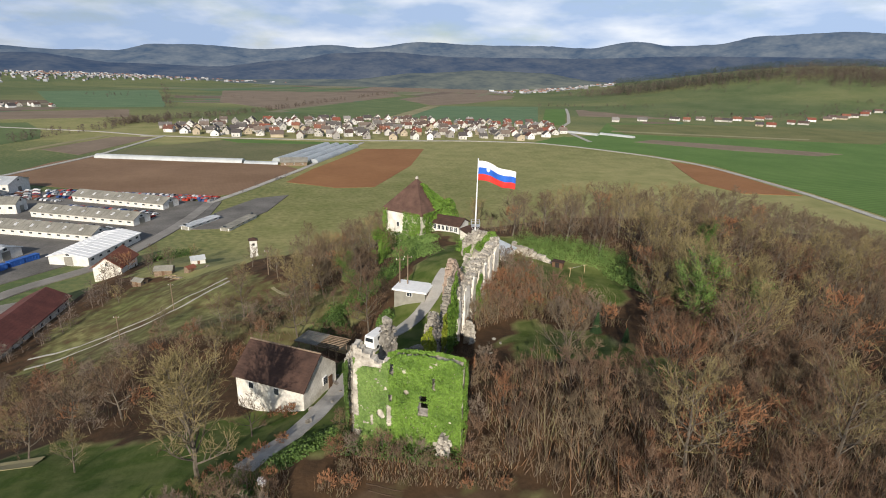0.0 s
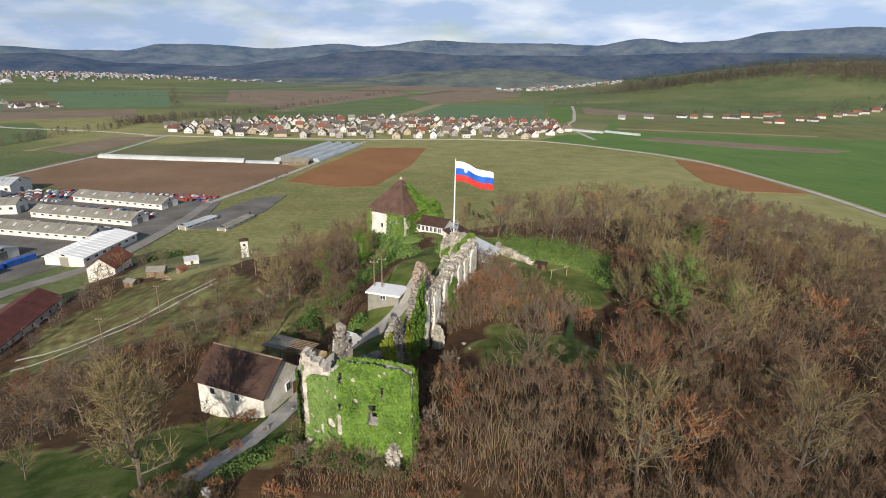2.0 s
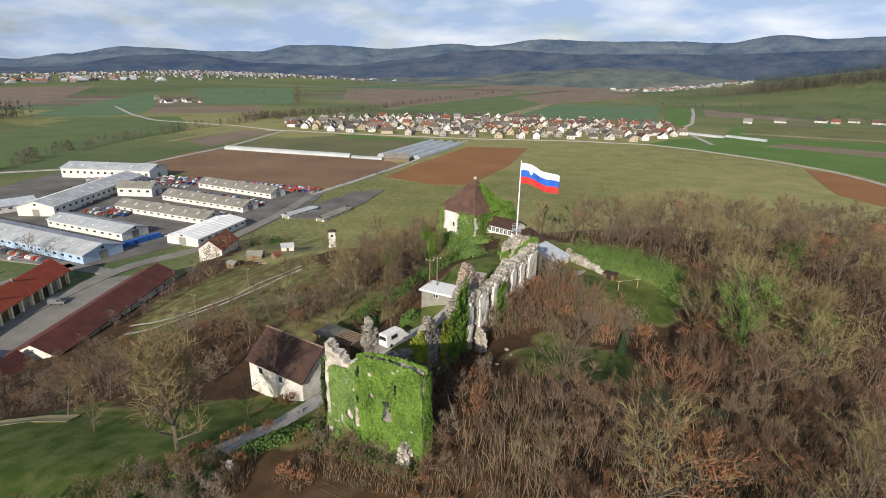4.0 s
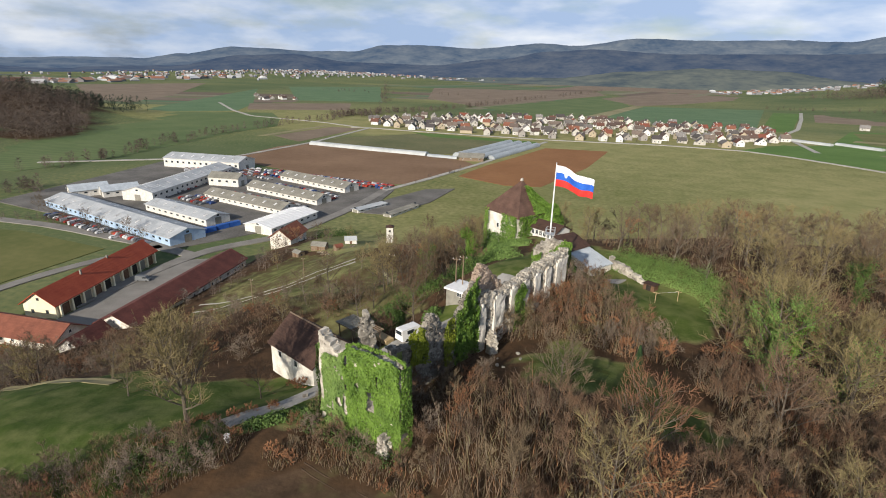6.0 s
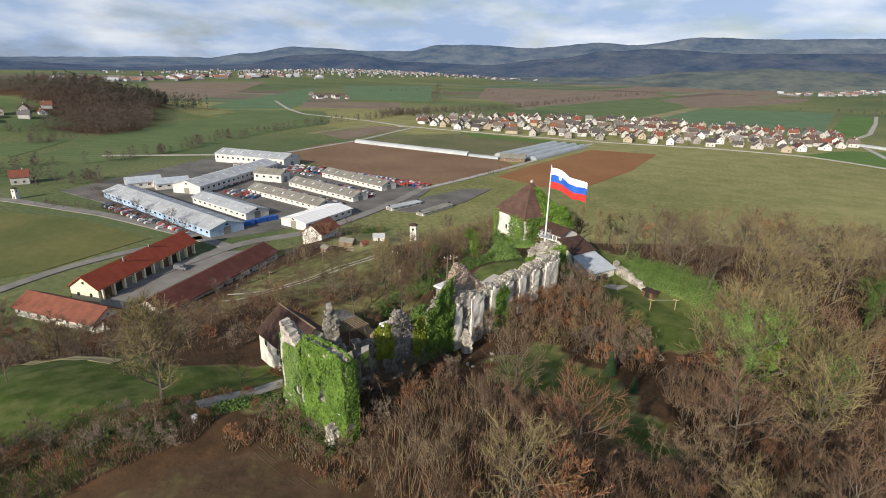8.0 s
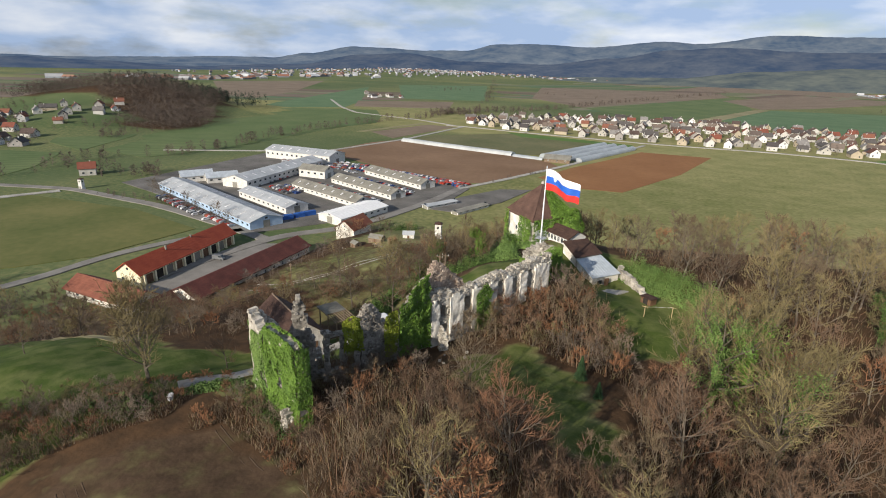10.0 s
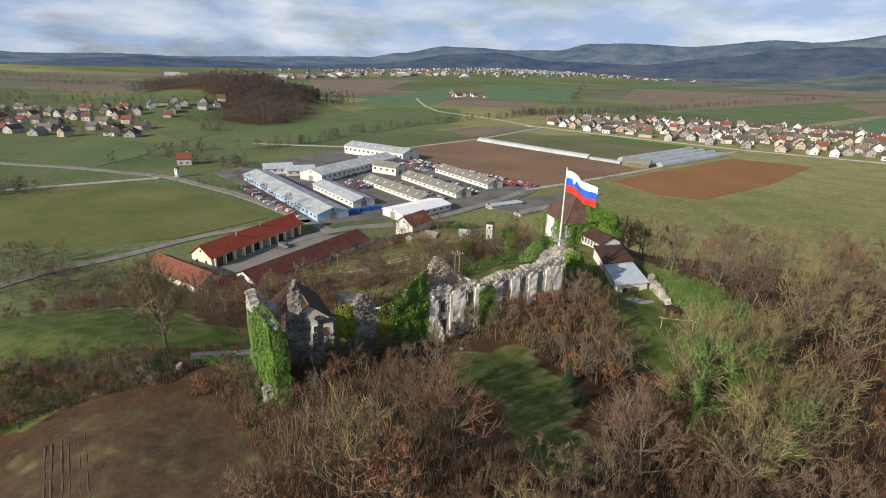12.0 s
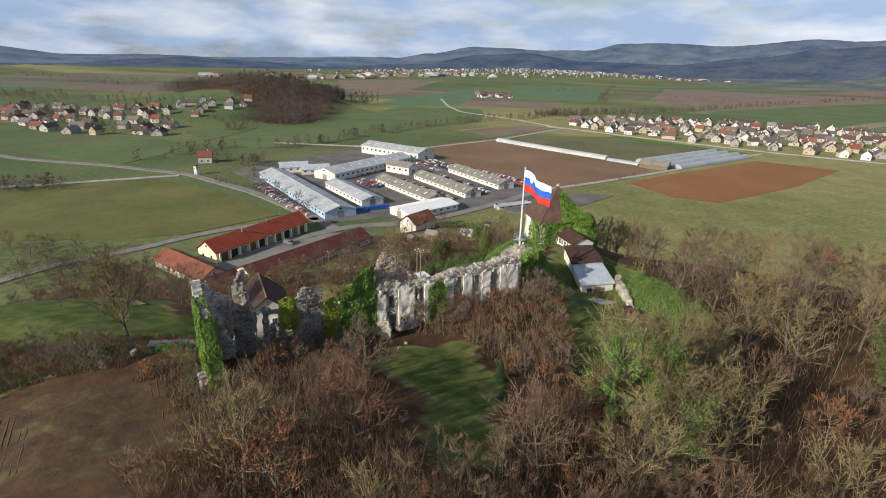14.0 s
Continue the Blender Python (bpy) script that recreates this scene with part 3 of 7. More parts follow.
sheet("field_soil_far_west", [(-1578, 1232), (-1453, 1638), (-1000, 1023), (-881, 801), (-1014, 825)], SOIL_DULL, "far reddish-brown field", "field")
sheet("field_soil_north", [(-480, 1330), (-700, 1980), (-120, 2150), (-70, 1900), (-290, 1130)], SOIL_DULL, "wide fallow field beyond the hedge", "field")
sheet("field_crop_north", [(-280, 1115), (-60, 1872), (13, 1353), (-86, 905), (-164, 998)], CROP_FIELD, "green crop behind the village", "field")
sheet("field_crop_north_wide", [(-28, 1042), (45, 1381), (305, 1456), (199, 938), (88, 900)], CROP_COOL, "green crop strips behind the village", "field")
sheet("field_crop_bright", [(228, 1034), (306, 1368), (361, 1382), (246, 936), (200, 898)], CROP, "bright green winter crop", "field", 0.2)
sheet("field_soil_wide", [(-75, 1687), (125, 2318), (419, 2140), (124, 1535), (26, 1400)], SOIL_DULL, "brown fallow fields beyond the crops", "field")
sheet("field_dry_strip", [(-84, 905), (-50, 905), (40, 1381), (16, 1385)], DRY, "pale dry grass strip between crops", "field", 0.22)
sheet("field_soil_north_east", [(380, 1360), (620, 1500), (640, 1150), (560, 1120), (330, 1150)], SOIL_DULL, "brown fallow strip", "field")
sheet("field_crop_east", [(178, 646), (252, 580), (287, 516), (291, 450), (297, 390), (296, 320), (420, 320), (1000, 860), (800, 1000), (500, 1010), (335, 985), (250, 775), (170, 725)], CROP, "wide green crop field beside the road", "field")
sheet("field_green_road", [(140, 676), (196, 749), (251, 714), (226, 632), (174, 648)], CROP, "bright green crop beside the road", "field", 0.2)
sheet("field_soil_east", [(276, 700), (373, 634), (453, 600), (500, 622), (405, 684), (314, 730)], SOIL_DULL, "brown strip across the green fields", "field", 0.2)
sheet("field_meadow_east", [(300, 800), (640, 735), (900, 960), (800, 1000), (500, 1000), (330, 960)], MEADOW, "olive meadow below the eastern houses", "field", 0.2)
sheet("field_dry_east", [(290, 830), (560, 770), (575, 785), (300, 850)], DRY, "pale stubble strip", "field", 0.24)
sheet("field_village_west", [(-484, 116), (-545, 205), (-470, 240), (-419, 196), (-394, 154)], CROP_FIELD, "green meadow below the western village", "field")
sheet("field_below_knoll", [(-640, 330), (-560, 372), (-520, 330), (-470, 255), (-540, 262)], CROP_FIELD, "green meadow below the knoll", "field")
sheet("field_orange_east", [(252, 536), (276, 506), (281, 445), (283, 380), (240, 385), (226, 422), (237, 475)], SOIL_ORANGE, "strip of orange ploughed soil", "field")
sheet("field_pasture", [(-350, 60), (-328, 155), (-250, 172), (-192, 168), (-192, 120), (-204, 96), (-250, 40), (-330, 20)], PASTURE, "grazed green pasture", "field")
sheet("field_crop_far", [(-1700, 2300), (-1200, 2900), (-700, 2500), (-900, 2000)], CROP_COOL, "far green fields", "field")
sheet("field_brown_far_north", [(-300, 2250), (-250, 3000), (500, 3000), (420, 2300), (100, 2400)], SOIL_DULL, "far brown fields before the ridge", "field")
sheet("yard_ground", [(-320, 205), (-340, 345), (-262, 352), (-150, 330), (-124, 330), (-118, 290), (-132, 240), (-165, 178), (-240, 196)], YARD, "worn grey ground of a car breaker's yard", "yard", 0.18)
sheet("barn_yard", [(-144, 104), (-152, 168), (-132, 182), (-122, 172), (-116, 108), (-126, 98)], ASPHALT, "worn asphalt courtyard between long barns", "yard", 0.10)
sheet("lot_strip", [(-122, 268), (-117, 306), (-106, 341), (-88, 352), (-90, 308), (-101, 271)], YARD, "dark gravel storage strip beside the road", "yard", 0.14)

ribbon("road_yard", [(-150, 120), (-151, 172), (-148, 190), (-137, 203), (-131, 215), (-128.5, 240), (-127, 269), (-127.5, 300), (-130, 325)], 6.0, ASPHALT, "grey asphalt road past the yard", lift=0.45)
ribbon("road_field", [(-130, 325), (-118, 370), (-100, 452), (-69, 634)], 4.2, GRAVEL, "pale field road beside the ploughed fields", lift=0.45)
ribbon("road_village", [(-330, 650), (-306, 655), (-216, 650), (-64, 652), (57, 672), (140, 668), (180, 640), (215, 606), (246, 571), (272, 525), (281, 482), (286, 440), (290, 390), (289, 338), (284, 250)], 5.5, GRAVEL, "pale road along the village edge", lift=0.47)
ribbon("road_white", [(216, 690), (218, 864), (263, 977), (320, 1200), (367, 1403)], 6.0, GRAVEL, "pale gravel farm road", lift=0.49)
ribbon("road_field_west", [(-420, 300), (-306, 386), (-296, 505), (-306, 658)], 4.5, GRAVEL, "pale track beside the brown field", lift=0.43)
ribbon("road_west", [(-600, 60), (-463, 105), (-397, 145), (-326, 177), (-246, 184), (-181, 180), (-150, 176)], 6.0, ASPHALT, "narrow asphalt road to the yard", lift=0.43)
ribbon("road_fork", [(-326, 170), (-355, 83), (-420, 0)], 5.0, GRAVEL, "pale side road", lift=0.49)
ribbon("road_barn", [(-180, 40), (-188, 66), (-184, 95), (-188, 120), (-184, 150), (-172, 180)], 5.0, ASPHALT, "asphalt lane along the pasture", lift=0.43)
ribbon("road_loop", [(-760, 900), (-625, 775), (-535, 708), (-394, 684), (-320, 655)], 5.0, GRAVEL, "pale field road across the plain", lift=0.49)
ribbon("path_castle", [(-18, 46), (-13.6, 54), (-11.4, 60.5), (-10.4, 67), (-8.2, 72.5), (-4.0, 76.6), (-0.6, 80.4), (2.2, 85), (5.0, 92)], 2.6, PATH, "grey gravel path up to the ruin", "path", 0.10, 1.5)
ribbon("track_slope", [(-104, 130), (-92, 133), (-70.3, 137), (-57, 150)], 0.9, GRAVEL, "worn wheel rut in the grass", "path", 0.08, 2.0)
ribbon("track_slope_second", [(-100, 123), (-85, 127.5), (-64, 133), (-55.5, 147)], 0.9, GRAVEL, "worn wheel rut in the grass", "path", 0.08, 2.0)
ribbon("path_slope", [(-21, 104), (-27, 114), (-33, 125), (-40, 136)], 0.9, DRY, "narrow trodden footpath on the slope", "path", 0.08, 2.0)
ribbon("path_meadow", [(-70, 52), (-58, 54), (-49, 52.5), (-44, 53)], 2.2, DRY, "short dirt track in the meadow", "path", 0.08, 2.0)


# patchwork of far parcels, too many to count
def far_parcels():
    r = random.Random(77)
    # crop and fallow colours are cooled and greyed to carry distance haze
    mat = palette("hazed_parcel_cover", [(0.15, 0.165, 0.085), (0.085, 0.150, 0.065), (0.18, 0.130, 0.095), (0.115, 0.150, 0.075), (0.21, 0.195, 0.125), (0.09, 0.165, 0.085), (0.145, 0.105, 0.080), (0.13, 0.165, 0.09), (0.19, 0.145, 0.11)], 0.95, 0.01, False)
    for bx, by, ang, n, w, L in [(-2200, 1500, 20, 16, 60, 420), (-1500, 2350, 25, 20, 60, 380), (-650, 2250, 70, 16, 55, 420), (250, 2250, 75, 22, 60, 480), (-350, 2900, 80, 26, 55, 420), (500, 1650, 70, 9, 45, 300), (650, 2000, 75, 10, 50, 300),
                                 (-900, 1000, 20, 10, 45, 260), (-100, 1180, 75, 9, 30, 170), (450, 1330, 70, 8, 34, 220), (-900, 80, 25, 14, 30, 220), (-1150, 250, 20, 12, 45, 330), (-1300, 620, 30, 8, 50, 300), (-380, 1500, 15, 9, 40, 300), (-1800, 400, 30, 14, 60, 420), (420, 860, 65, 6, 26, 260)]:
        m = pose(bx, by, 0, 0, 0, ang)
        y = -n * w / 2
        for _ in range(n):
            k = w * r.uniform(0.4, 1.6)
            a, e = -L * r.uniform(0.6, 1.0), L * r.uniform(0.6, 1.0)
            q = [m @ Vector(p) for p in ((a, y, 0), (e, y, 0), (e, y + k, 0), (a, y + k, 0))]
            z = 0.10 + r.uniform(0, 0.04)
            if max(height(p.x, p.y) for p in q) > 1.5:
                y += k + r.uniform(0, 6)
                continue
            s = Shape()
            top = [(p.x, p.y, max(height(p.x, p.y), 0) + z) for p in q]
            s.add(top + [(x, y, h - 0.6) for x, y, h in top], [(0, 1, 2, 3), (4, 5, 1, 0), (5, 6, 2, 1), (6, 7, 3, 2), (7, 4, 0, 3)])
            single("field_parcel", s, mat, "narrow far field strip of crop or fallow", "field", kind="structure")
            y += k + r.uniform(0, 6)


far_parcels()


# ---- buildings ----
def gable_shell(L, W, eave, foot=-1.5, ridge=2.0):
    """Walls of a gabled house, length along x, with pointed ends."""
    s = Shape()
    a, b = L / 2, W / 2
    v = [(-a, -b, foot), (a, -b, foot), (a, b, foot), (-a, b, foot), (-a, -b, eave), (a, -b, eave), (a, b, eave), (-a, b, eave), (-a, 0, ridge), (a, 0, ridge)]
    return s.add(v, [(0, 1, 5, 4), (2, 3, 7, 6), (1, 2, 6, 9, 5), (3, 0, 4, 8, 7), (3, 2, 1, 0), (4, 5, 9, 8), (6, 7, 8, 9)])


def gable_roof(L, W, eave, ridge, over=0.5, thick=0.22, hip=0.0):
    s = Shape()
    a, b = L / 2 + over, W / 2 + over
    drop = (ridge - eave) / (W / 2) * over
    for side in (-1, 1):
        v = [(-a, side * b, eave - drop), (a, side * b, eave - drop), (a - hip, 0, ridge), (-a + hip, 0, ridge)]
        v += [(x, y, z + thick) for x, y, z in v]
        f = [(3, 2, 1, 0), (4, 5, 6, 7), (0, 1, 5, 4), (1, 2, 6, 5), (2, 3, 7, 6), (3, 0, 4, 7)]
        s.add(v, f if side < 0 else [tuple(reversed(q)) for q in f])
    return s


def tile_courses(roof, mat, L, W, eave, ridge, over, lift, step=0.45):
    """Thin raised courses over a gabled roof, each a part of it."""
    a, b = L / 2 + over, W / 2 + over
    slope = (ridge - eave) / (W / 2)
    n = max(3, int(b / step))
    for side in (-1, 1):
        for i in range(n):
            y0, y1 = b - b * i / n, b - b * (i + 1.15) / n
            z0, z1 = ridge - slope * y0 + lift, ridge - slope * max(0, y1) + lift
            s = Shape().add([(-a, side * y0, z0 + 0.05), (a, side * y0, z0 + 0.05), (a, side * max(0, y1), z1), (-a, side * max(0, y1), z1), (-a, side * y0, z0 - 0.02), (a, side * y0, z0 - 0.02)],
                  [(0, 1, 2, 3), (4, 5, 1, 0)] if side < 0 else [(3, 2, 1, 0), (0, 1, 5, 4)])
            part("tile_course", s, mat, roof)


def opening(parent, name, x, y, z, w, h, facing, mat=GLASS, frame_mat=None, label="", depth=0.10):
    """A window or door set on a wall that faces '-y', '+y', '-x' or '+x'."""
    turn = {"-y": 0, "+x": 90, "+y": 180, "-x": 270}[facing]
    m = pose(x, y, z, 0, 0, turn)
    s = Shape()
    if frame_mat:
        s.box(-w / 2, -depth, 0, w / 2, depth, h, 0, m)
        ob = part(name, s, frame_mat, parent, label)
        q, k = Shape(), 0.07
        nw = 2 if w > 0.8 else 1
        for i in range(nw):
            x0 = -w / 2 + k + i * (w - k) / nw
            q.box(x0, -depth - 0.02, k, x0 + (w - k) / nw - k, depth, h - k, 0, m)
        pane = part("pane", q, mat, ob)
        return ob
    s.box(-w / 2, -depth, 0, w / 2, depth, h, 0, m)
    return part(name, s, mat, parent, label)


def chimney(parent, x, y, z0, z1, w=0.5, mat=None):
    s = Shape().box(x - w / 2, y - w / 2, z0, x + w / 2, y + w / 2, z1).box(x - w / 2 - 0.08, y - w / 2 - 0.08, z1, x + w / 2 + 0.08, y + w / 2 + 0.08, z1 + 0.12)
    return part("chimney", s, mat or PLASTER, parent)


# village houses: a few kinds, copied with their parts
def village_house(L, W, eave, ridge, wing, wall_mat=VILLAGE_WALL, roof_mat=VILLAGE_ROOF):
    h = thing("house", "village house with plastered walls and tiled gable roof", "house", group="valley houses")
    shell = gable_shell(L, W, eave, -1.0, ridge - 0.05)
    if wing:
        shell.box(L * 0.1, -W / 2 - 3.0, -1.0, L * 0.1 + 4.0, -W / 2, eave - 0.4)
    part("wall", shell, wall_mat, h)
    roof = part("roof", gable_roof(L, W, eave, ridge, 0.7, 0.25), roof_mat, h)
    if wing:
        part("porch_roof", Shape().box(L * 0.1 - 0.3, -W / 2 - 3.4, eave - 0.4, L * 0.1 + 4.3, -W / 2 + 0.1, eave - 0.2), roof_mat, h)
    chimney(roof, L * 0.2, W * 0.12, eave, ridge + 0.9)
    for i in range(2):
        opening(h, "window", -L / 2 + L * (i + 0.55) / 2.2, -W / 2, 1.1, 1.3, 1.3, "-y")
    for k in (-1, 1):
        opening(h, "window", L / 2 * k, -W * 0.22, 1.1, 1.2, 1.3, "+x" if k > 0 else "-x")
        if k > 0:
            opening(h, "window", L / 2 * k, W * 0.12, eave * 0.62 + 1.6, 1.1, 1.2, "+x")
    return h


house_kinds = [village_house(11, 9, 4.6, 8.6, False), village_house(13, 9.5, 3.8, 7.8, True), village_house(10, 8, 5.2, 8.8, False), village_house(15, 10, 4.2, 8.0, False), village_house(9, 7, 3.2, 6.2, True), village_house(18, 9, 3.6, 7.2, False)]
VILLAGE = [(-322, 690), (-216, 662), (-60, 664), (60, 690), (140, 690), (205, 780), (225, 850), (200, 930), (70, 950), (-30, 960), (-160, 930), (-300, 850), (-350, 740)]
WEST_VILLAGE = [(-980, 190), (-820, 130), (-700, 150), (-610, 165), (-530, 215), (-530, 250), (-640, 290), (-760, 330)]
KNOLL_FOOT = [(-701, 326), (-634, 316), (-652, 330), (-670, 344), (-685, 362), (-716, 345), (-690, 392), (-668, 398), (-704, 425), (-735, 372), (-655, 372)]
EAST_ROW = [(366, 1029), (430, 1060), (512, 1098), (530, 1084), (574, 1116), (599, 1095), (615, 1088), (648, 1109), (668, 1100), (631, 1004), (648, 996), (723, 1051), (742, 1042), (728, 1132), (790, 1090), (860, 1127), (878, 1120), (900, 1140), (922, 1144), (960, 1165), (985, 1190), (1018, 1199), (1040, 1190), (1090, 1230), (700, 1120), (835, 1105)]
spots = [(x, y, 0) for x, y in scatter(VILLAGE, 17.5, 215, random.Random(3))] + [(x, y, 1) for x, y in scatter(WEST_VILLAGE, 23, 54, random.Random(5))]
spots += [(x, y, 2) for x, y in KNOLL_FOOT] + [(x, y, 3) for x, y in EAST_ROW]
spots += [(x, y, 4) for x, y in scatter([(-770, 1030), (-720, 1110), (-690, 1060), (-740, 1010)], 22, 6, random.Random(8))] + [(-363, 206, 5), (-840, 1120, 4)]
hr = random.Random(11)
used = set()
for x, y, zone in spots:
    k = hr.choices(range(6), (5, 4, 4, 2, 3, 1))[0]
    turn = (12 if zone == 0 else 35 if zone == 1 else 60) + hr.choice((0, 90, 180, 270)) + hr.uniform(-14, 14)
    if zone == 3:
        k, turn = hr.choice((1, 3, 3, 5, 5)), -27 + hr.uniform(-18, 18)
    m = pose(x, y, height(x, y) + 0.1, 0, 0, turn)
    if k not in used:
        used.add(k)
        house_kinds[k].matrix_world = m
    else:
        copy_thing(house_kinds[k], m)


# a long industrial hall
def hall(label, x, y, L, W, eave, ridge, turn, roof_mat, wall_mat=PLASTER, doors=4, lights=True, z=0.15):
    h = thing("hall", label, "hall", pose(x, y, z, 0, 0, turn))
    part("wall", gable_shell(L, W, eave, -0.5, ridge - 0.05), wall_mat, h)
    roof = part("roof", gable_roof(L, W, eave, ridge, 0.6, 0.2), roof_mat, h)
    seams = Shape()
    slope = (ridge - eave) / (W / 2)
    for i in range(int(L / 3)):
        px = -L / 2 + 3 * (i + 0.5)
        for side in (-1, 1):
            b = W / 2 + 0.6
            z0, z1 = ridge - slope * b + 0.2, ridge + 0.2
            v = [(px - 0.06, side * b, z0), (px + 0.06, side * b, z0), (px + 0.06, 0, z1), (px - 0.06, 0, z1)]
            seams.add(v + [(q[0], q[1], q[2] + 0.08) for q in v], [(4, 5, 6, 7), (0, 1, 5, 4), (1, 2, 6, 5), (3, 0, 4, 7)])
    part("seam_relief", seams, roof_mat, roof)
    if lights:
        for i in range(int(L / 9)):
            px = -L / 2 + 9 * (i + 0.5)
            for side in (-1, 1):
                y0, y1 = side * W * 0.18, side * W * 0.34
                za, zb = ridge - slope * abs(y0) + 0.23, ridge - slope * abs(y1) + 0.23
                v = [(px - 0.7, y0, za), (px + 0.7, y0, za), (px + 0.7, y1, zb), (px - 0.7, y1, zb)]
                part("skylight", Shape().add(v + [(q[0], q[1], q[2] + 0.06) for q in v], [(4, 5, 6, 7), (7, 6, 5, 4), (0, 1, 5, 4), (1, 2, 6, 5), (2, 3, 7, 6), (3, 0, 4, 7)]), WHITE_PAINT, roof)
    n = max(3, int(L / 5))
    for i in range(n):
        px = -L / 2 + L * (i + 0.5) / n
        for f, py in (("-y", -W / 2), ("+y", W / 2)):
            opening(h, "window", px, py, eave * 0.5, L / n * 0.34, eave * 0.22, f)
    for k in (-1, 1):
        opening(h, "door", k * L / 2, 0, 0.0, 3.6, min(3.8, eave), "+x" if k > 0 else "-x", FIBRE)
        opening(h, "window", k * L / 2, 0, eave + 0.5, 1.4, 0.9, "+x" if k > 0 else "-x")
    return h


hall("long white-walled hall with pale grey sheet roof", -257, 282, 88, 20, 5.5, 8.5, 100, STEEL)
hall("large hall with pale grey sheet roof", -290, 344, 66, 22, 7.0, 10.0, 6, STEEL)
hall("long hall with silver sheet roof and blue gable", -223.5, 203.5, 118, 18, 4.0, 6.6, -13, STEEL, material("pale_blue_cladding", (0.30, 0.42, 0.58), (0.42, 0.54, 0.68), 0.3, 0.6))
hall("lower hall with pale sheet roof", -200, 225, 54, 14, 3.8, 5.8, -13, STEEL)
hall("small shed with grey gable roof", -289, 239, 20, 12, 4.2, 7.0, 62, SHED_METAL, lights=False)
hall("small shed with blue-grey gable roof", -273, 247, 20, 11, 4.0, 6.6, 62, SHED_METAL, lights=False)
hall("long low workshop with weathered grey roof", -185, 258, 66, 12, 3.4, 6.2, -12, FIBRE)
hall("long low workshop with weathered grey roof", -178, 286, 64, 12, 3.4, 6.2, -14, FIBRE)
hall("long low white hall with weathered grey roof", -178, 322, 64, 13, 3.6, 6.4, -16, FIBRE)
hall("white two-storey office house with grey roof", -233, 297, 22, 11, 5.8, 8.6, 8, FIBRE, lights=False)
hall("broad flat white-roofed workshop", -143.5, 231.5, 36, 17, 3.8, 5.4, 85, WHITE_PAINT, lights=False)
hall("low open storage shelter with pale roof", -117, 279, 23, 5, 1.7, 2.1, 71, STEEL, lights=False)

hall("low grey storage shelter on the strip", -97.5, 281, 28, 5, 1.3, 1.6, 78, FIBRE, lights=False)


# the red-roofed barn with garage doors, its lower wing, and the dark barn opposite
def barn_red():
    h = thing("barn", "long cream barn with bright red tiled roof and garage doors", "barn", pose(-157.5, 137.0, 0.1, 0, 0, 104.2))
    L, W, eave, ridge = 54, 11, 5.0, 8.9
    part("wall", gable_shell(L, W, eave, -0.5, ridge - 0.05), CREAM, h)
    roof = part("roof", gable_roof(L, W, eave, ridge, 0.9, 0.25), RED_TILE, h)
    tile_courses(roof, RED_TILE, L, W, eave, ridge, 0.9, 0.26, 0.9)
    for px, py in ((-9, -1.3), (6, -0.4)):
        chimney(roof, px, py, ridge - 1.2, ridge + 0.9, 0.55, FIBRE)
    for i in range(10):
        px = -L / 2 + 4 + i * 5.1
        opening(h, "garage_door", px, -W / 2, 0.0, 3.5, 3.7, "-y", [DARK_WOOD, DARK, FIBRE][(i * 7) % 3])
        opening(h, "garage_door", px, W / 2, 0.8, 1.4, 1.4, "+y", GLASS)
    for i in range(11):
        px = -L / 2 + 1.45 + i * 5.1
        part("pillar", Shape().box(px - 0.35, -W / 2 - 0.9, -0.2, px + 0.35, -W / 2 - 0.2, eave - 0.5), CREAM, h)
    opening(h, "window", -L / 2, 0, 6.0, 0.9, 0.9, "-x")
    opening(h, "window", -L / 2, -2.5, 1.6, 1.0, 1.2, "-x")
    opening(h, "window", -L / 2, 2.5, 1.6, 1.0, 1.2, "-x")
    return h


def barn_simple(label, x, y, z, L, W, eave, ridge, turn, roof_mat, wall_mat, n, cat="barn"):
    h = thing("barn", label, cat, pose(x, y, z, 0, 0, turn))
    part("wall", gable_shell(L, W, eave, -1.5, ridge - 0.05), wall_mat, h)
    roof = part("roof", gable_roof(L, W, eave, ridge, 0.8, 0.25), roof_mat, h)
    tile_courses(roof, roof_mat, L, W, eave, ridge, 0.8, 0.26, 0.9)
    for i in range(n):
        px = -L / 2 + L * (i + 0.5) / n
        for f, py in (("-y", -W / 2), ("+y", W / 2)):
            opening(h, "window", px, py, 1.1, 1.1, 1.2, f, GLASS, WHITE_PAINT)
    for k in (-1, 1):
        opening(h, "window", k * L / 2, 0, eave + 0.4, 0.9, 1.0, "+x" if k > 0 else "-x", GLASS, WHITE_PAINT)
    return h


barn_red()
barn_simple("low white barn with orange tiled roof", -143.0, 100.5, 0.3, 34, 11, 3.0, 6.2, 6, ORANGE_TILE, OLD_PLASTER, 8)
barn_simple("long barn with dark maroon roof", -121.5, 140.5, 1.0, 62, 13, 3.6, 6.8, 98, MAROON_TILE, OLD_PLASTER, 12)
barn_simple("small white cottage with dark roof", -118.0, 101.0, 1.0, 11, 8, 3.0, 6.0, 98, MAROON_TILE, PLASTER, 2, "house")
barn_simple("white two-storey house with orange tiled roof", -120.0, 203.0, 1.0, 15, 10, 5.5, 9.2, 96, ORANGE_TILE, OLD_PLASTER, 3, "house")


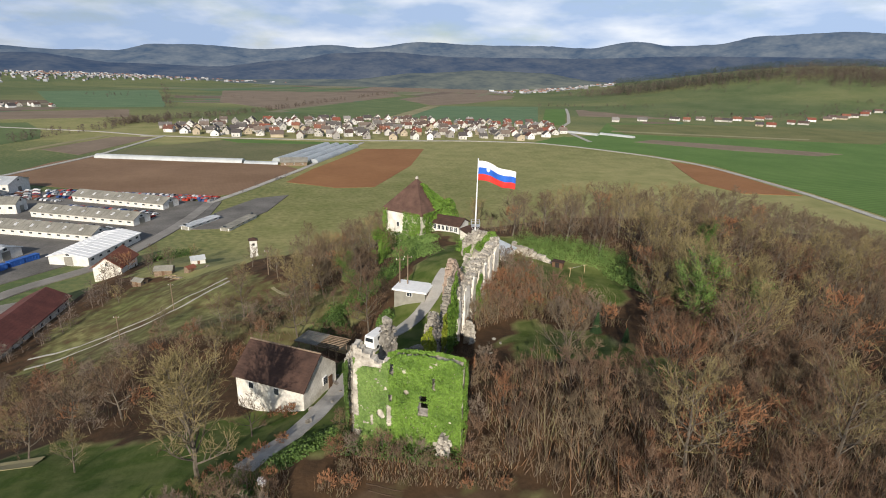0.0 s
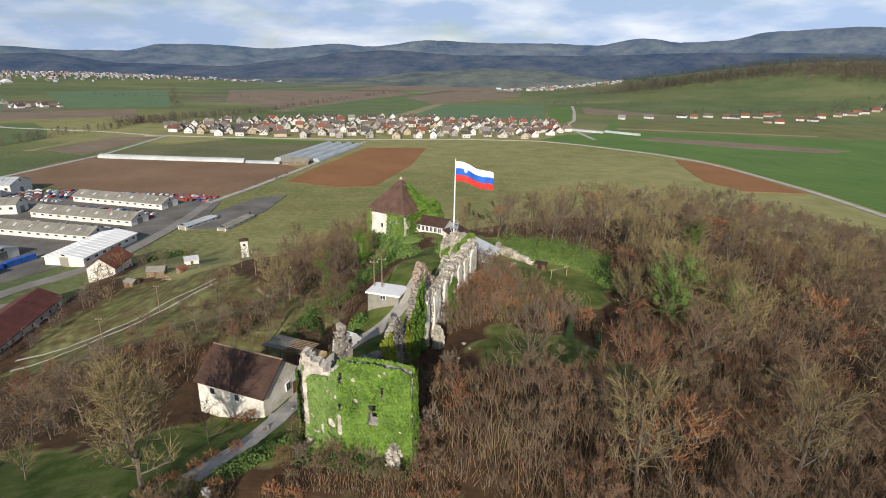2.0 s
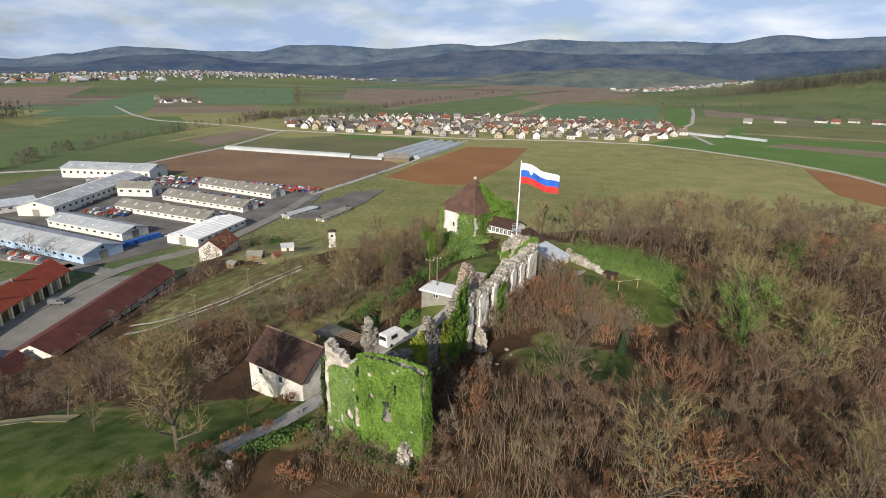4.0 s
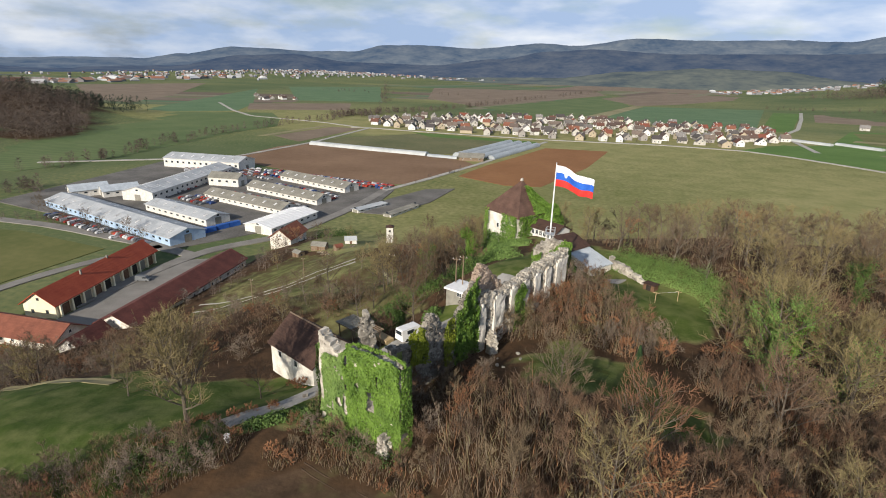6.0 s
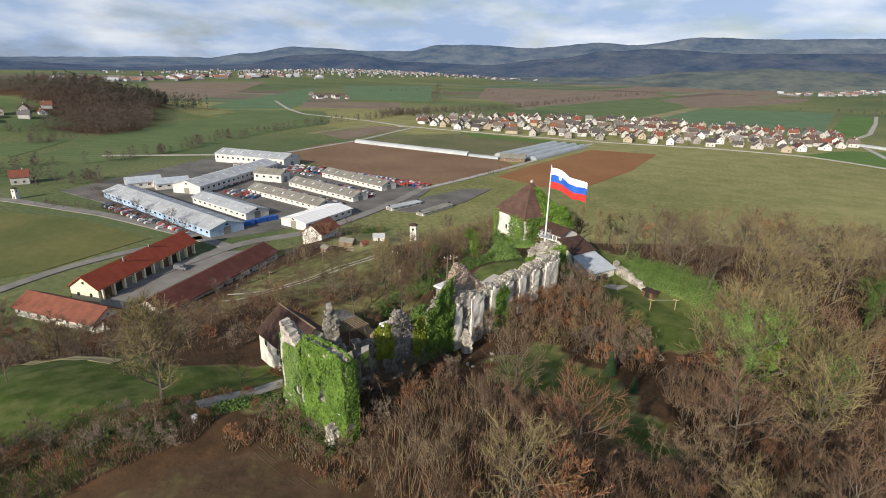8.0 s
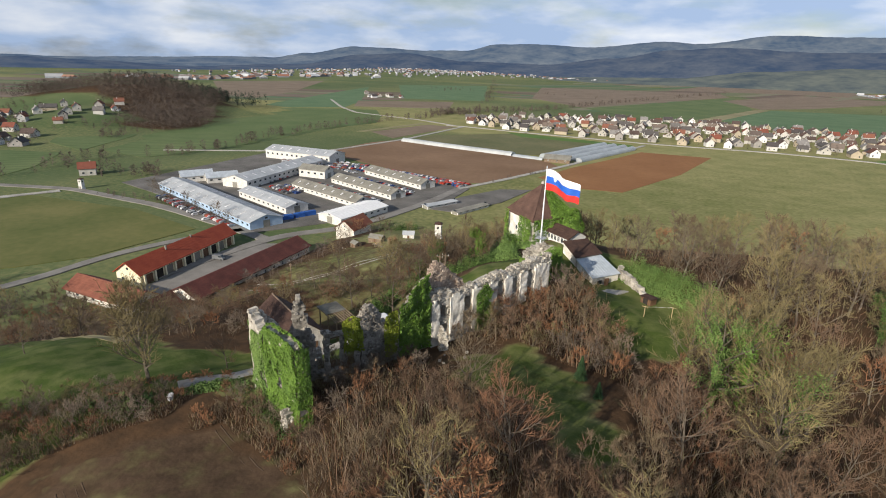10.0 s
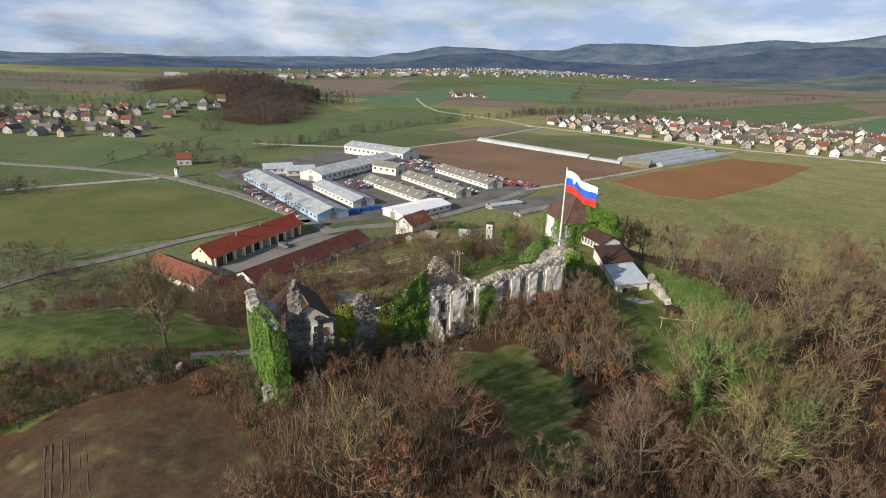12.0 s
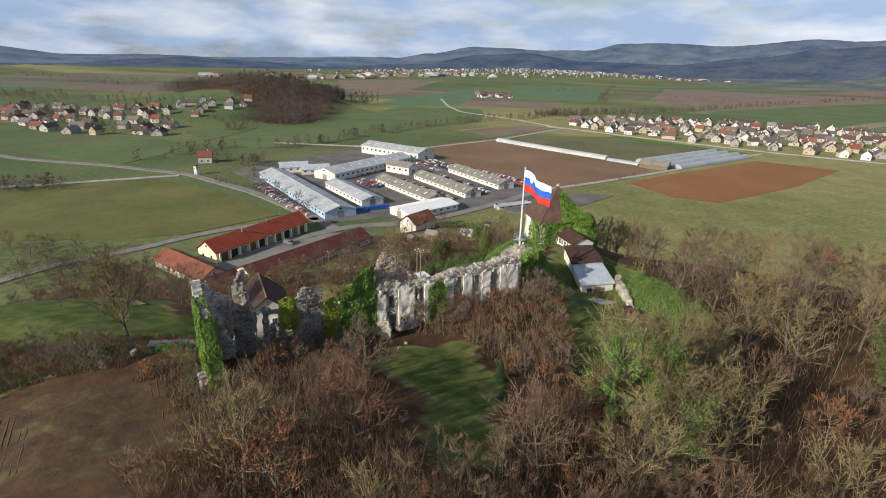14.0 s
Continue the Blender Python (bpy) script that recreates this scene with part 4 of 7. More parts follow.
# transformer tower
def transformer_tower(x, y):
    z = height(x, y)
    t = thing("transformer_tower", "slim white transformer tower with small tiled cap", "tower", pose(x, y, z - 0.2, 0, 0, 20))
    part("wall", Shape().box(-1.2, -1.2, -0.5, 1.2, 1.2, 6.4).box(-1.35, -1.35, -0.5, 1.35, 1.35, 0.8), PLASTER, t)
    part("cap", Shape().add([(-1.6, -1.6, 6.4), (1.6, -1.6, 6.4), (1.6, 1.6, 6.4), (-1.6, 1.6, 6.4), (0, 0, 7.3)], [(0, 1, 4), (1, 2, 4), (2, 3, 4), (3, 0, 4), (3, 2, 1, 0)]), BROWN_TILE, t)
    opening(t, "door", 0, -1.35, -0.1, 0.9, 2.0, "-y", FIBRE)
    opening(t, "vent", 0, -1.2, 4.6, 0.8, 0.8, "-y", DARK)
    opening(t, "vent", 1.2, 0, 4.6, 0.8, 0.8, "+x", DARK)


transformer_tower(-58.0, 179.0)
transformer_tower(-322, 181)


# greenhouses
def greenhouse(label, x, y, L, W, H, turn, mat):
    g = thing("greenhouse", label, "greenhouse", pose(x, y, 0.1, 0, 0, turn), "greenhouses")
    s, n = Shape(), 8
    v = [(px, W / 2 * math.cos(math.pi * i / n), 0.4 + (H - 0.4) * math.sin(math.pi * i / n)) for px in (-L / 2, L / 2) for i in range(n + 1)]
    v += [(px, sgn * W / 2, 0) for px in (-L / 2, L / 2) for sgn in (1, -1)]
    k = n + 1
    f = [(i, i + 1, k + i + 1, k + i) for i in range(n)] + [tuple(range(n, -1, -1)) + (2 * k, 2 * k + 1), tuple(range(k, 2 * k)) + (2 * k + 3, 2 * k + 2)]
    f += [(2 * k, 0, k, 2 * k + 2), (2 * k + 1, n, 2 * k - 1, 2 * k + 3)]
    part("cover", s.add(v, f), mat, g)
    for i in range(int(L / 8) + 1):
        px, r = -L / 2 + 8 * i, Shape()
        pts = [(px, (W / 2 + 0.05) * math.cos(math.pi * j / n), 0.4 + (H - 0.35) * math.sin(math.pi * j / n)) for j in range(n + 1)]
        r.pipe(pts, 0.06)
        part("hoop", r, GALV, g)


FOIL = material("milky_greenhouse_film", (0.36, 0.38, 0.38), (0.48, 0.50, 0.50), 0.1, 0.4)
FOIL_DARK = material("grey_greenhouse_film", (0.28, 0.31, 0.33), (0.40, 0.43, 0.45), 0.1, 0.35)
greenhouse("long milky film greenhouse tunnel", -253, 487, 74, 9, 3.4, -6, FOIL)
greenhouse("long milky film greenhouse tunnel", -188, 481, 62, 9, 3.4, -4, FOIL)
greenhouse("grey film greenhouse tunnel", -118, 545, 120, 8, 3.6, 78, FOIL_DARK)
greenhouse("grey film greenhouse tunnel", -107, 543, 120, 8, 3.6, 78, FOIL_DARK)
greenhouse("grey film greenhouse tunnel", -96, 541, 120, 8, 3.6, 78, FOIL_DARK)
greenhouse("grey film greenhouse tunnel", -85, 539, 112, 8, 3.6, 78, FOIL_DARK)
greenhouse("small film tunnel beside the field", -140, 474, 30, 5, 2.4, -4, FOIL_DARK)
greenhouse("film tunnel beyond the village road", 232, 788, 52, 8, 3.0, -42, FOIL)
greenhouse("film tunnel beyond the village road", 278, 768, 52, 8, 3.0, -48, FOIL)
barn_simple("open timber packing barn with grey roof", -112, 474, 0.1, 22, 14, 3.2, 6.0, 12, FIBRE, WOOD, 3)


# cars of the breaker's yard
def make_car(kind):
    c = thing("car", "parked car in the breaker's yard", "car", group="yard cars")
    L, W = (4.3, 1.75) if kind == 0 else (5.2, 2.0)
    s = Shape()
    if kind == 0:
        prof = [(-2.15, 0.35), (2.15, 0.35), (2.12, 0.75), (1.2, 0.95), (0.55, 1.42), (-1.2, 1.45), (-2.0, 0.98), (-2.15, 0.8)]
    else:
        prof = [(-2.6, 0.4), (2.6, 0.4), (2.6, 1.0), (1.9, 1.25), (1.4, 2.15), (-2.5, 2.2), (-2.6, 1.0)]
    n = len(prof)
    v = [(x, -W / 2, z) for x, z in prof] + [(x, W / 2, z) for x, z in prof]
    v = [(x, y * (0.84 if z > 1.2 else 1), z) for x, y, z in v]
    part("body", s.add(v, [tuple(range(n)), tuple(range(2 * n - 1, n - 1, -1))] + [(i, n + i, n + (i + 1) % n, (i + 1) % n) for i in range(n)]), CAR_PAINT, c)
    g = Shape()
    if kind == 0:
        g.add([(1.1, -0.72, 1.0), (1.1, 0.72, 1.0), (0.62, 0.66, 1.38), (0.62, -0.66, 1.38)], [(0, 1, 2, 3)]).box(-1.5, -0.83, 1.02, 0.7, 0.83, 1.34)
    else:
        g.add([(1.88, -0.86, 1.32), (1.88, 0.86, 1.32), (1.5, 0.8, 2.05), (1.5, -0.8, 2.05)], [(0, 1, 2, 3)]).box(0.3, -0.97, 1.3, 1.5, 0.97, 1.9)
    part("glass", g, GLASS, c)
    for x in (-L * 0.31, L * 0.31):
        for sy in (-1, 1):
            part("wheel", Shape().tube((x, sy * (W / 2 - 0.2), 0.32), (x, sy * (W / 2 + 0.02), 0.32), 0.32, 0.32, 8), TYRE, c)
    return c


car_kinds = [make_car(0), make_car(1)]
cr = random.Random(21)
ROWS_OF_CARS = [((-266, 196), (-200, 180.5), 18), ((-284, 262), (-262, 246), 8), ((-270, 258), (-246, 240), 8), ((-216, 272), (-150, 259), 18), ((-214, 276), (-150, 264), 16), ((-206, 302), (-146, 290), 18),
                ((-206, 306), (-146, 295), 16), ((-236, 336), (-146, 318), 20), ((-240, 345), (-128, 335), 30), ((-242, 350), (-128, 340), 28), ((-250, 330), (-215, 322), 9), ((-252, 300), (-244, 262), 9), ((-216, 268), (-160, 257), 12), ((-282, 268), (-270, 300), 8), ((-206, 298), (-160, 288), 12)]
first = [True, True]
for a, b, n in ROWS_OF_CARS:
    for i in range(n):
        if cr.random() < 0.12:
            continue
        t = (i + cr.uniform(0.2, 0.8)) / n
        k = 1 if cr.random() < 0.13 else 0
        m = pose(a[0] + (b[0] - a[0]) * t, a[1] + (b[1] - a[1]) * t, 0.22, 0, 0, math.degrees(math.atan2(b[1] - a[1], b[0] - a[0])) + 90 + cr.uniform(-9, 9))
        if first[k]:
            car_kinds[k].matrix_world, first[k] = m, False
        else:
            copy_thing(car_kinds[k], m)
def scrap_rows():
    """Tight rows of wrecked cars, too many to count."""
    s, r = Shape(), random.Random(23)
    for a, b, n, rows in (((-264, 199.5), (-180, 180), 40, 1), ((-214, 274), (-152, 261), 30, 2), ((-207, 302), (-150, 289.5), 28, 3), ((-238, 342), (-130, 330), 60, 3), ((-280, 268), (-246, 242), 18, 3), ((-300, 330), (-270, 300), 16, 4), ((-262, 345), (-246, 320), 12, 4), ((-232, 254), (-206, 246), 12, 3)):
        for k in range(rows):
            for i in range(n):
                if r.random() < 0.15:
                    continue
                t = (i + r.uniform(0.25, 0.75)) / n
                dx, dy = b[0] - a[0], b[1] - a[1]
                q = math.hypot(dx, dy)
                m = pose(a[0] + dx * t - dy / q * k * 4.6, a[1] + dy * t + dx / q * k * 4.6, 0.25, 0, 0, math.degrees(math.atan2(dy, dx)) + 90 + r.uniform(-14, 14))
                prof = [(-2.1, 0.2), (2.1, 0.2), (2.08, 0.72), (1.2, 0.9), (0.55, 1.38), (-1.2, 1.4), (-2.0, 0.92)]
                v = [tuple(m @ Vector((x, sy * (0.72 if z > 1.2 else 0.86), z))) for sy in (-1, 1) for x, z in prof]
                s.add(v, [tuple(range(7)), tuple(range(13, 6, -1))] + [(j, 7 + j, 7 + (j + 1) % 7, (j + 1) % 7) for j in range(7)])
    mat = palette("wreck_paint", [(0.45, 0.46, 0.48), (0.62, 0.62, 0.62), (0.08, 0.08, 0.09), (0.33, 0.03, 0.02), (0.22, 0.23, 0.25), (0.03, 0.06, 0.18), (0.12, 0.13, 0.14), (0.40, 0.05, 0.03), (0.05, 0.05, 0.06), (0.16, 0.07, 0.04)], 0.45, 0.3)
    single("wrecked_cars", s, mat, "tight rows of wrecked cars in the breaker's yard", "wrecks", kind="stuff")


scrap_rows()
van = copy_thing(car_kinds[1], pose(-146.5, 146.5, 0.15, 0, 0, 20))
tagged(van, "white van parked before the garage doors", "van")
for x, y, t in ((-171, 188, -13), (-168, 206, 70), (-166, 213, 72), (-173, 184, -13), (-164, 219, 70)):
    c = thing("container", "blue steel waste container", "container", pose(x, y, 0.2, 0, 0, t), "blue containers")
    part("body", Shape().box(-3, -1.2, 0.15, 3, 1.2, 2.4).box(-3.05, -1.26, 2.3, 3.05, 1.26, 2.48), BLUE_PAINT, c)
    for px in (-2.4, -1.2, 0, 1.2, 2.4):
        part("rib", Shape().box(px - 0.08, -1.28, 0.15, px + 0.08, 1.28, 2.3), BLUE_PAINT, c)


# ---- the near house under the ruin ----
def near_house():
    h = thing("house", "white farmhouse with weathered brown tiled roof", "house", pose(-18.1, 65.2, 38.65, 0, 0, -22.4))
    L, W, eave, ridge = 10.6, 7.8, 2.5, 5.7
    part("wall", gable_shell(L, W, eave, -2.5, ridge - 0.05), OLD_PLASTER, h)
    roof = part("roof", gable_roof(L, W, eave, ridge, 0.35, 0.18), BROWN_TILE, h)
    tile_courses(roof, BROWN_TILE, L, W, eave, ridge, 0.35, 0.19, 0.32)
    part("ridge_cap", Shape().tube((-L / 2 - 0.35, 0, ridge + 0.16), (L / 2 + 0.35, 0, ridge + 0.16), 0.13, 0.13, 6), WOOD, roof)
    opening(h, "window", 1.2, -W / 2, 0.9, 0.8, 1.0, "-y", GLASS, WHITE_PAINT)
    opening(h, "window", 4.3, -W / 2, -1.4, 0.6, 0.7, "-y", GLASS, WHITE_PAINT)
    opening(h, "window", -2.8, -W / 2, 0.9, 0.8, 1.0, "-y", GLASS, WHITE_PAINT)
    opening(h, "window", L / 2, 1.0, 0.6, 0.9, 1.2, "+x", GLASS, WHITE_PAINT)
    opening(h, "door", L / 2, 2.4, -0.8, 0.9, 2.0, "+x", DARK_WOOD)
    g = thing("pergola", "weathered timber frame with dark slats behind the farmhouse", "pergola", pose(-14.6, 73.0, 38.7, 0, 0, -22.4))
    for px in (-3.2, 0, 3.2):
        for py in (-1.5, 1.5):
            part("post", Shape().box(px - 0.08, py - 0.08, -1.5, px + 0.08, py + 0.08, 2.3), WOOD, g)
        part("beam", Shape().box(px - 0.07, -1.9, 2.3, px + 0.07, 1.9, 2.46), WOOD, g)
    for i in range(9):
        py = -1.8 + 0.45 * i
        part("rafter", Shape().box(-3.8, py - 0.05, 2.46, 3.8, py + 0.05, 2.58), WOOD, g)
    for i in range(12):
        px = -3.6 + 0.33 * i
        part("slat", Shape().box(px - 0.12, -1.85, 2.58, px + 0.12, 1.85, 2.62), FIBRE, g)
    k = thing("timber_stack", "stack of pale sawn timber on the path edge", "timber", pose(-12.0, 75.4, height(-12.0, 75.4) + 0.9, 0, 0, -25))
    for i in range(4):
        for j in range(3):
            part("plank", Shape().box(-2.2 + 0.1 * j, -0.8 + i * 0.42, 0.05 + j * 0.25, 2.2, -0.44 + i * 0.42, 0.27 + j * 0.25), NEW_WOOD, k)


near_house()


# ---- the ruin ----
def ragged_wall(name, label, pts, base, tops, thick, holes=(), mat=STONE, rough=0.22, parent=None, res=0.45):
    """A broken masonry wall along a line of plan points; tops: height at even steps along it; holes: (from, to, low, high) in metres along and up."""
    seg = [math.hypot(b[0] - a[0], b[1] - a[1]) for a, b in zip(pts, pts[1:])]
    total = sum(seg)
    nu = max(4, int(total / res))

    def place(d):
        for (a, b), q in zip(zip(pts, pts[1:]), seg):
            if d <= q or (a, b) == (pts[-2], pts[-1]):
                t = d / q
                return a[0] + (b[0] - a[0]) * t, a[1] + (b[1] - a[1]) * t, (b[0] - a[0]) / q, (b[1] - a[1]) / q
            d -= q

    def crest(d):
        t = d / total * (len(tops) - 1)
        i = min(int(t), len(tops) - 2)
        return tops[i] + (tops[i + 1] - tops[i]) * (t - i)

    s = Shape()
    nv = max(3, int((max(tops) - base) / res))
    solid = [[True] * nv for _ in range(nu)]
    zs = [base + (max(tops) - base) * j / nv for j in range(nv + 1)]
    for i in range(nu):
        d = total * (i + 0.5) / nu
        c = crest(d) + 0.35 * noise.noise((d * 1.3, base, 7.0))
        for j in range(nv):
            z = (zs[j] + zs[j + 1]) / 2
            if z > c or any(a < d < b and lo < z < hi for a, b, lo, hi in holes):
                solid[i][j] = False
    vid = {}

    def vert(i, j, side):
        if (i, j, side) not in vid:
            x, y, tx, ty = place(min(total, total * i / nu))
            z = zs[j]
            w = thick / 2 * side
            jit = [noise.noise((x * 1.1 + k * 17, y * 1.1 + side * 5, z * 1.1)) * rough for k in range(3)]
            vid[i, j, side] = len(s.v)
            s.v.append((x - ty * w + jit[0], y + tx * w + jit[1], z + jit[2] * 0.8))
        return vid[i, j, side]

    def face(*q):
        s.f.append(list(q))
        s.s.append(0)

    for i in range(nu):
        for j in range(nv):
            if not solid[i][j]:
                continue
            for side in (-1, 1):
                q = [vert(i, j, side), vert(i + 1, j, side), vert(i + 1, j + 1, side), vert(i, j + 1, side)]
                face(*(q if side < 0 else reversed(q)))
            for di, dj, a, b in ((-1, 0, (i, j), (i, j + 1)), (1, 0, (i + 1, j + 1), (i + 1, j)), (0, -1, (i + 1, j), (i, j)), (0, 1, (i, j + 1), (i + 1, j + 1))):
                u, w = i + di, j + dj
                if not (0 <= u < nu and 0 <= w < nv and solid[u][w]):
                    face(vert(*a, -1), vert(*b, -1), vert(*b, 1), vert(*a, 1))
    if parent:
        return part(name, s, mat, parent, label)
    return single(name, s, mat, label, "ruin", kind="")


def leaf_mass(spots, size, r, squash=1.0):
    """Many small tilted leaf clusters at the given points (place, outward normal)."""
    s = Shape()
    for p, nrm in spots:
        nrm = Vector(nrm) + Vector((r.uniform(-1, 1), r.uniform(-1, 1), r.uniform(-0.6, 1))) * 0.75
        if nrm.length < 1e-3:
            continue
        q = nrm.to_track_quat("Z", "Y").to_matrix() @ Matrix.Rotation(r.uniform(0, 6.28), 3, "Z")
        k = size * r.uniform(0.6, 1.35)
        c = Vector(p)
        v = [c + q @ Vector(o) * k for o in ((0, -0.6, 0), (0.5, 0, 0.12), (0, 0.75, -0.05), (-0.5, 0, 0.12))]
        s.add([tuple(x) for x in v], [(0, 1, 2), (0, 2, 3)])
    return s


def wall_ivy(name, label, a, b, base, tops, off, n, size, mat, seed, holes=(), bulge=0.5, parent=None):
    """Ivy over the face of a wall from plan point a to b; off: outward distance of its leaves."""
    r, spots = random.Random(seed), []
    d = Vector((b[0] - a[0], b[1] - a[1], 0))
    L = d.length
    nrm = Vector((d.y, -d.x, 0)).normalized()
    while len(spots) < n:
        u = r.random()
        t = u * (len(tops) - 1)
        i = min(int(t), len(tops) - 2)
        top = tops[i] + (tops[i + 1] - tops[i]) * (t - i)
        z = base + (top - base) * r.random() ** 0.9
        if any(h0 < u * L < h1 and lo < z < hi for h0, h1, lo, hi in holes):
            continue
        x, y = a[0] + d.x * u, a[1] + d.y * u
        if noise.noise((u * L * 0.5, z * 0.5, seed)) < -0.52:
            continue
        o = off + bulge * (0.5 + noise.noise((x * 0.6, y * 0.6, z * 0.6))) * r.uniform(0.5, 1)
        p = Vector((x, y, z)) + nrm * o
        spots.append((p, nrm))
    s = leaf_mass(spots, size, r)
    if parent:
        return part(name, s, mat, parent, label)
    return single(name, s, mat, label, "ivy")


def stones(parent, place, n, spread, size, seed, mat=RUBBLE):
    r = random.Random(seed)
    for _ in range(n):
        x, y = place[0] + r.gauss(0, spread), place[1] + r.gauss(0, spread)
        k = size * r.uniform(0.5, 1.4)
        s, q = Shape(), pose(x, y, height(x, y) + k * 0.15, r.uniform(-25, 25), r.uniform(-25, 25), r.uniform(0, 360))
        v = [Vector((sx * r.uniform(0.35, 0.6), sy * r.uniform(0.3, 0.5), sz * r.uniform(0.25, 0.45))) * k for sz in (-1, 1) for sx, sy in ((-1, -1), (1, -1), (1, 1), (-1, 1))]
        s.add([tuple(q @ p) for p in v], [(3, 2, 1, 0), (4, 5, 6, 7), (0, 1, 5, 4), (1, 2, 6, 5), (2, 3, 7, 6), (3, 0, 4, 7)])
        part("stone", s, mat, parent)


def rubble_coat(parent, a, b, base, tops, thick, n, seed, size=0.42, holes=(), mat=None):
    """Small blocks standing out of a wall's faces and crest."""
    r, s = random.Random(seed), Shape()
    d = Vector((b[0] - a[0], b[1] - a[1], 0))
    L, nrm = d.length, Vector((d.y, -d.x, 0)).normalized()
    while len(s.f) < n * 6:
        u = r.random()
        t = u * (len(tops) - 1)
        i = min(int(t), len(tops) - 2)
        top = tops[i] + (tops[i + 1] - tops[i]) * (t - i)
        crest = r.random() < 0.3
        z = top + r.uniform(-0.35, 0.15) if crest else base + (top - base) * r.random()
        if any(h0 - 0.1 < u * L < h1 + 0.1 and lo - 0.1 < z < hi + 0.1 for h0, h1, lo, hi in holes):
            continue
        side = r.uniform(-1, 1) if crest else r.choice((-1, 1, 1))
        k = size * r.uniform(0.5, 1.3)
        p = Vector((a[0], a[1], z)) + d * u + nrm * side * thick / 2
        q = Matrix.Translation(p) @ pose(0, 0, 0, r.uniform(-20, 20), r.uniform(-20, 20), math.degrees(math.atan2(d.y, d.x)) + r.uniform(-15, 15))
        v = [Vector((sx * r.uniform(0.4, 0.65), sy * r.uniform(0.25, 0.45), sz * r.uniform(0.25, 0.4))) * k for sz in (-1, 1) for sx, sy in ((-1, -1), (1, -1), (1, 1), (-1, 1))]
        s.add([tuple(q @ w) for w in v], [(3, 2, 1, 0), (4, 5, 6, 7), (0, 1, 5, 4), (1, 2, 6, 5), (2, 3, 7, 6), (3, 0, 4, 7)])
    ob = part("stonework", s, mat or RUBBLE, parent)
    return tagged(ob, kind="stuff")


BRICK_BLOCK = material("rubble_brick_block", (0.20, 0.15, 0.115), (0.44, 0.36, 0.29), 0.9, 0.95, 0.6, spread=0.35, island=True)

# the ivy-covered front wall with its returning flank
IVY_HOLES = [(6.9, 8.3, 46.3, 48.2), (7.1, 8.2, 48.1, 49.1), (8.4, 9.0, 49.6, 51.3), (3.7, 4.4, 47.4, 48.5), (3.9, 4.6, 50.7, 52.1)]
front = thing("ruin_wall", "tall ruined wall thickly covered in green ivy", "ruin")
A, B = (-6.8, 49.2), (4.4, 46.0)
FRONT_LINE = [(A[0] + 0.15, A[1] + 0.53), (B[0] + 0.15, B[1] + 0.53)]
FRONT_TOPS = [53.4, 52.8, 51.6, 51.9, 52.9, 52.9, 53.1, 52.8, 53.0, 52.8]
ragged_wall("masonry", "pale broken stonework", FRONT_LINE, 40.5, FRONT_TOPS, 1.1, IVY_HOLES, STONE, 0.16, front)
ragged_wall("flank", "pale broken stonework", [(-6.5, 50.3), (-7.4, 52.6), (-7.9, 54.2)], 38.5, [52.8, 51.4, 50.2, 48.6], 1.0, [], STONE, 0.2, front)
M = (A[0] + (B[0] - A[0]) * 0.34, A[1] + (B[1] - A[1]) * 0.34)
BARE = [(8.7, 9.5, 42, 43.8), (0.0, 0.5, 45, 50), (3.6, 4.2, 44.4, 47.0), (1.8, 2.2, 44.2, 45.6), (0.2, 3.2, 51.2, 54)]
IVY_GAPS = [(a + 0.12, b - 0.12, lo + 0.1, hi - 0.1) for a, b, lo, hi in IVY_HOLES] + BARE
wall_ivy("ivy", "paler thin green ivy", A, M, 41.2, [52.0, 51.6, 51.4, 52.2], 0.0, 9500, 0.16, IVY_SOFT, 4, IVY_GAPS, 0.35, front)
wall_ivy("ivy", "dense bright green ivy", M, B, 41.2, [52.4, 53.4, 53.4, 53.6, 53.2, 53.4, 52.9], 0.05, 22000, 0.16, IVY, 14, [(a - 3.96, b - 3.96, lo, hi) for a, b, lo, hi in IVY_GAPS], 0.6, front)
wall_ivy("ivy", "bright green ivy over the wall crest", (-3.2, 48.7), (4.6, 46.5), 52.2, [52.7, 53.4, 53.6, 53.4, 53.3], -0.55, 2600, 0.16, IVY, 7, (), 0.9, front)
wall_ivy("ivy", "dense bright green ivy", (4.35, 45.7), (4.9, 47.3), 41.5, [53.0, 52.8], 0.0, 3200, 0.16, IVY, 6, (), 0.3, front)
wall_ivy("ivy", "dark green ivy on the flank", (-7.9, 54.4), (-6.9, 49.8), 40.5, [48.2, 49.6, 51.4], 0.5, 2600, 0.22, IVY_DARK, 5, (), 0.4, front)
rubble_coat(front, *FRONT_LINE, 42, FRONT_TOPS, 1.2, 300, 15, 0.26, IVY_HOLES)
rubble_coat(front, (-6.5, 50.3), (-7.9, 54.2), 41, [52.8, 51.4, 50.2, 48.6], 1.1, 420, 16, 0.28)

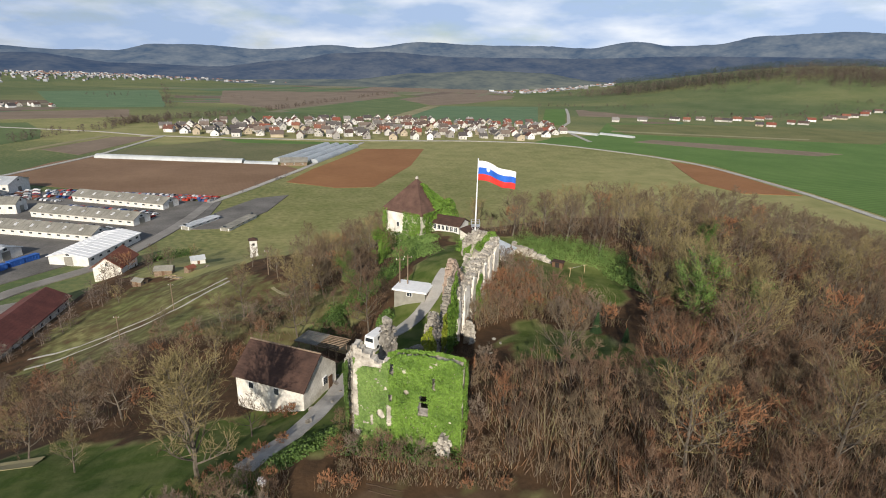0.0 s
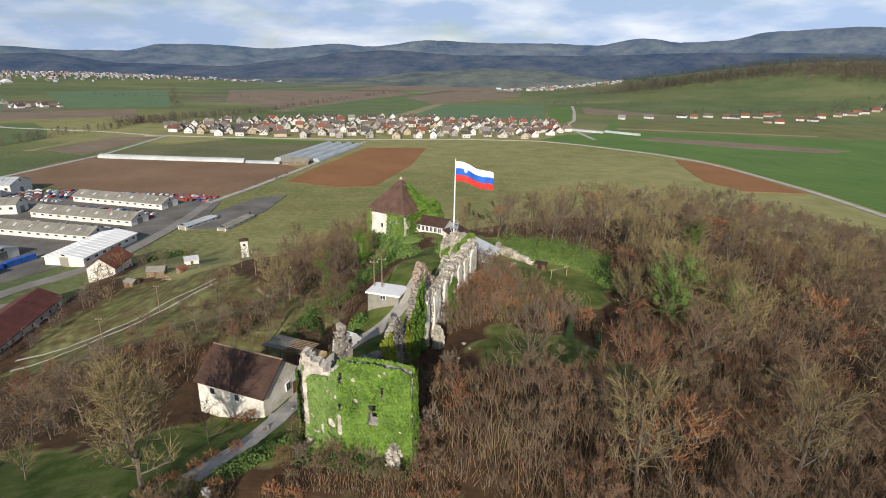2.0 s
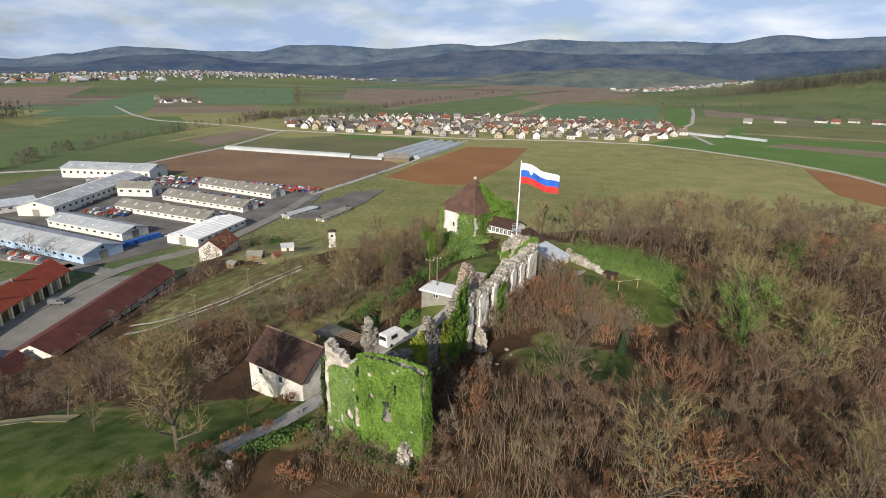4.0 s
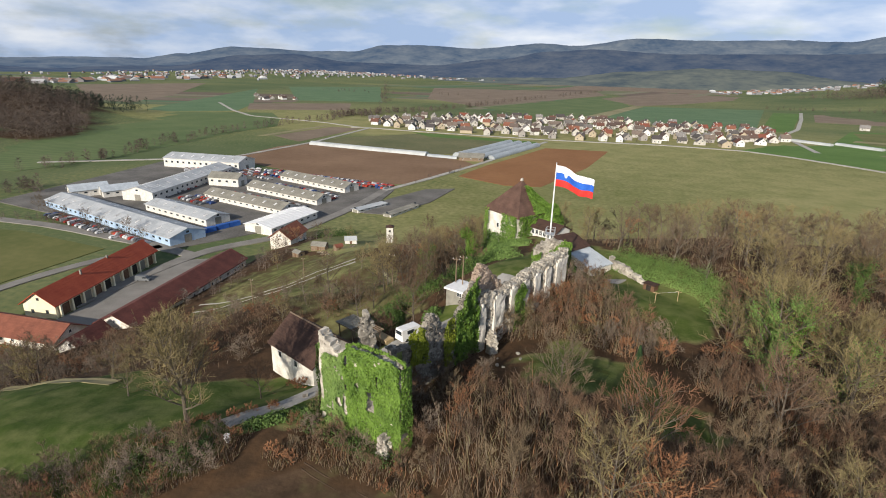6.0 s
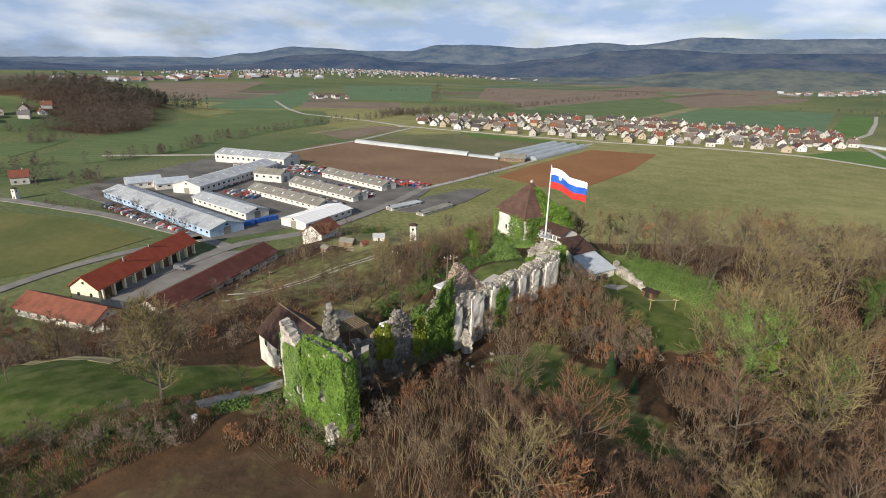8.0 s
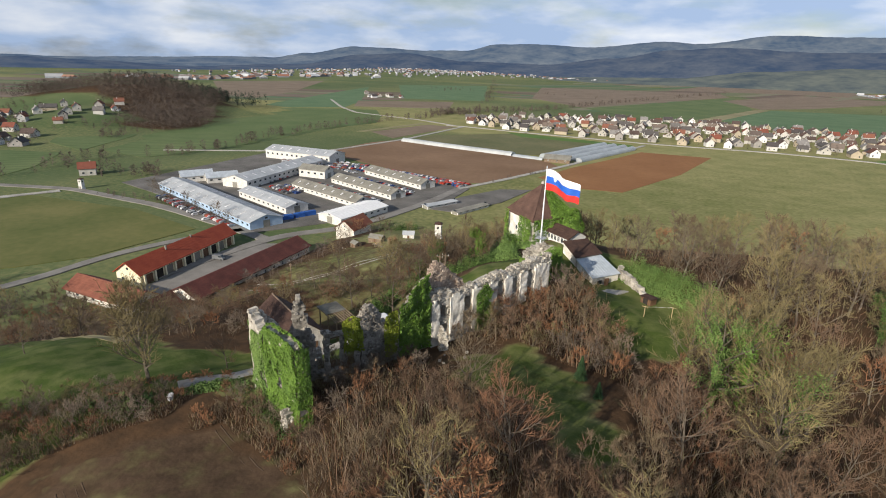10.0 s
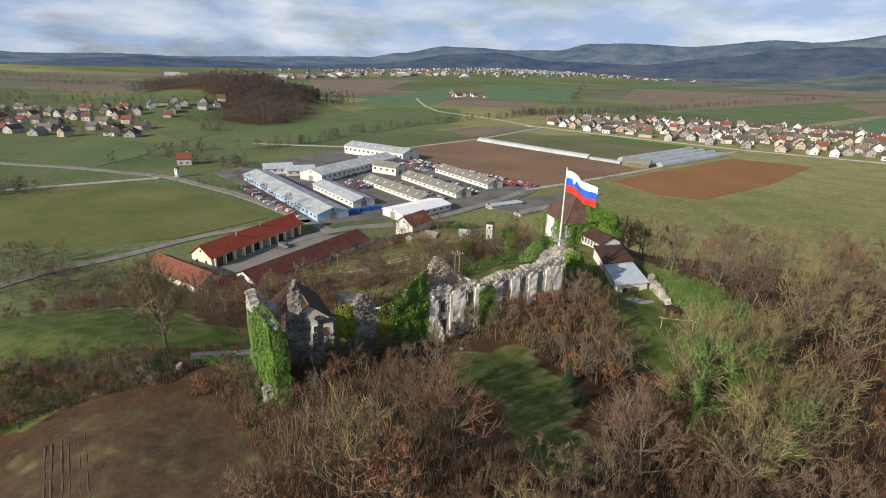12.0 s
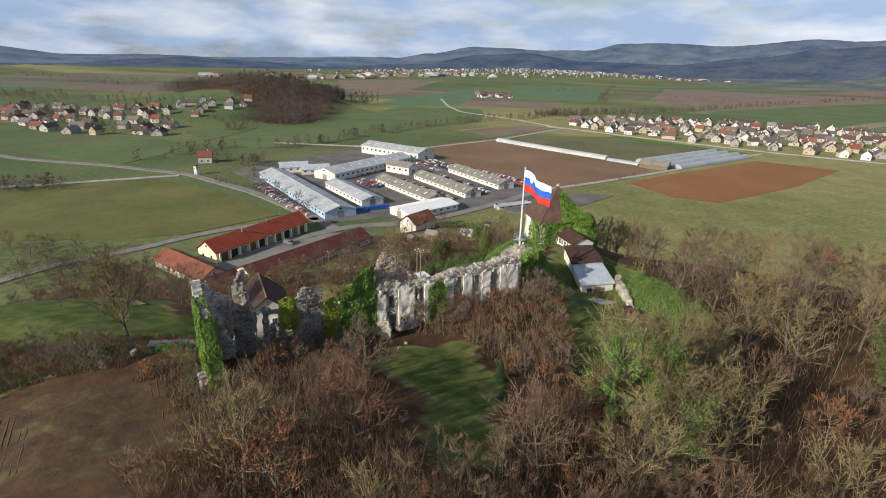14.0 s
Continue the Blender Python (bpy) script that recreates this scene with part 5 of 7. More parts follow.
# the long wall of the main range, with openings and pilasters
main = thing("ruin_wall", "long roofless castle wall with window openings and pilasters", "ruin")
P0, P1 = (4.6, 71.5), (13.9, 95.5)
MAIN_HOLES = [(1.6, 3.2, 41.0, 44.6), (2.0, 3.0, 45.6, 47.8), (6.6, 7.5, 45.6, 48.0), (10.0, 10.9, 45.8, 48.6), (13.4, 14.3, 46.0, 48.9), (16.8, 17.7, 46.0, 49.1), (20.2, 21.2, 46.0, 49.4)]
ragged_wall("masonry", "pale weathered stonework", [P0, P1], 38.5, [49.4, 50.3, 49.6, 49.0, 49.6, 49.2, 49.8, 50.2, 49.7, 50.4, 50.2, 50.9, 50.6, 51.0], 1.4, MAIN_HOLES, STONE, 0.17, main, 0.4)
rubble_coat(main, P0, P1, 41, [49.4, 50.3, 49.6, 49.0, 49.6, 49.2, 49.8, 50.2, 49.7, 50.4, 50.2, 50.9, 50.6, 51.0], 1.5, 2200, 17, 0.36, MAIN_HOLES)
dx, dy = (P1[0] - P0[0]) / 25.74, (P1[1] - P0[1]) / 25.74
for d, half in ((0.7, 0.7), (4.8, 1.3), (8.7, 0.8), (12.1, 0.85), (15.5, 0.8), (19.0, 0.8), (23.4, 1.7)):
    x, y = P0[0] + dx * d + dy * 0.85, P0[1] + dy * d - dx * 0.85
    ragged_wall("pilaster", "cream plaster remnant", [(x - dx * half, y - dy * half), (x + dx * half, y + dy * half)], 39.0, [48.4 + 0.05 * d, 49.0 + 0.04 * d, 48.2 + 0.05 * d], 0.45, (), OLD_PLASTER, 0.16, main, 0.4)
GABLE, GABLE_TOPS = [(3.7, 71.6), (6.4, 78.6)], [50.0, 52.4, 54.2, 53.9, 52.9, 52.0, 51.4, 50.6, 49.6]
ragged_wall("gable", "rubble gable with bare brick core", GABLE, 42.0, GABLE_TOPS, 0.9, (), BRICKY, 0.25, main)
rubble_coat(main, *GABLE, 46, GABLE_TOPS, 0.95, 700, 18, 0.27, (), BRICK_BLOCK)
wall_ivy("ivy", "hanging green ivy", (8.3, 79.0), (9.4, 82.0), 42.0, [48.5, 49.8, 48.0], 0.6, 1700, 0.22, IVY, 8, (), 0.5, main)

# the broken inner wall between the front wall and the main range
inner = thing("ruin_wall", "broken inner castle wall with ragged piers and creepers", "ruin")
INNER_GAPS = ([], [(0.5, 1.4, 43.0, 48.3), (2.1, 3.5, 43.0, 47.9), (4.4, 5.4, 43.0, 47.6)], [], [(1.2, 2.0, 43.0, 47.0), (4.0, 5.0, 43.5, 48.2)])
for k, (pts, tops, n) in enumerate([([(-4.4, 53.4), (-2.7, 55.3)], [48.4, 52.8, 53.9, 52.2, 48.0], 200), ([(-2.7, 55.3), (1.2, 60.0)], [47.9, 48.6, 48.2, 47.8, 48.6], 200),
                                    ([(1.2, 60.0), (2.2, 63.2)], [49.6, 51.4, 51.0, 49.2], 220), ([(2.2, 63.2), (4.5, 71.2)], [48.4, 47.4, 50.6, 52.6], 240)]):
    gaps = INNER_GAPS[k]
    # stone tone here carries part of the court's shade
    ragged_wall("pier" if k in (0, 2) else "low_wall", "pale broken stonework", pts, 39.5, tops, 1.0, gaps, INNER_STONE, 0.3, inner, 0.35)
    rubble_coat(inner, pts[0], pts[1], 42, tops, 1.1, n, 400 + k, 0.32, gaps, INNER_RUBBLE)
wall_ivy("ivy", "yellow-green creeper", (0.0, 58.0), (1.3, 60.2), 45.6, [50.2, 50.8, 49.8], 0.3, 1700, 0.2, IVY_YELLOW, 10, (), 1.1, inner)
wall_ivy("ivy", "yellow-green creeper", (2.3, 63.4), (3.0, 65.6), 43.0, [49.2, 49.6], 0.5, 1500, 0.2, IVY_YELLOW, 11, (), 0.5, inner)
wall_ivy("ivy", "hanging green ivy", (3.1, 65.8), (4.7, 71.2), 42.0, [49.6, 51.4, 53.0, 53.4], 0.4, 6000, 0.22, IVY, 9, (), 0.9, inner)

# the stub behind the flagpole at the end of the long wall
ragged_wall("end_stub", "pale broken stonework", [(8.3, 98.2), (12.8, 101.4)], 40.0, [49.0, 50.6, 50.9, 50.2], 1.2, (), STONE, 0.25, main)
rubble_coat(main, (8.3, 98.2), (12.8, 101.4), 44, [49.0, 50.6, 50.9, 50.2], 1.25, 260, 20, 0.34)
wall_ivy("ivy", "hanging green ivy", (11.2, 99.6), (14.2, 101.4), 41.0, [49.6, 51.0, 50.6], 0.6, 3600, 0.22, IVY, 12, (), 1.2, main)
wall_ivy("ivy", "hanging green ivy", (7.8, 97.4), (9.2, 98.4), 44.0, [48.4, 49.0], 0.6, 900, 0.22, IVY, 13, (), 0.9, main)

# broken stumps of the lower court
for k, (x, y, w, h, t) in enumerate([(-6.2, 59.6, 2.2, 2.6, -40), (7.4, 71.4, 1.2, 3.6, 45), (-3.6, 51.8, 1.8, 4.0, 60), (2.7, 45.8, 1.3, 2.6, -16)]):
    z = height(x, y)
    p, q = math.cos(radians(t)) * w / 2, math.sin(radians(t)) * w / 2
    st = thing("ruin_stump", "broken stump of pale castle masonry", "ruin", group="court stumps")
    tops = [z + h * 0.6, z + h, z + h * 0.8, z + h * 0.45]
    ragged_wall("masonry", "", [(x - p, y - q), (x + p, y + q)], z - 1.0, tops, 1.1, (), STONE, 0.2, st)
    rubble_coat(st, (x - p, y - q), (x + p, y + q), z, tops, 1.15, 110, 300 + k, 0.3)
court = thing("fallen_stones", "scattered fallen castle stones", "stones")
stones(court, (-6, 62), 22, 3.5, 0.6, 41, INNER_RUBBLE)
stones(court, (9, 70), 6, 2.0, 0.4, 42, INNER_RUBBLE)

# rocky crest between path and wall
crest = Shape()
for i in range(46):
    u = i / 45
    x, y = 3.0 + 7.6 * u + rng.gauss(0, 0.7), 74 + 24 * u + rng.gauss(0, 0.7)
    k, z = rng.uniform(0.8, 1.9), height(x, y)
    q = pose(x, y, z + 0.2, rng.uniform(-30, 30), rng.uniform(-30, 30), rng.uniform(0, 360))
    v = [Vector((sx * rng.uniform(0.4, 0.7), sy * rng.uniform(0.4, 0.7), sz * rng.uniform(0.4, 0.8))) * k for sz in (-1, 1) for sx, sy in ((-1, -1), (1, -1), (1, 1), (-1, 1))]
    crest.add([tuple(q @ p) for p in v], [(3, 2, 1, 0), (4, 5, 6, 7), (0, 1, 5, 4), (1, 2, 6, 5), (2, 3, 7, 6), (3, 0, 4, 7)])
single("rock_crest", crest, STONE, "pale limestone rocks along the castle ridge", "rocks", kind="stuff")

# the tower with its tent roof
tower = thing("castle_tower", "square white tower with a brown tiled tent roof", "tower", pose(-1.2, 132.0, 0, 0, 0, -36))
TH, TE, TA = 5.5, 48.1, 54.8
part("wall", Shape().box(-TH, -TH, 30, TH, TH, TE), OLD_PLASTER, tower)
rs = Shape()
e = TH + 0.6
rs.add([(-e, -e, TE - 0.6), (e, -e, TE - 0.6), (e, e, TE - 0.6), (-e, e, TE - 0.6), (0, 0, TA), (-e, -e, TE - 0.8), (e, -e, TE - 0.8), (e, e, TE - 0.8), (-e, e, TE - 0.8)],
       [(0, 1, 4), (1, 2, 4), (2, 3, 4), (3, 0, 4), (8, 7, 6, 5), (5, 6, 1, 0), (6, 7, 2, 1), (7, 8, 3, 2), (8, 5, 0, 3)])
troof = part("roof", rs, TOWER_TILE, tower)
for i in range(14):
    u0, u1 = i / 14, (i + 1.12) / 14
    k0, k1 = e * (1 - u0), e * max(0, 1 - u1)
    z0, z1 = TE - 0.6 + (TA - TE + 0.6) * u0, TE - 0.6 + (TA - TE + 0.6) * min(1, u1)
    for r in range(4):
        m = Matrix.Rotation(radians(90 * r), 4, "Z")
        cs = Shape().add([tuple(m @ Vector(p)) for p in ((-k0, -k0 - 0.05, z0 + 0.07), (k0, -k0 - 0.05, z0 + 0.07), (k1, -k1, z1 + 0.02), (-k1, -k1, z1 + 0.02), (-k0, -k0 - 0.05, z0), (k0, -k0 - 0.05, z0))], [(0, 1, 2, 3), (4, 5, 1, 0)])
        part("tile_course", cs, TOWER_TILE, troof)

for r in range(4):
    m = Matrix.Rotation(radians(90 * r), 4, "Z")
    part("hip_ridge", Shape().tube(m @ Vector((-e, -e, TE - 0.5)), (0, 0, TA + 0.05), 0.11, 0.08, 5), TOWER_TILE, troof)
part("finial", Shape().tube((0, 0, TA), (0, 0, TA + 0.4), 0.45, 0.4, 6).tube((0.1, 0, TA + 0.4), (0.2, 0, TA + 0.65), 0.35, 0.2, 6), STONE, troof)
opening(tower, "window", -1.5, -TH, 43.5, 0.8, 1.2, "-y", GLASS, WHITE_PAINT)
opening(tower, "window", 1.5, -TH, 43.5, 0.8, 1.2, "-y", GLASS, WHITE_PAINT)
tr, spots = random.Random(51), []
for _ in range(17000):
    f = tr.choice((0, 0, 0, 1, 1, 1, 1, 2, 2))
    u, z = tr.uniform(-TH - 0.3, TH + 0.3), 37 + 10.8 * tr.random()
    o = TH + tr.uniform(0.1, 0.7) + (1.6 if f else 0.8) * abs(noise.noise((u * 0.5, z * 0.5, 4.0))) + (48 - z) * 0.06
    if f == 0 and -4.4 < u < 0.6 + 0.8 * noise.noise((z * 0.6, 1.0, 2.0)) and z > 42.3 + 1.2 * noise.noise((u * 0.7, 3.0, 2.0)):
        continue
    p, nn = {0: ((u, -o, z), (0, -1, 0)), 1: ((o, u, z), (1, 0, 0)), 2: ((u, o, z), (0, 1, 0))}[f]
    spots.append((p, nn))
for _ in range(7000):
    u, v = tr.random(), tr.random()
    k = e * (1 - 0.85 * u)
    v = 0.42 + 0.58 * v ** 0.8
    spots.append(((k + 0.2 + 0.9 * abs(noise.noise((u * 5, v * 5, 1.0))), (v * 2 - 1) * k, TE - 0.4 + (TA - TE) * 0.85 * u + 0.3), (0.7, 0, 0.7)))
for _ in range(6000):
    a, b = tr.uniform(0, 6.283), tr.uniform(-0.4, 1.0)
    c = math.sqrt(1 - b * b) * (1 + 0.35 * noise.noise((math.cos(a) * 2, math.sin(a) * 2, b * 3)))
    n3 = (math.cos(a) * c, math.sin(a) * c, b)
    spots.append(((6.6 + 2.0 * n3[0], 4.6 + 3.0 * n3[1], 43.5 + 6.6 * n3[2]), n3))
part("ivy", leaf_mass(spots, 0.25, tr), IVY, tower, "green ivy over walls and roof")

# lodge beside the tower, the sheet-metal shed and the flat-roofed hut
lodge = thing("lodge", "low white lodge with brown tiled roof and glazed front", "house", pose(6.7, 127.2, 41.8, 0, 0, -31))
part("wall", gable_shell(8.6, 5, 3.5, -3.5, 4.7), PLASTER, lodge)
lroof = part("roof", gable_roof(8.6, 5, 3.5, 4.8, 0.4, 0.2), BROWN_TILE, lodge)
tile_courses(lroof, BROWN_TILE, 8.6, 5, 3.5, 4.8, 0.4, 0.21, 0.5)
for i in range(7):
    opening(lodge, "window", -3.45 + i * 1.15, -2.5, 1.9, 0.85, 1.2, "-y", GLASS, WHITE_PAINT)
opening(lodge, "window", 4.3, 0, 1.5, 1.0, 1.2, "+x", GLASS, WHITE_PAINT)

def lean_to(name, label, ul, ur, lr, ll, mat, seams, foot, wall_mat=OLD_PLASTER, roof_label=""):
    """A small building under one sloping roof, given by the roof's corners."""
    t = thing(name, label, "shed")
    q = [Vector(p) for p in (ul, ur, lr, ll)]
    mid = sum(q, Vector()) / 4
    w = [p + (mid - p) * 0.09 for p in q]
    part("wall", Shape().add([(p.x, p.y, foot) for p in w] + [(p.x, p.y, p.z - 0.05) for p in w], [(0, 1, 5, 4), (1, 2, 6, 5), (2, 3, 7, 6), (3, 0, 4, 7), (4, 5, 6, 7)]), wall_mat, t)
    roof = part("roof", Shape().add([tuple(p) for p in q] + [(p.x, p.y, p.z + 0.12) for p in q], [(0, 1, 2, 3), (7, 6, 5, 4), (0, 4, 5, 1), (1, 5, 6, 2), (2, 6, 7, 3), (3, 7, 4, 0)]), mat, t, roof_label)
    for i in range(seams):
        f = (i + 0.5) / seams
        a, e = q[0].lerp(q[1], f), q[3].lerp(q[2], f)
        up = Vector((0, 0, 0.14))
        part("seam", Shape().tube(a + up, e + up, 0.035, 0.035, 4), mat, roof)
    return t


shed = lean_to("shed", "stone shed with sloping grey sheet-metal roof", (13.2, 115.8, 43.4), (16.8, 121.7, 43.4), (22.3, 117.0, 41.9), (18.3, 110.9, 41.9), SHED_METAL, 10, 37.5, OLD_PLASTER, "grey sheet-metal roof")
annex = lean_to("annex", "low annex with sloping brown tiled roof", (8.8, 119.4, 45.6), (12.9, 124.4, 45.6), (17.1, 121.9, 43.7), (13.2, 115.6, 43.7), BROWN_TILE, 12, 37.5)
doorway = Shape().box(-0.5, -0.08, 0, 0.5, 0.08, 1.7, 0, pose(20.4, 113.7, 39.9, 0, 0, 57))
part("door", doorway, DARK_WOOD, shed)
part("window", Shape().box(-0.5, -0.08, 0, 0.5, 0.08, 0.8, 0, pose(19.4, 112.2, 40.6, 0, 0, 57)), GLASS, shed)
ragged_wall("garden_wall", "crumbling pale stone garden wall", [(21.5, 119.0), (25.5, 114.5), (29.0, 110.0)], 37.5, [42.9, 42.2, 42.7, 41.6, 41.8, 41.0], 1.0, (), STONE, 0.3)

hut = thing("hut", "flat-roofed white hut beside the path", "hut", pose(-1.2, 87.0, 42.4, 0, 0, -18))
# grey fibre cement puts the hut wall's shade into its colour
part("wall", Shape().box(-2.8, -2.0, -2.5, 2.8, 2.0, 1.9), FIBRE, hut)
part("roof", Shape().box(-3.1, -2.3, 1.9, 3.1, 2.3, 2.08).box(-3.15, -2.35, 1.8, 3.15, 2.35, 1.92), WHITE_PAINT, hut, "flat white roof slab")
opening(hut, "door", 2.8, -0.3, 0.0, 0.9, 1.9, "+x", DARK_WOOD)
opening(hut, "window", 0, -2.0, 0.9, 1.0, 0.8, "-y", GLASS, WHITE_PAINT)

kiosk = thing("tool_shed", "small dark timber shed on the lawn", "shed", pose(29.6, 107.4, height(29.6, 107.4), 0, 0, -30))
part("wall", Shape().box(-1.1, -0.8, -0.3, 1.1, 0.8, 1.2), DARK_WOOD, kiosk)
part("roof", Shape().box(-1.3, -1.0, 1.2, 1.3, 1.0, 1.3), BROWN_TILE, kiosk)
opening(kiosk, "door", 0, -0.8, 0, 0.9, 1.1, "-y", DARK)

caravan = thing("van", "white camper van with side windows parked by the ruin", "van", pose(-6.4, 74.6, height(-6.4, 74.6) + 0.1, 0, 0, 62))
vb = [(-2.4, 0.3), (2.4, 0.3), (2.4, 0.95), (1.9, 1.15), (1.35, 1.95), (1.1, 2.1), (-2.3, 2.15), (-2.4, 1.9)]
part("body", Shape().add([(x, sy * (0.8 if z > 1.6 else 0.95), z) for sy in (-1, 1) for x, z in vb], [tuple(range(8)), tuple(range(15, 7, -1))] + [(i, 8 + i, 8 + (i + 1) % 8, (i + 1) % 8) for i in range(8)]), WHITE_PAINT, caravan)
opening(caravan, "window", -0.8, -0.86, 1.3, 1.2, 0.55, "-y", GLASS)
opening(caravan, "window", -2.36, 0, 1.3, 1.3, 0.6, "-x", GLASS)
part("windscreen", Shape().box(-0.02, -0.72, -0.42, 0.02, 0.72, 0.42, 0, pose(1.66, 0, 1.56, 0, -34, 0)), GLASS, caravan)
for sx in (-1.5, 1.5):
    for sy in (-1, 1):
        part("wheel", Shape().tube((sx, sy * 0.75, 0.3), (sx, sy * 0.98, 0.3), 0.3, 0.3, 10), TYRE, caravan)

# flagpole with its basket and flag
pole = thing("flagpole", "tall white flagpole with a galvanised basket", "flagpole", pose(10.6, 100.4, 0.6))
part("mast", Shape().tube((0, 0, 46), (0, 0, 56), 0.16, 0.13, 10).tube((0, 0, 56), (0, 0, 64.2), 0.13, 0.08, 10), WHITE_PAINT, pole)
part("ball", Shape().tube((0, 0, 64.2), (0, 0, 64.4), 0.14, 0.1, 8), GALV, pole)
basket = part("basket", Shape().box(-0.8, -0.8, 51.2, 0.8, 0.8, 51.28), GALV, pole)
for z in (51.75, 52.3):
    for sx, sy, ex, ey in ((-1, -1, 1, -1), (1, -1, 1, 1), (1, 1, -1, 1), (-1, 1, -1, -1)):
        part("rail", Shape().tube((sx * 0.8, sy * 0.8, z), (ex * 0.8, ey * 0.8, z), 0.035, 0.035, 5), GALV, basket)
for sx in (-1, 0, 1):
    for sy in (-1, 0, 1):
        if sx or sy:
            part("post", Shape().tube((sx * 0.8, sy * 0.8, 51.2), (sx * 0.8, sy * 0.8, 52.3), 0.035, 0.035, 5), GALV, basket)
for sx, sy in ((-1, -1), (1, -1), (1, 1), (-1, 1)):
    part("strut", Shape().tube((sx * 0.8, sy * 0.8, 51.2), (sx * 0.15, sy * 0.15, 50.0), 0.04, 0.04, 5), GALV, basket)


FLAG_PALE = material("pale_blue_cloth", (0.42, 0.52, 0.72), (0.52, 0.60, 0.76), 0.6, 0.8)


def flag():
    """A waving cloth in three bands, flying from the mast."""
    f = thing("flag", "large white, blue and red striped flag flying in the wind", "flag", pose(10.6, 100.4, 64.5))
    fly, hoist, nu, nv = 7.6, 3.7, 40, 6
    direction = Vector((0.93, -0.36, 0))
    side = Vector((0.36, 0.93, 0))
    for b, mat in enumerate((FLAG_WHITE, FLAG_BLUE, FLAG_RED)):
        s = Shape()
        for layer in (0, 1):
            v = []
            for j in range(nv + 1):
                for i in range(nu + 1):
                    u, w = i / nu, (b + j / nv) / 3
                    sway = 0.5 * u * math.sin(u * 9.0 - w * 1.5) + 0.18 * u * math.sin(u * 21 + w * 3)
                    p = direction * (0.12 + fly * (u - 0.06 * u * u)) + side * (sway + 0.02 * layer)
                    v.append((p.x, p.y, -hoist * w * (1 - 0.12 * u) - 1.8 * u ** 1.25 + 0.16 * math.sin(u * 8)))
            q = [(j * (nu + 1) + i, j * (nu + 1) + i + 1, (j + 1) * (nu + 1) + i + 1, (j + 1) * (nu + 1) + i) for j in range(nv) for i in range(nu)]
            s.add(v, q if layer else [tuple(reversed(x)) for x in q])
        part("band", s, mat, f, smooth=True)
    # plain shield shape near the hoist
    s = Shape()
    for y in (-0.05, 0.07):
        v = []
        for a, z in ((0.0, 0.42), (0.34, 0.42), (0.36, 0.0), (0.18, -0.38), (0.0, -0.46), (-0.18, -0.38), (-0.36, 0.0), (-0.34, 0.42)):
            u = (2.0 + a) / fly
            sway = 0.5 * u * math.sin(u * 9.0 - 0.33 * 1.5) + 0.18 * u * math.sin(u * 21 + 1)
            p = direction * (2.0 + a) + side * (sway + y)
            v.append((p.x, p.y, -1.25 + z - 1.8 * u ** 1.25))
        s.add(v, [tuple(range(8)) if y > 0 else tuple(range(7, -1, -1))])
    part("emblem", s, FLAG_PALE, f, "plain pale shield")


flag()


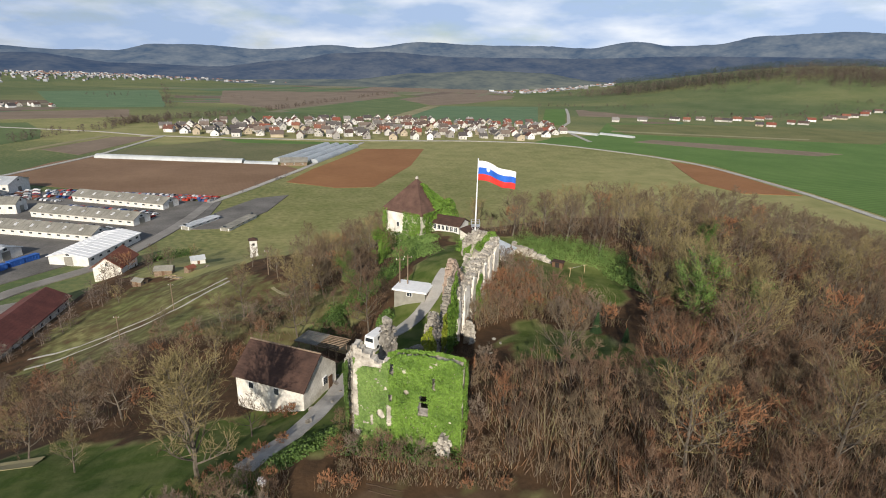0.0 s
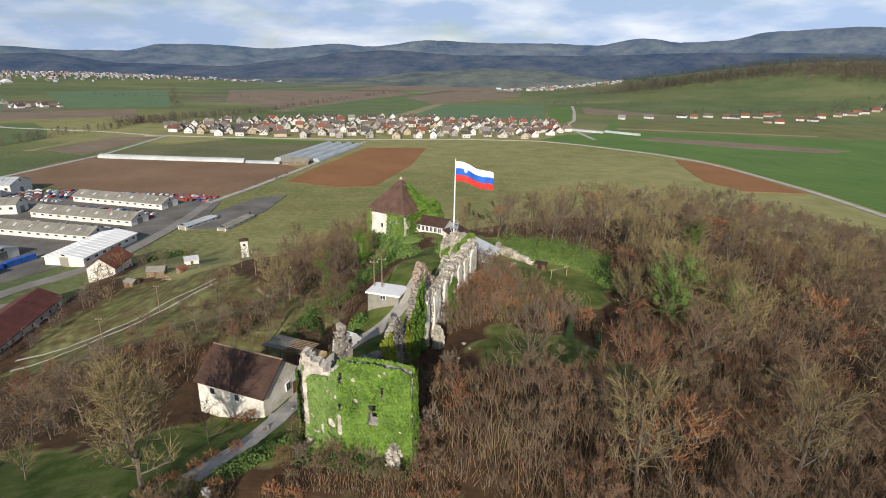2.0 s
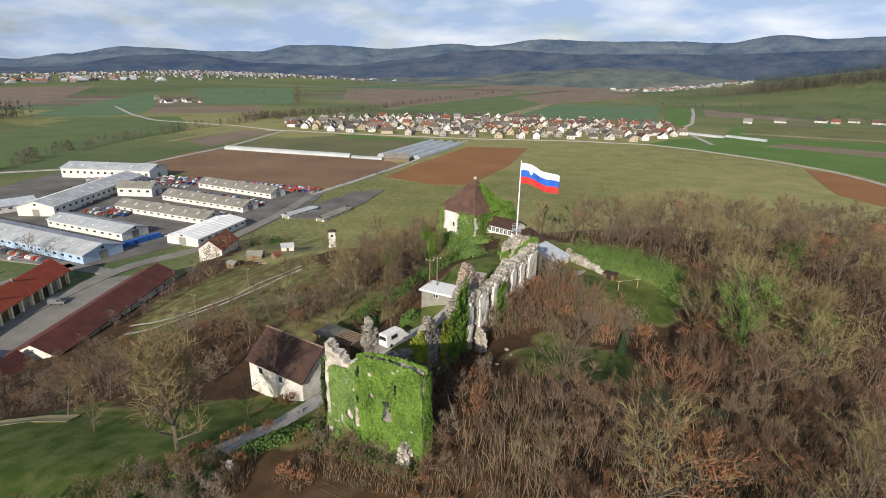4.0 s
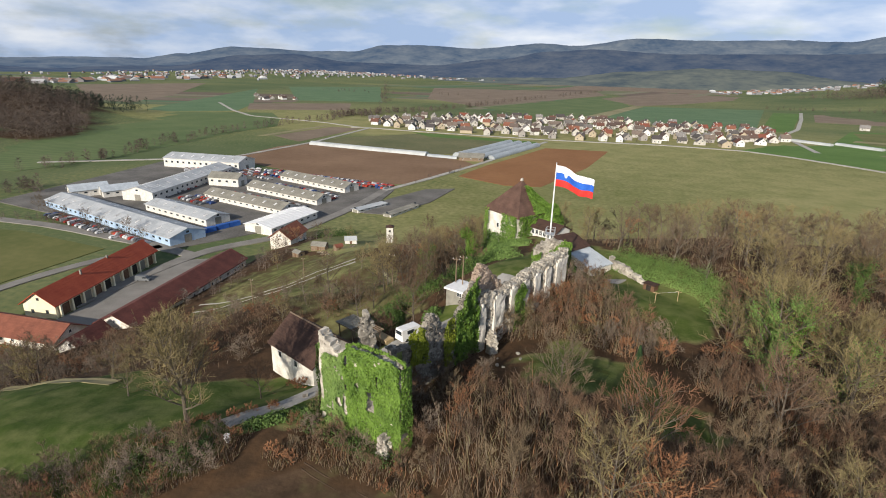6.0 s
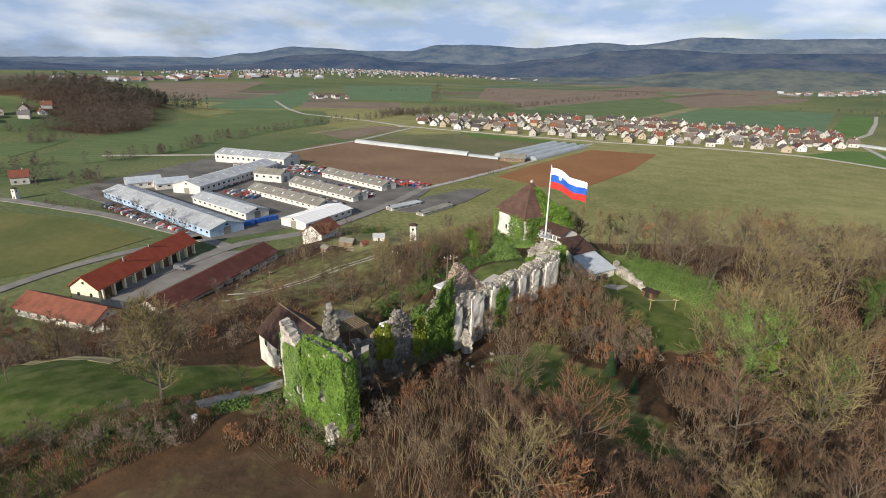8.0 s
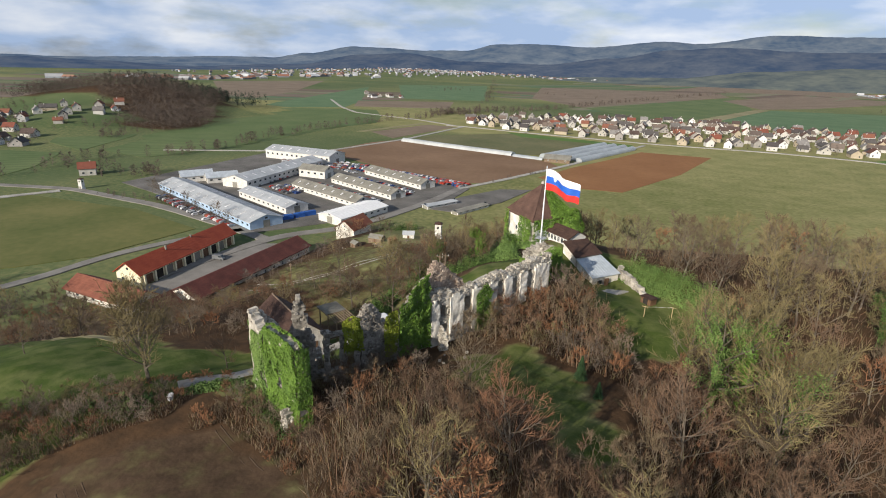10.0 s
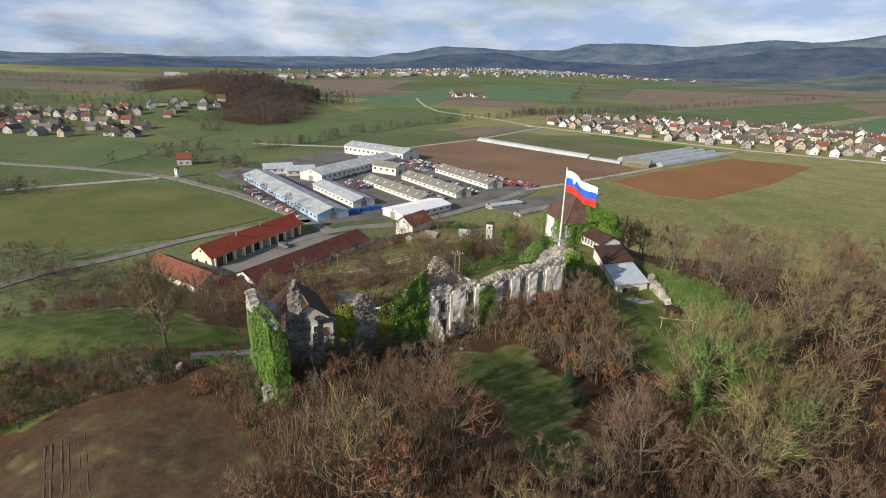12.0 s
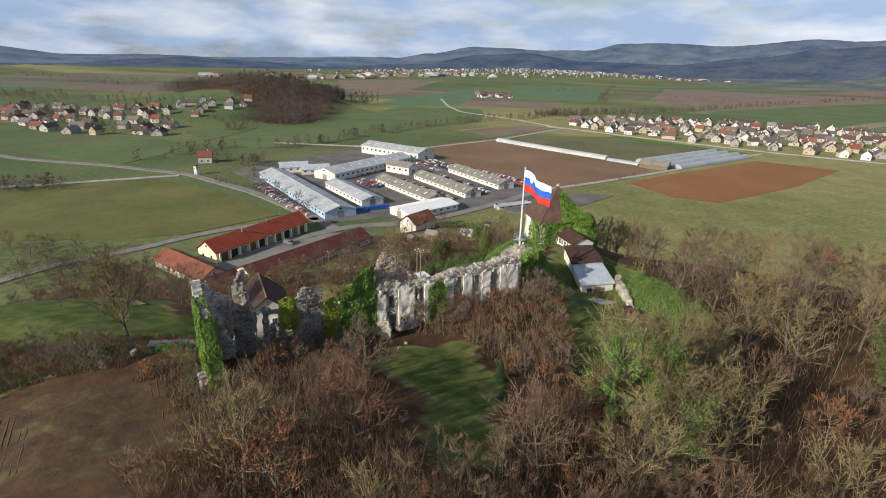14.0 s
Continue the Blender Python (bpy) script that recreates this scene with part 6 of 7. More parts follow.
# ---- trees and bushes ----
def bare_tree(seed, H, spread, limbs=12, forks=7, twigs=6, twig_len=0.7, twig_w=0.022, stems=1, bare=0.25, up=0.6, droop=0.0):
    """Trunk-and-limb shape and crown-of-twigs shape of a leafless tree.
    spread: crown width over height; bare: share of the trunk without limbs; up: how steeply the limbs rise."""
    r = random.Random(seed)
    wood, crown = Shape(), Shape()

    def sliver(a, d, length, w):
        side = d.cross(Vector((r.gauss(0, 1), r.gauss(0, 1), r.gauss(0, 1)))).normalized() * w
        crown.add([tuple(a - side), tuple(a + side), tuple(a + d * length)], [(0, 1, 2)])

    def twig_fan(a, d, length):
        for _ in range(4):
            v = (d + Vector((r.gauss(0, 0.5), r.gauss(0, 0.5), r.gauss(0.15 - droop, 0.4)))).normalized()
            o = a + d * length * r.uniform(0.25, 1.0)
            k = length * r.uniform(0.45, 0.9) + 0.25
            sliver(o, v, k, twig_w * 1.25)
            for _ in range(twigs):
                q = (v + Vector((r.gauss(0, 0.55), r.gauss(0, 0.55), r.gauss(0.15 - droop, 0.45)))).normalized()
                sliver(o + v * k * r.uniform(0.15, 1.0), q, twig_len * r.uniform(0.5, 1.3), twig_w * r.uniform(0.6, 1.15))

    for st in range(stems):
        turn = 6.283 * (st + r.uniform(-0.25, 0.25)) / stems
        lean = 0.04 if stems == 1 else r.uniform(0.18, 0.5)
        p, d = Vector((0, 0, -0.4)), Vector((math.cos(turn) * lean, math.sin(turn) * lean, 1)).normalized()
        tall = H * (0.86 if stems == 1 else r.uniform(0.62, 0.9))
        rad = H * (0.019 if stems == 1 else 0.008)
        line = [p]
        for i in range(5):
            d = (d + Vector((r.gauss(0, 0.07), r.gauss(0, 0.07), 0.05))).normalized()
            e = p + d * tall / 5
            wood.tube(p, e, rad * (1 - 0.17 * i), rad * (0.83 - 0.17 * i), 5 if stems == 1 else 3, caps=False)
            p = e
            line.append(p)
        n = max(3, limbs // stems)
        for k in range(n):
            t = bare + (0.98 - bare) * (k + r.random()) / n
            i = min(4, int(t * 5))
            a = line[i].lerp(line[i + 1], t * 5 - i)
            az = turn + 2.4 * k + r.gauss(0, 0.3)
            s = (t - bare) / (1 - bare)
            reach = H * spread * 0.5 * (0.62 + 0.75 * math.sin(math.pi * min(1.0, 0.25 + 0.75 * s))) * r.uniform(0.7, 1.15) / (1.0 if stems == 1 else 1.35)
            ld = Vector((math.cos(az), math.sin(az), up * (0.5 + 1.5 * s) + r.gauss(0, 0.12))).normalized()
            lr, q, seg = rad * (1 - 0.75 * t) * 0.55, a, []
            for j in range(3):
                ld = (ld + Vector((r.gauss(0, 0.12), r.gauss(0, 0.12), 0.16 - droop * 0.5))).normalized()
                e = q + ld * reach / 3
                wood.tube(q, e, lr * (1 - 0.28 * j), lr * (0.72 - 0.28 * j) + 0.008, 3, caps=False)
                seg.append((q, e, ld.copy()))
                q = e
            for f in range(forks):
                u = 0.2 + 0.8 * (f + r.random()) / forks
                b0, b1, bd = seg[min(2, int(u * 3))]
                o = b0.lerp(b1, u * 3 - min(2, int(u * 3)))
                v = (bd + Vector((r.gauss(0, 0.6), r.gauss(0, 0.6), r.gauss(0.2 - droop, 0.45)))).normalized()
                ln = reach * r.uniform(0.28, 0.5) * (1.2 - 0.4 * u)
                wood.tube(o, o + v * ln, lr * 0.4 + 0.006, 0.01, 3, caps=False)
                twig_fan(o, v, ln)
    return wood, crown


def tree_kind(name, label, seed, twig_mat, category="tree", group="woodland trees", **kw):
    wood, crown = bare_tree(seed, **kw)
    t = thing(name, label, category, group=group)
    part("trunk" if category == "tree" else "stem_frame", wood, BARK, t)
    part("crown", crown, twig_mat, t)
    return t


class Planter:
    """Puts copies of tree kinds at places, the first being the kind itself; the trees of the far slopes grow into one woodland."""

    def __init__(self, kinds):
        self.kinds, self.used, self.far = kinds, set(), []

    def put(self, k, x, y, size, turn, sink=0.1):
        ob = self.kinds[k]
        m = pose(x, y, height(x, y) - sink, 0, 0, turn)
        if ob["category"] == "tree" and k in self.used and (y > 114 or x < -150):
            self.far.append((k, m @ Matrix.Scale(size, 4)))
            return None
        if k in self.used:
            ob = copy_thing(ob, m)
        else:
            self.used.add(k)
            ob.matrix_world = m
        ob.scale = (size, size, size)
        return ob

    def woodland(self, label):
        """All the far trees as one mesh."""
        verts, faces, slots, mats, base = [], [], [], [], 0
        for k, m in self.far:
            turn = np.array(m.to_3x3())
            for piece in self.kinds[k].children:
                me = piece.data
                co = np.empty(len(me.vertices) * 3)
                me.vertices.foreach_get("co", co)
                verts.append(co.reshape(-1, 3) @ turn.T + np.array(m.translation))
                if me.materials[0] not in mats:
                    mats.append(me.materials[0])
                faces += [[base + i for i in p.vertices] for p in me.polygons]
                slots += [mats.index(me.materials[0])] * len(me.polygons)
                base += len(me.vertices)
        me = bpy.data.meshes.new("woodland")
        me.from_pydata(np.concatenate(verts).tolist(), [], faces)
        for mat in mats:
            me.materials.append(mat)
        me.polygons.foreach_set("material_index", slots)
        me.update()
        return tagged(new("woodland", me), label, "woodland", kind="stuff")


wood_kinds = [
    tree_kind("tree", "leafless grey-brown tree in the dense wood", 101, TWIG, H=10, spread=0.72, limbs=12, forks=6, twigs=6),
    tree_kind("tree", "leafless dark brown tree in the dense wood", 102, TWIG_BROWN, H=12, spread=0.58, limbs=13, forks=6, twigs=6),
    tree_kind("tree", "olive lichen-tinted leafless tree in the wood", 104, TWIG_LICHEN, H=12, spread=0.66, limbs=13, forks=6, twigs=6, twig_w=0.026),
    tree_kind("tree", "tree with withered rust-brown leaves still on", 105, TWIG_RUST, H=8, spread=0.75, limbs=11, forks=6, twigs=7, twig_len=0.32, twig_w=0.05),
    tree_kind("tree", "leafless many-stemmed sapling clump in the thicket", 106, TWIG, H=7.5, spread=0.6, limbs=12, forks=5, twigs=6, twig_len=0.65, stems=4, up=1.0),
    tree_kind("tree", "leafless dark many-stemmed sapling clump", 107, TWIG_BROWN, H=6.5, spread=0.7, limbs=12, forks=5, twigs=6, twig_len=0.6, stems=4, up=0.9),
    tree_kind("tree", "slim leafless brown tree at the far edge of the wood", 108, TWIG, H=9, spread=0.62, limbs=9, forks=4, twigs=4, twig_len=0.9, twig_w=0.04),
]
bush_kinds = [
    tree_kind("bush", "leafless brown bush of the thicket", 111, TWIG, "bush", "thicket bushes", H=4.5, spread=0.9, limbs=9, forks=4, twigs=6, twig_len=0.5, stems=3, bare=0.1),
    tree_kind("bush", "leafless pale grey bush of the thicket", 112, TWIG_GREY, "bush", "thicket bushes", H=3.8, spread=1.0, limbs=9, forks=4, twigs=6, twig_len=0.5, stems=3, bare=0.1),
    tree_kind("bush", "low bush with withered rust-brown leaves", 113, TWIG_RUST, "bush", "thicket bushes", H=2.6, spread=1.1, limbs=8, forks=3, twigs=7, twig_len=0.22, twig_w=0.045, stems=3, bare=0.1),
    tree_kind("bush", "leafless olive bush tinted with lichen", 114, TWIG_LICHEN, "bush", "thicket bushes", H=4.2, spread=0.9, limbs=9, forks=4, twigs=6, twig_len=0.5, stems=3, bare=0.1),
]
trees, bushes = Planter(wood_kinds), Planter(bush_kinds)
EAST_WOOD = [(40, 62), (44, 84), (44, 96), (38, 112), (24, 126), (12, 140), (12, 152), (60, 156), (110, 152), (140, 120), (140, 80), (110, 40), (80, 24), (62, 40)]
FRONT_WOOD = [(7, 50), (10, 58), (15, 62), (24, 55), (34, 52), (38, 62), (34, 72), (42, 84), (60, 60), (70, 36), (50, 26), (30, 26), (16, 34), (8, 44)]
NORTH_WOOD = [(-10, 140), (-22, 124), (-16, 110), (-32, 106), (-50, 112), (-52, 126), (-40, 150), (-24, 168), (0, 175), (10, 160)]
COURT = [(7, 74), (16, 98), (21, 100), (26, 92), (32, 84), (33, 76), (24, 77), (15, 80)]
LOWER_COURT = [(-6, 52), (6, 51), (10, 60), (8, 68), (2, 64), (-4, 60)]
WEST_THICKET = [(-58, 60), (-34, 60), (-30, 76), (-26, 84), (-34, 98), (-50, 94), (-72, 100), (-104, 114), (-112, 96), (-100, 62)]
SOUTH_WEST = [(-112, 38), (-80, 50), (-58, 56), (-58, 61), (-100, 62), (-116, 52)]
ROAD_THICKET = [(-112, 60), (-150, 70), (-165, 92), (-112, 94), (-100, 80)]
FRONT_EDGE = [(-10, 42), (-7, 46.5), (3, 46), (9, 44), (9, 36), (3, 39), (-6, 40)]
WEST_BANK = [(-8, 78), (-4, 96), (-1, 110), (-12, 120), (-30, 108), (-34, 96), (-26, 84), (-16, 74)]
HEDGE = [(-46, 14), (-38, 26), (-30, 35), (-23.5, 41.5), (-17, 45.5), (-13, 45), (-12, 40.5), (-17.5, 32), (-21.5, 24.5), (-26, 14)]
FAR_EAST_WOOD = [(24, 150), (36, 190), (80, 232), (150, 262), (225, 255), (245, 200), (215, 120), (150, 110), (110, 150), (60, 150)]
OPEN_SLOPE = [(-116, 116), (-116, 200), (-60, 190), (-40, 165), (-31, 138), (-26, 112), (-34, 104), (-50, 106), (-64, 111), (-85, 113)]
HALL_YARD = [(8, 112), (10, 128), (20, 126), (30, 112), (24, 104), (14, 106)]
tr = random.Random(61)


def clear(x, y):
    return not (inside(x, y, LAWN) or inside(x, y, GLADE) or inside(x, y, TILLED) or inside(x, y, OPEN_SLOPE) or inside(x, y, HALL_YARD))


for x, y in scatter(FRONT_WOOD, 3.3, 120, tr):
    if clear(x, y):
        trees.put(tr.choices(range(6), (1.2, 0.5, 0.5, 0.5, 6, 5) if x > 16 else (0, 0, 0, 0.3, 3, 5))[0], x, y, tr.uniform(0.75, 1.15) * (1.0 if x > 16 else 0.62), tr.uniform(0, 360))
for x, y in scatter(EAST_WOOD, 5.0, 165, tr):
    if clear(x, y):
        far = y > 130
        trees.put(tr.choices(range(6), (3, 3, 2 if far or x > 110 else 7 if y > 95 or x < 50 else 1.2, 0.7, 0.7, 0.7))[0], x, y, tr.uniform(0.7, 0.95) if far else tr.uniform(0.8, 1.12), tr.uniform(0, 360))
for x, y in scatter(FAR_EAST_WOOD, 5.2, 215, tr, 12):
    trees.put(6, x, y, tr.uniform(0.8, 1.2), tr.uniform(0, 360))
for x, y in scatter(WEST_BANK, 5.2, 24, tr):
    trees.put(tr.choices(range(6), (3, 3, 1, 0.8, 3, 3))[0], x, y, tr.uniform(0.55, 0.9), tr.uniform(0, 360))
for x, y in scatter(NORTH_WOOD, 4.0, 88, tr):
    if not clear(x, y):
        continue
    trees.put(tr.choices(range(6), (4, 4, 2, 0.8, 1, 1))[0], x, y, tr.uniform(0.7, 1.0), tr.uniform(0, 360))
for poly, gap, count, odds, lo, hi in ((COURT, 2.3, 48, (5, 2, 2, 1), 0.8, 1.35), (LOWER_COURT, 2.2, 16, (5, 2, 1, 1), 0.6, 1.0), (WEST_THICKET, 4.6, 85, (4, 3, 1, 2), 0.7, 1.3), (FRONT_EDGE, 2.2, 26, (4, 1, 3, 1), 0.4, 0.75), (ROAD_THICKET, 4.5, 40, (4, 3, 1, 1), 1.0, 1.7),
                                       (EAST_WOOD, 7.0, 36, (5, 3, 2, 2), 0.8, 1.3), (HEDGE, 2.1, 92, (5, 4, 1, 1.5), 0.6, 1.05), (SLOPE_GRASS, 9.0, 18, (4, 2, 2, 2), 0.5, 1.1), (SOUTH_WEST, 4.0, 45, (5, 3, 1, 1), 0.8, 1.4)):
    for x, y in scatter(poly, gap, count, tr):
        if (clear(x, y) and (poly is not SLOPE_GRASS or x > -80)) or (poly is SLOPE_GRASS and tr.random() < 0.12):
            bushes.put(tr.choices(range(4), odds)[0], x, y, tr.uniform(lo, hi), tr.uniform(0, 360))
for k, (x, y, s) in enumerate([(-16.4, 59.2, 0.75), (-17.6, 59.4, 0.65), (-19.0, 60.0, 0.5)]):
    bushes.put(2, x, y, s, 80 * k)
for i in range(14):
    bushes.put(2, -24.5 + 9.5 * i / 13 + tr.uniform(-0.5, 0.5), 41 + 11 * i / 13 + tr.uniform(-0.5, 0.5), tr.uniform(0.35, 0.6), tr.uniform(0, 360))
for k, (x, y, s) in enumerate([(-46, 54, 0.75), (-20, 55, 0.5), (-38, 50, 0.45), (-52, 42, 0.5), (-66, 56, 0.8), (-74, 60, 0.75), (-86, 66, 0.8), (-34, 96, 0.8), (-24, 104, 0.8), (-45, 60, 0.8), (-40, 63, 0.7), (-49, 139, 0.6), (-44, 150, 0.7), (-52, 158, 0.6), (-40, 142, 0.65), (-106, 172, 0.6), (-112, 182, 0.7), (-98, 164, 0.5), (-62, 118, 0.55), (-36, 90, 0.6), (-33, 78, 0.55)]):
    trees.put(k % 3, x, y, s, 37 * k)
for k, (x, y, s) in enumerate([(-24, 21, 0.55), (-20, 26, 0.5), (-29, 17, 0.6), (-17.5, 32.5, 0.5), (-33, 24, 0.5), (-26.5, 30, 0.45)]):
    trees.put((5, 1, 5)[k % 3], x, y, s, 47 * k)
for k, (x, y, s) in enumerate([(38.5, 81, 0.9), (41, 85, 1.05), (44, 87, 1.1), (48, 84, 1.1), (52, 90, 1.1), (53, 79, 1.1)]):
    trees.put((2, 0, 2)[k % 3], x, y, s, 71 * k)
for k, (x, y, s) in enumerate([(-212, 56, 0.9), (-203, 60, 1.0), (-197, 66, 0.9), (-195, 75, 0.8), (-184, 62, 0.9), (-172, 70, 0.8), (-167, 52, 0.9), (-158, 76, 0.8), (-150, 60, 0.9), (-222, 50, 1.0), (-160, 90, 0.6)]):
    trees.put((1, 0, 1, 2)[k % 4], x, y, s, 53 * k)
for k in range(7):
    trees.put(k % 2, -276 + 96 * k / 6 + tr.uniform(-3, 3), 199 - 21 * k / 6 + tr.uniform(-2, 2), tr.uniform(0.7, 1.0), 50 * k)

big = tree_kind("tree", "tall spreading leafless lone tree on the meadow", 121, TWIG_LICHEN, H=14.5, spread=0.6, limbs=24, forks=9, twigs=7, twig_len=0.65, twig_w=0.028, bare=0.2, up=1.15, droop=0.04)
big.matrix_world = pose(-22.0, 44.6, height(-22.0, 44.6) - 0.1, 0, 0, 40)

for k, (x, y, s, kind) in enumerate([(-113, 199, 0.9, 3), (-116, 195, 0.75, 0), (-108, 207, 0.7, 1), (-104, 196, 0.6, 0), (-99, 204, 0.6, 1), (-96, 196, 0.55, 0), (-92, 210, 0.6, 2)]):
    trees.put(kind, x, y, s, 91 * k)
trees.woodland("leafless brown wood on the far slopes of the hill")


# ivy-clad trees
def ivy_tree(x, y, H, seed, label, mat=IVY, leaves=6000, spread=0.6):
    r = random.Random(seed)
    wood, crown = bare_tree(seed, H=H, spread=spread, limbs=14, forks=6, twigs=7, twig_w=0.026)
    t = thing("tree", label, "tree", pose(x, y, height(x, y) - 0.1, 0, 0, seed * 31), "woodland trees")
    part("trunk", wood, BARK, t)
    part("crown", crown, TWIG_LICHEN, t)
    near = [Vector(p) for p in wood.v if p[2] < H * 0.86 and math.hypot(p[0], p[1]) < H * spread * 0.36]
    spots = []
    while len(spots) < leaves:
        p = near[r.randrange(len(near))]
        q = Vector((r.gauss(0, 0.38), r.gauss(0, 0.38), r.gauss(-0.15, 0.7)))
        c = p + q
        if noise.noise((c.x * 0.55, c.y * 0.55, c.z * 0.35 + seed)) > 0.04:
            spots.append((c, q))
    for _ in range(leaves // 3):
        a, z = r.uniform(0, 6.283), r.random() * H * 0.6
        o = (0.3 + 0.6 * abs(noise.noise((a, z * 0.5, seed)))) * (1.1 - 0.5 * z / H)
        spots.append(((o * math.cos(a), o * math.sin(a), z), (math.cos(a), math.sin(a), 0.3)))
    part("ivy", leaf_mass(spots, 0.14, r), mat, t, "dense green ivy on trunk and limbs")


ivy_tree(42.4, 74.0, 16.0, 131, "tall tree clad in dense green ivy", IVY_SOFT)
ivy_tree(45.8, 77.0, 15.0, 132, "tall tree clad in dense green ivy", IVY, 4500)
ivy_tree(50.2, 73.4, 13.0, 133, "tree clad in yellow-green ivy", IVY_SOFT, 3500)
ivy_tree(44.0, 82.0, 9.0, 134, "small tree wrapped in dark green ivy", IVY_DARK)
ivy_tree(64.0, 112.0, 11.0, 135, "distant wood tree clad in green ivy", IVY_DARK)
ivy_tree(-16.0, 108.0, 8.0, 136, "slope tree wrapped in dark green ivy", IVY_DARK)
ivy_tree(-9.0, 114.0, 9.0, 137, "tree below the tower wrapped in ivy", IVY)
ivy_tree(-13.0, 97.0, 5.0, 138, "low tree wrapped in dark green ivy", IVY_DARK)


# mounds of ivy and evergreen shrubs
def green_mound(label, pts, radius, tall, n, mat, seed, size=0.34):
    r, spots = random.Random(seed), []
    for _ in range(n):
        t = r.random() * (len(pts) - 1)
        i = int(t)
        cx, cy = pts[i][0] + (pts[i + 1][0] - pts[i][0]) * (t - i), pts[i][1] + (pts[i + 1][1] - pts[i][1]) * (t - i)
        a, q = r.uniform(0, 6.283), math.sqrt(r.random())
        x, y = cx + math.cos(a) * q * radius, cy + math.sin(a) * q * radius
        h = tall * (1 - q * q) * (0.4 + 1.1 * abs(noise.noise((x * 0.35, y * 0.35, seed))) + 0.5 * abs(noise.noise((x * 0.9, y * 0.9, seed))) + 0.15 * r.random())
        spots.append(((x, y, height(x, y) + h * (r.random() ** 0.35)), (math.cos(a) * q, math.sin(a) * q, 0.7)))
    return single("ivy_mound", leaf_mass(spots, size, r), mat, label, "ivy")


green_mound("long mound of green ivy behind the lawn", [(24, 121), (30, 116), (37, 112), (44, 105)], 4.6, 4.2, 26000, IVY_SOFT, 141, 0.15)
green_mound("ivy thicket climbing from lodge to tower", [(-4, 123), (0.0, 121), (2.6, 119.5)], 2.2, 1.5, 4500, IVY_SOFT, 154, 0.22)
green_mound("ivy column beside the wall end", [(14.2, 100.5), (13.2, 104), (11.0, 108)], 1.9, 5.0, 6000, IVY, 155, 0.22)
green_mound("ivy thicket beside the lawn", [(40, 103), (44, 97), (46, 92)], 2.6, 2.6, 3600, IVY_SOFT, 142, 0.24)
green_mound("ivy thicket beneath the tower", [(-8, 122), (-4, 118), (-2, 112), (2, 106)], 3.2, 3.6, 8000, IVY_SOFT, 143, 0.22)
green_mound("ivy mound under the flagpole", [(8.5, 103), (10.6, 100.4), (12.5, 97.5)], 1.8, 4.4, 5000, IVY, 144, 0.22)
green_mound("long green thicket along the castle path", [(-18, 87), (-12, 93.5), (-7.5, 97.5), (-3.5, 103.5), (0, 112)], 2.3, 3.2, 9000, IVY_DARK, 145, 0.22)
green_mound("dark evergreen bushes below the path", [(-16, 92), (-15, 86.5), (-13.5, 83)], 2.3, 3.2, 4000, IVY_DARK, 156, 0.24)
green_mound("dark evergreen bush behind the caravan", [(-6.4, 81.5), (-5.2, 83)], 1.1, 3.2, 900, IVY_DARK, 146)
green_mound("brambles along the path below the farmhouse", [(-15, 46), (-11, 50), (-8, 53)], 1.8, 1.2, 2600, IVY_DARK, 147, 0.2)
green_mound("grassy ivy bank beside the castle wall", [(3.6, 76), (6.6, 86), (9.6, 95)], 1.3, 1.4, 4500, IVY, 148, 0.2)
green_mound("dark clump of shrubs behind the hedge", [(-22, 37), (-17, 41)], 1.6, 2.0, 900, IVY_DARK, 149)
green_mound("yellow-green shrub at the hedge end", [(-33, 27), (-31, 28.5)], 1.6, 2.4, 500, IVY_YELLOW, 150)


def conifer(x, y, H, seed):
    r = random.Random(seed)
    t = thing("conifer", "dark green conifer standing in the glade", "tree", pose(x, y, height(x, y) - 0.1))
    part("trunk", Shape().tube((0, 0, -0.3), (0, 0, H * 0.95), 0.12, 0.02, 6), BARK, t)
    s = Shape()
    for i in range(900):
        z = 0.3 + (H - 0.3) * r.random()
        a, k = r.uniform(0, 6.283), (H - z) * 0.30 * r.uniform(0.5, 1.0) + 0.1
        d = Vector((math.cos(a), math.sin(a), -0.25))
        w = d.cross(Vector((0, 0, 1))).normalized() * 0.12
        p = Vector((0, 0, z)) + d * k * 0.2
        s.add([tuple(p - w), tuple(p + w), tuple(p + d * k)], [(0, 1, 2)])
    part("crown", s, NEEDLES, t)


conifer(27.2, 73.6, 3.6, 151)
conifer(30.5, 70.0, 2.4, 152)


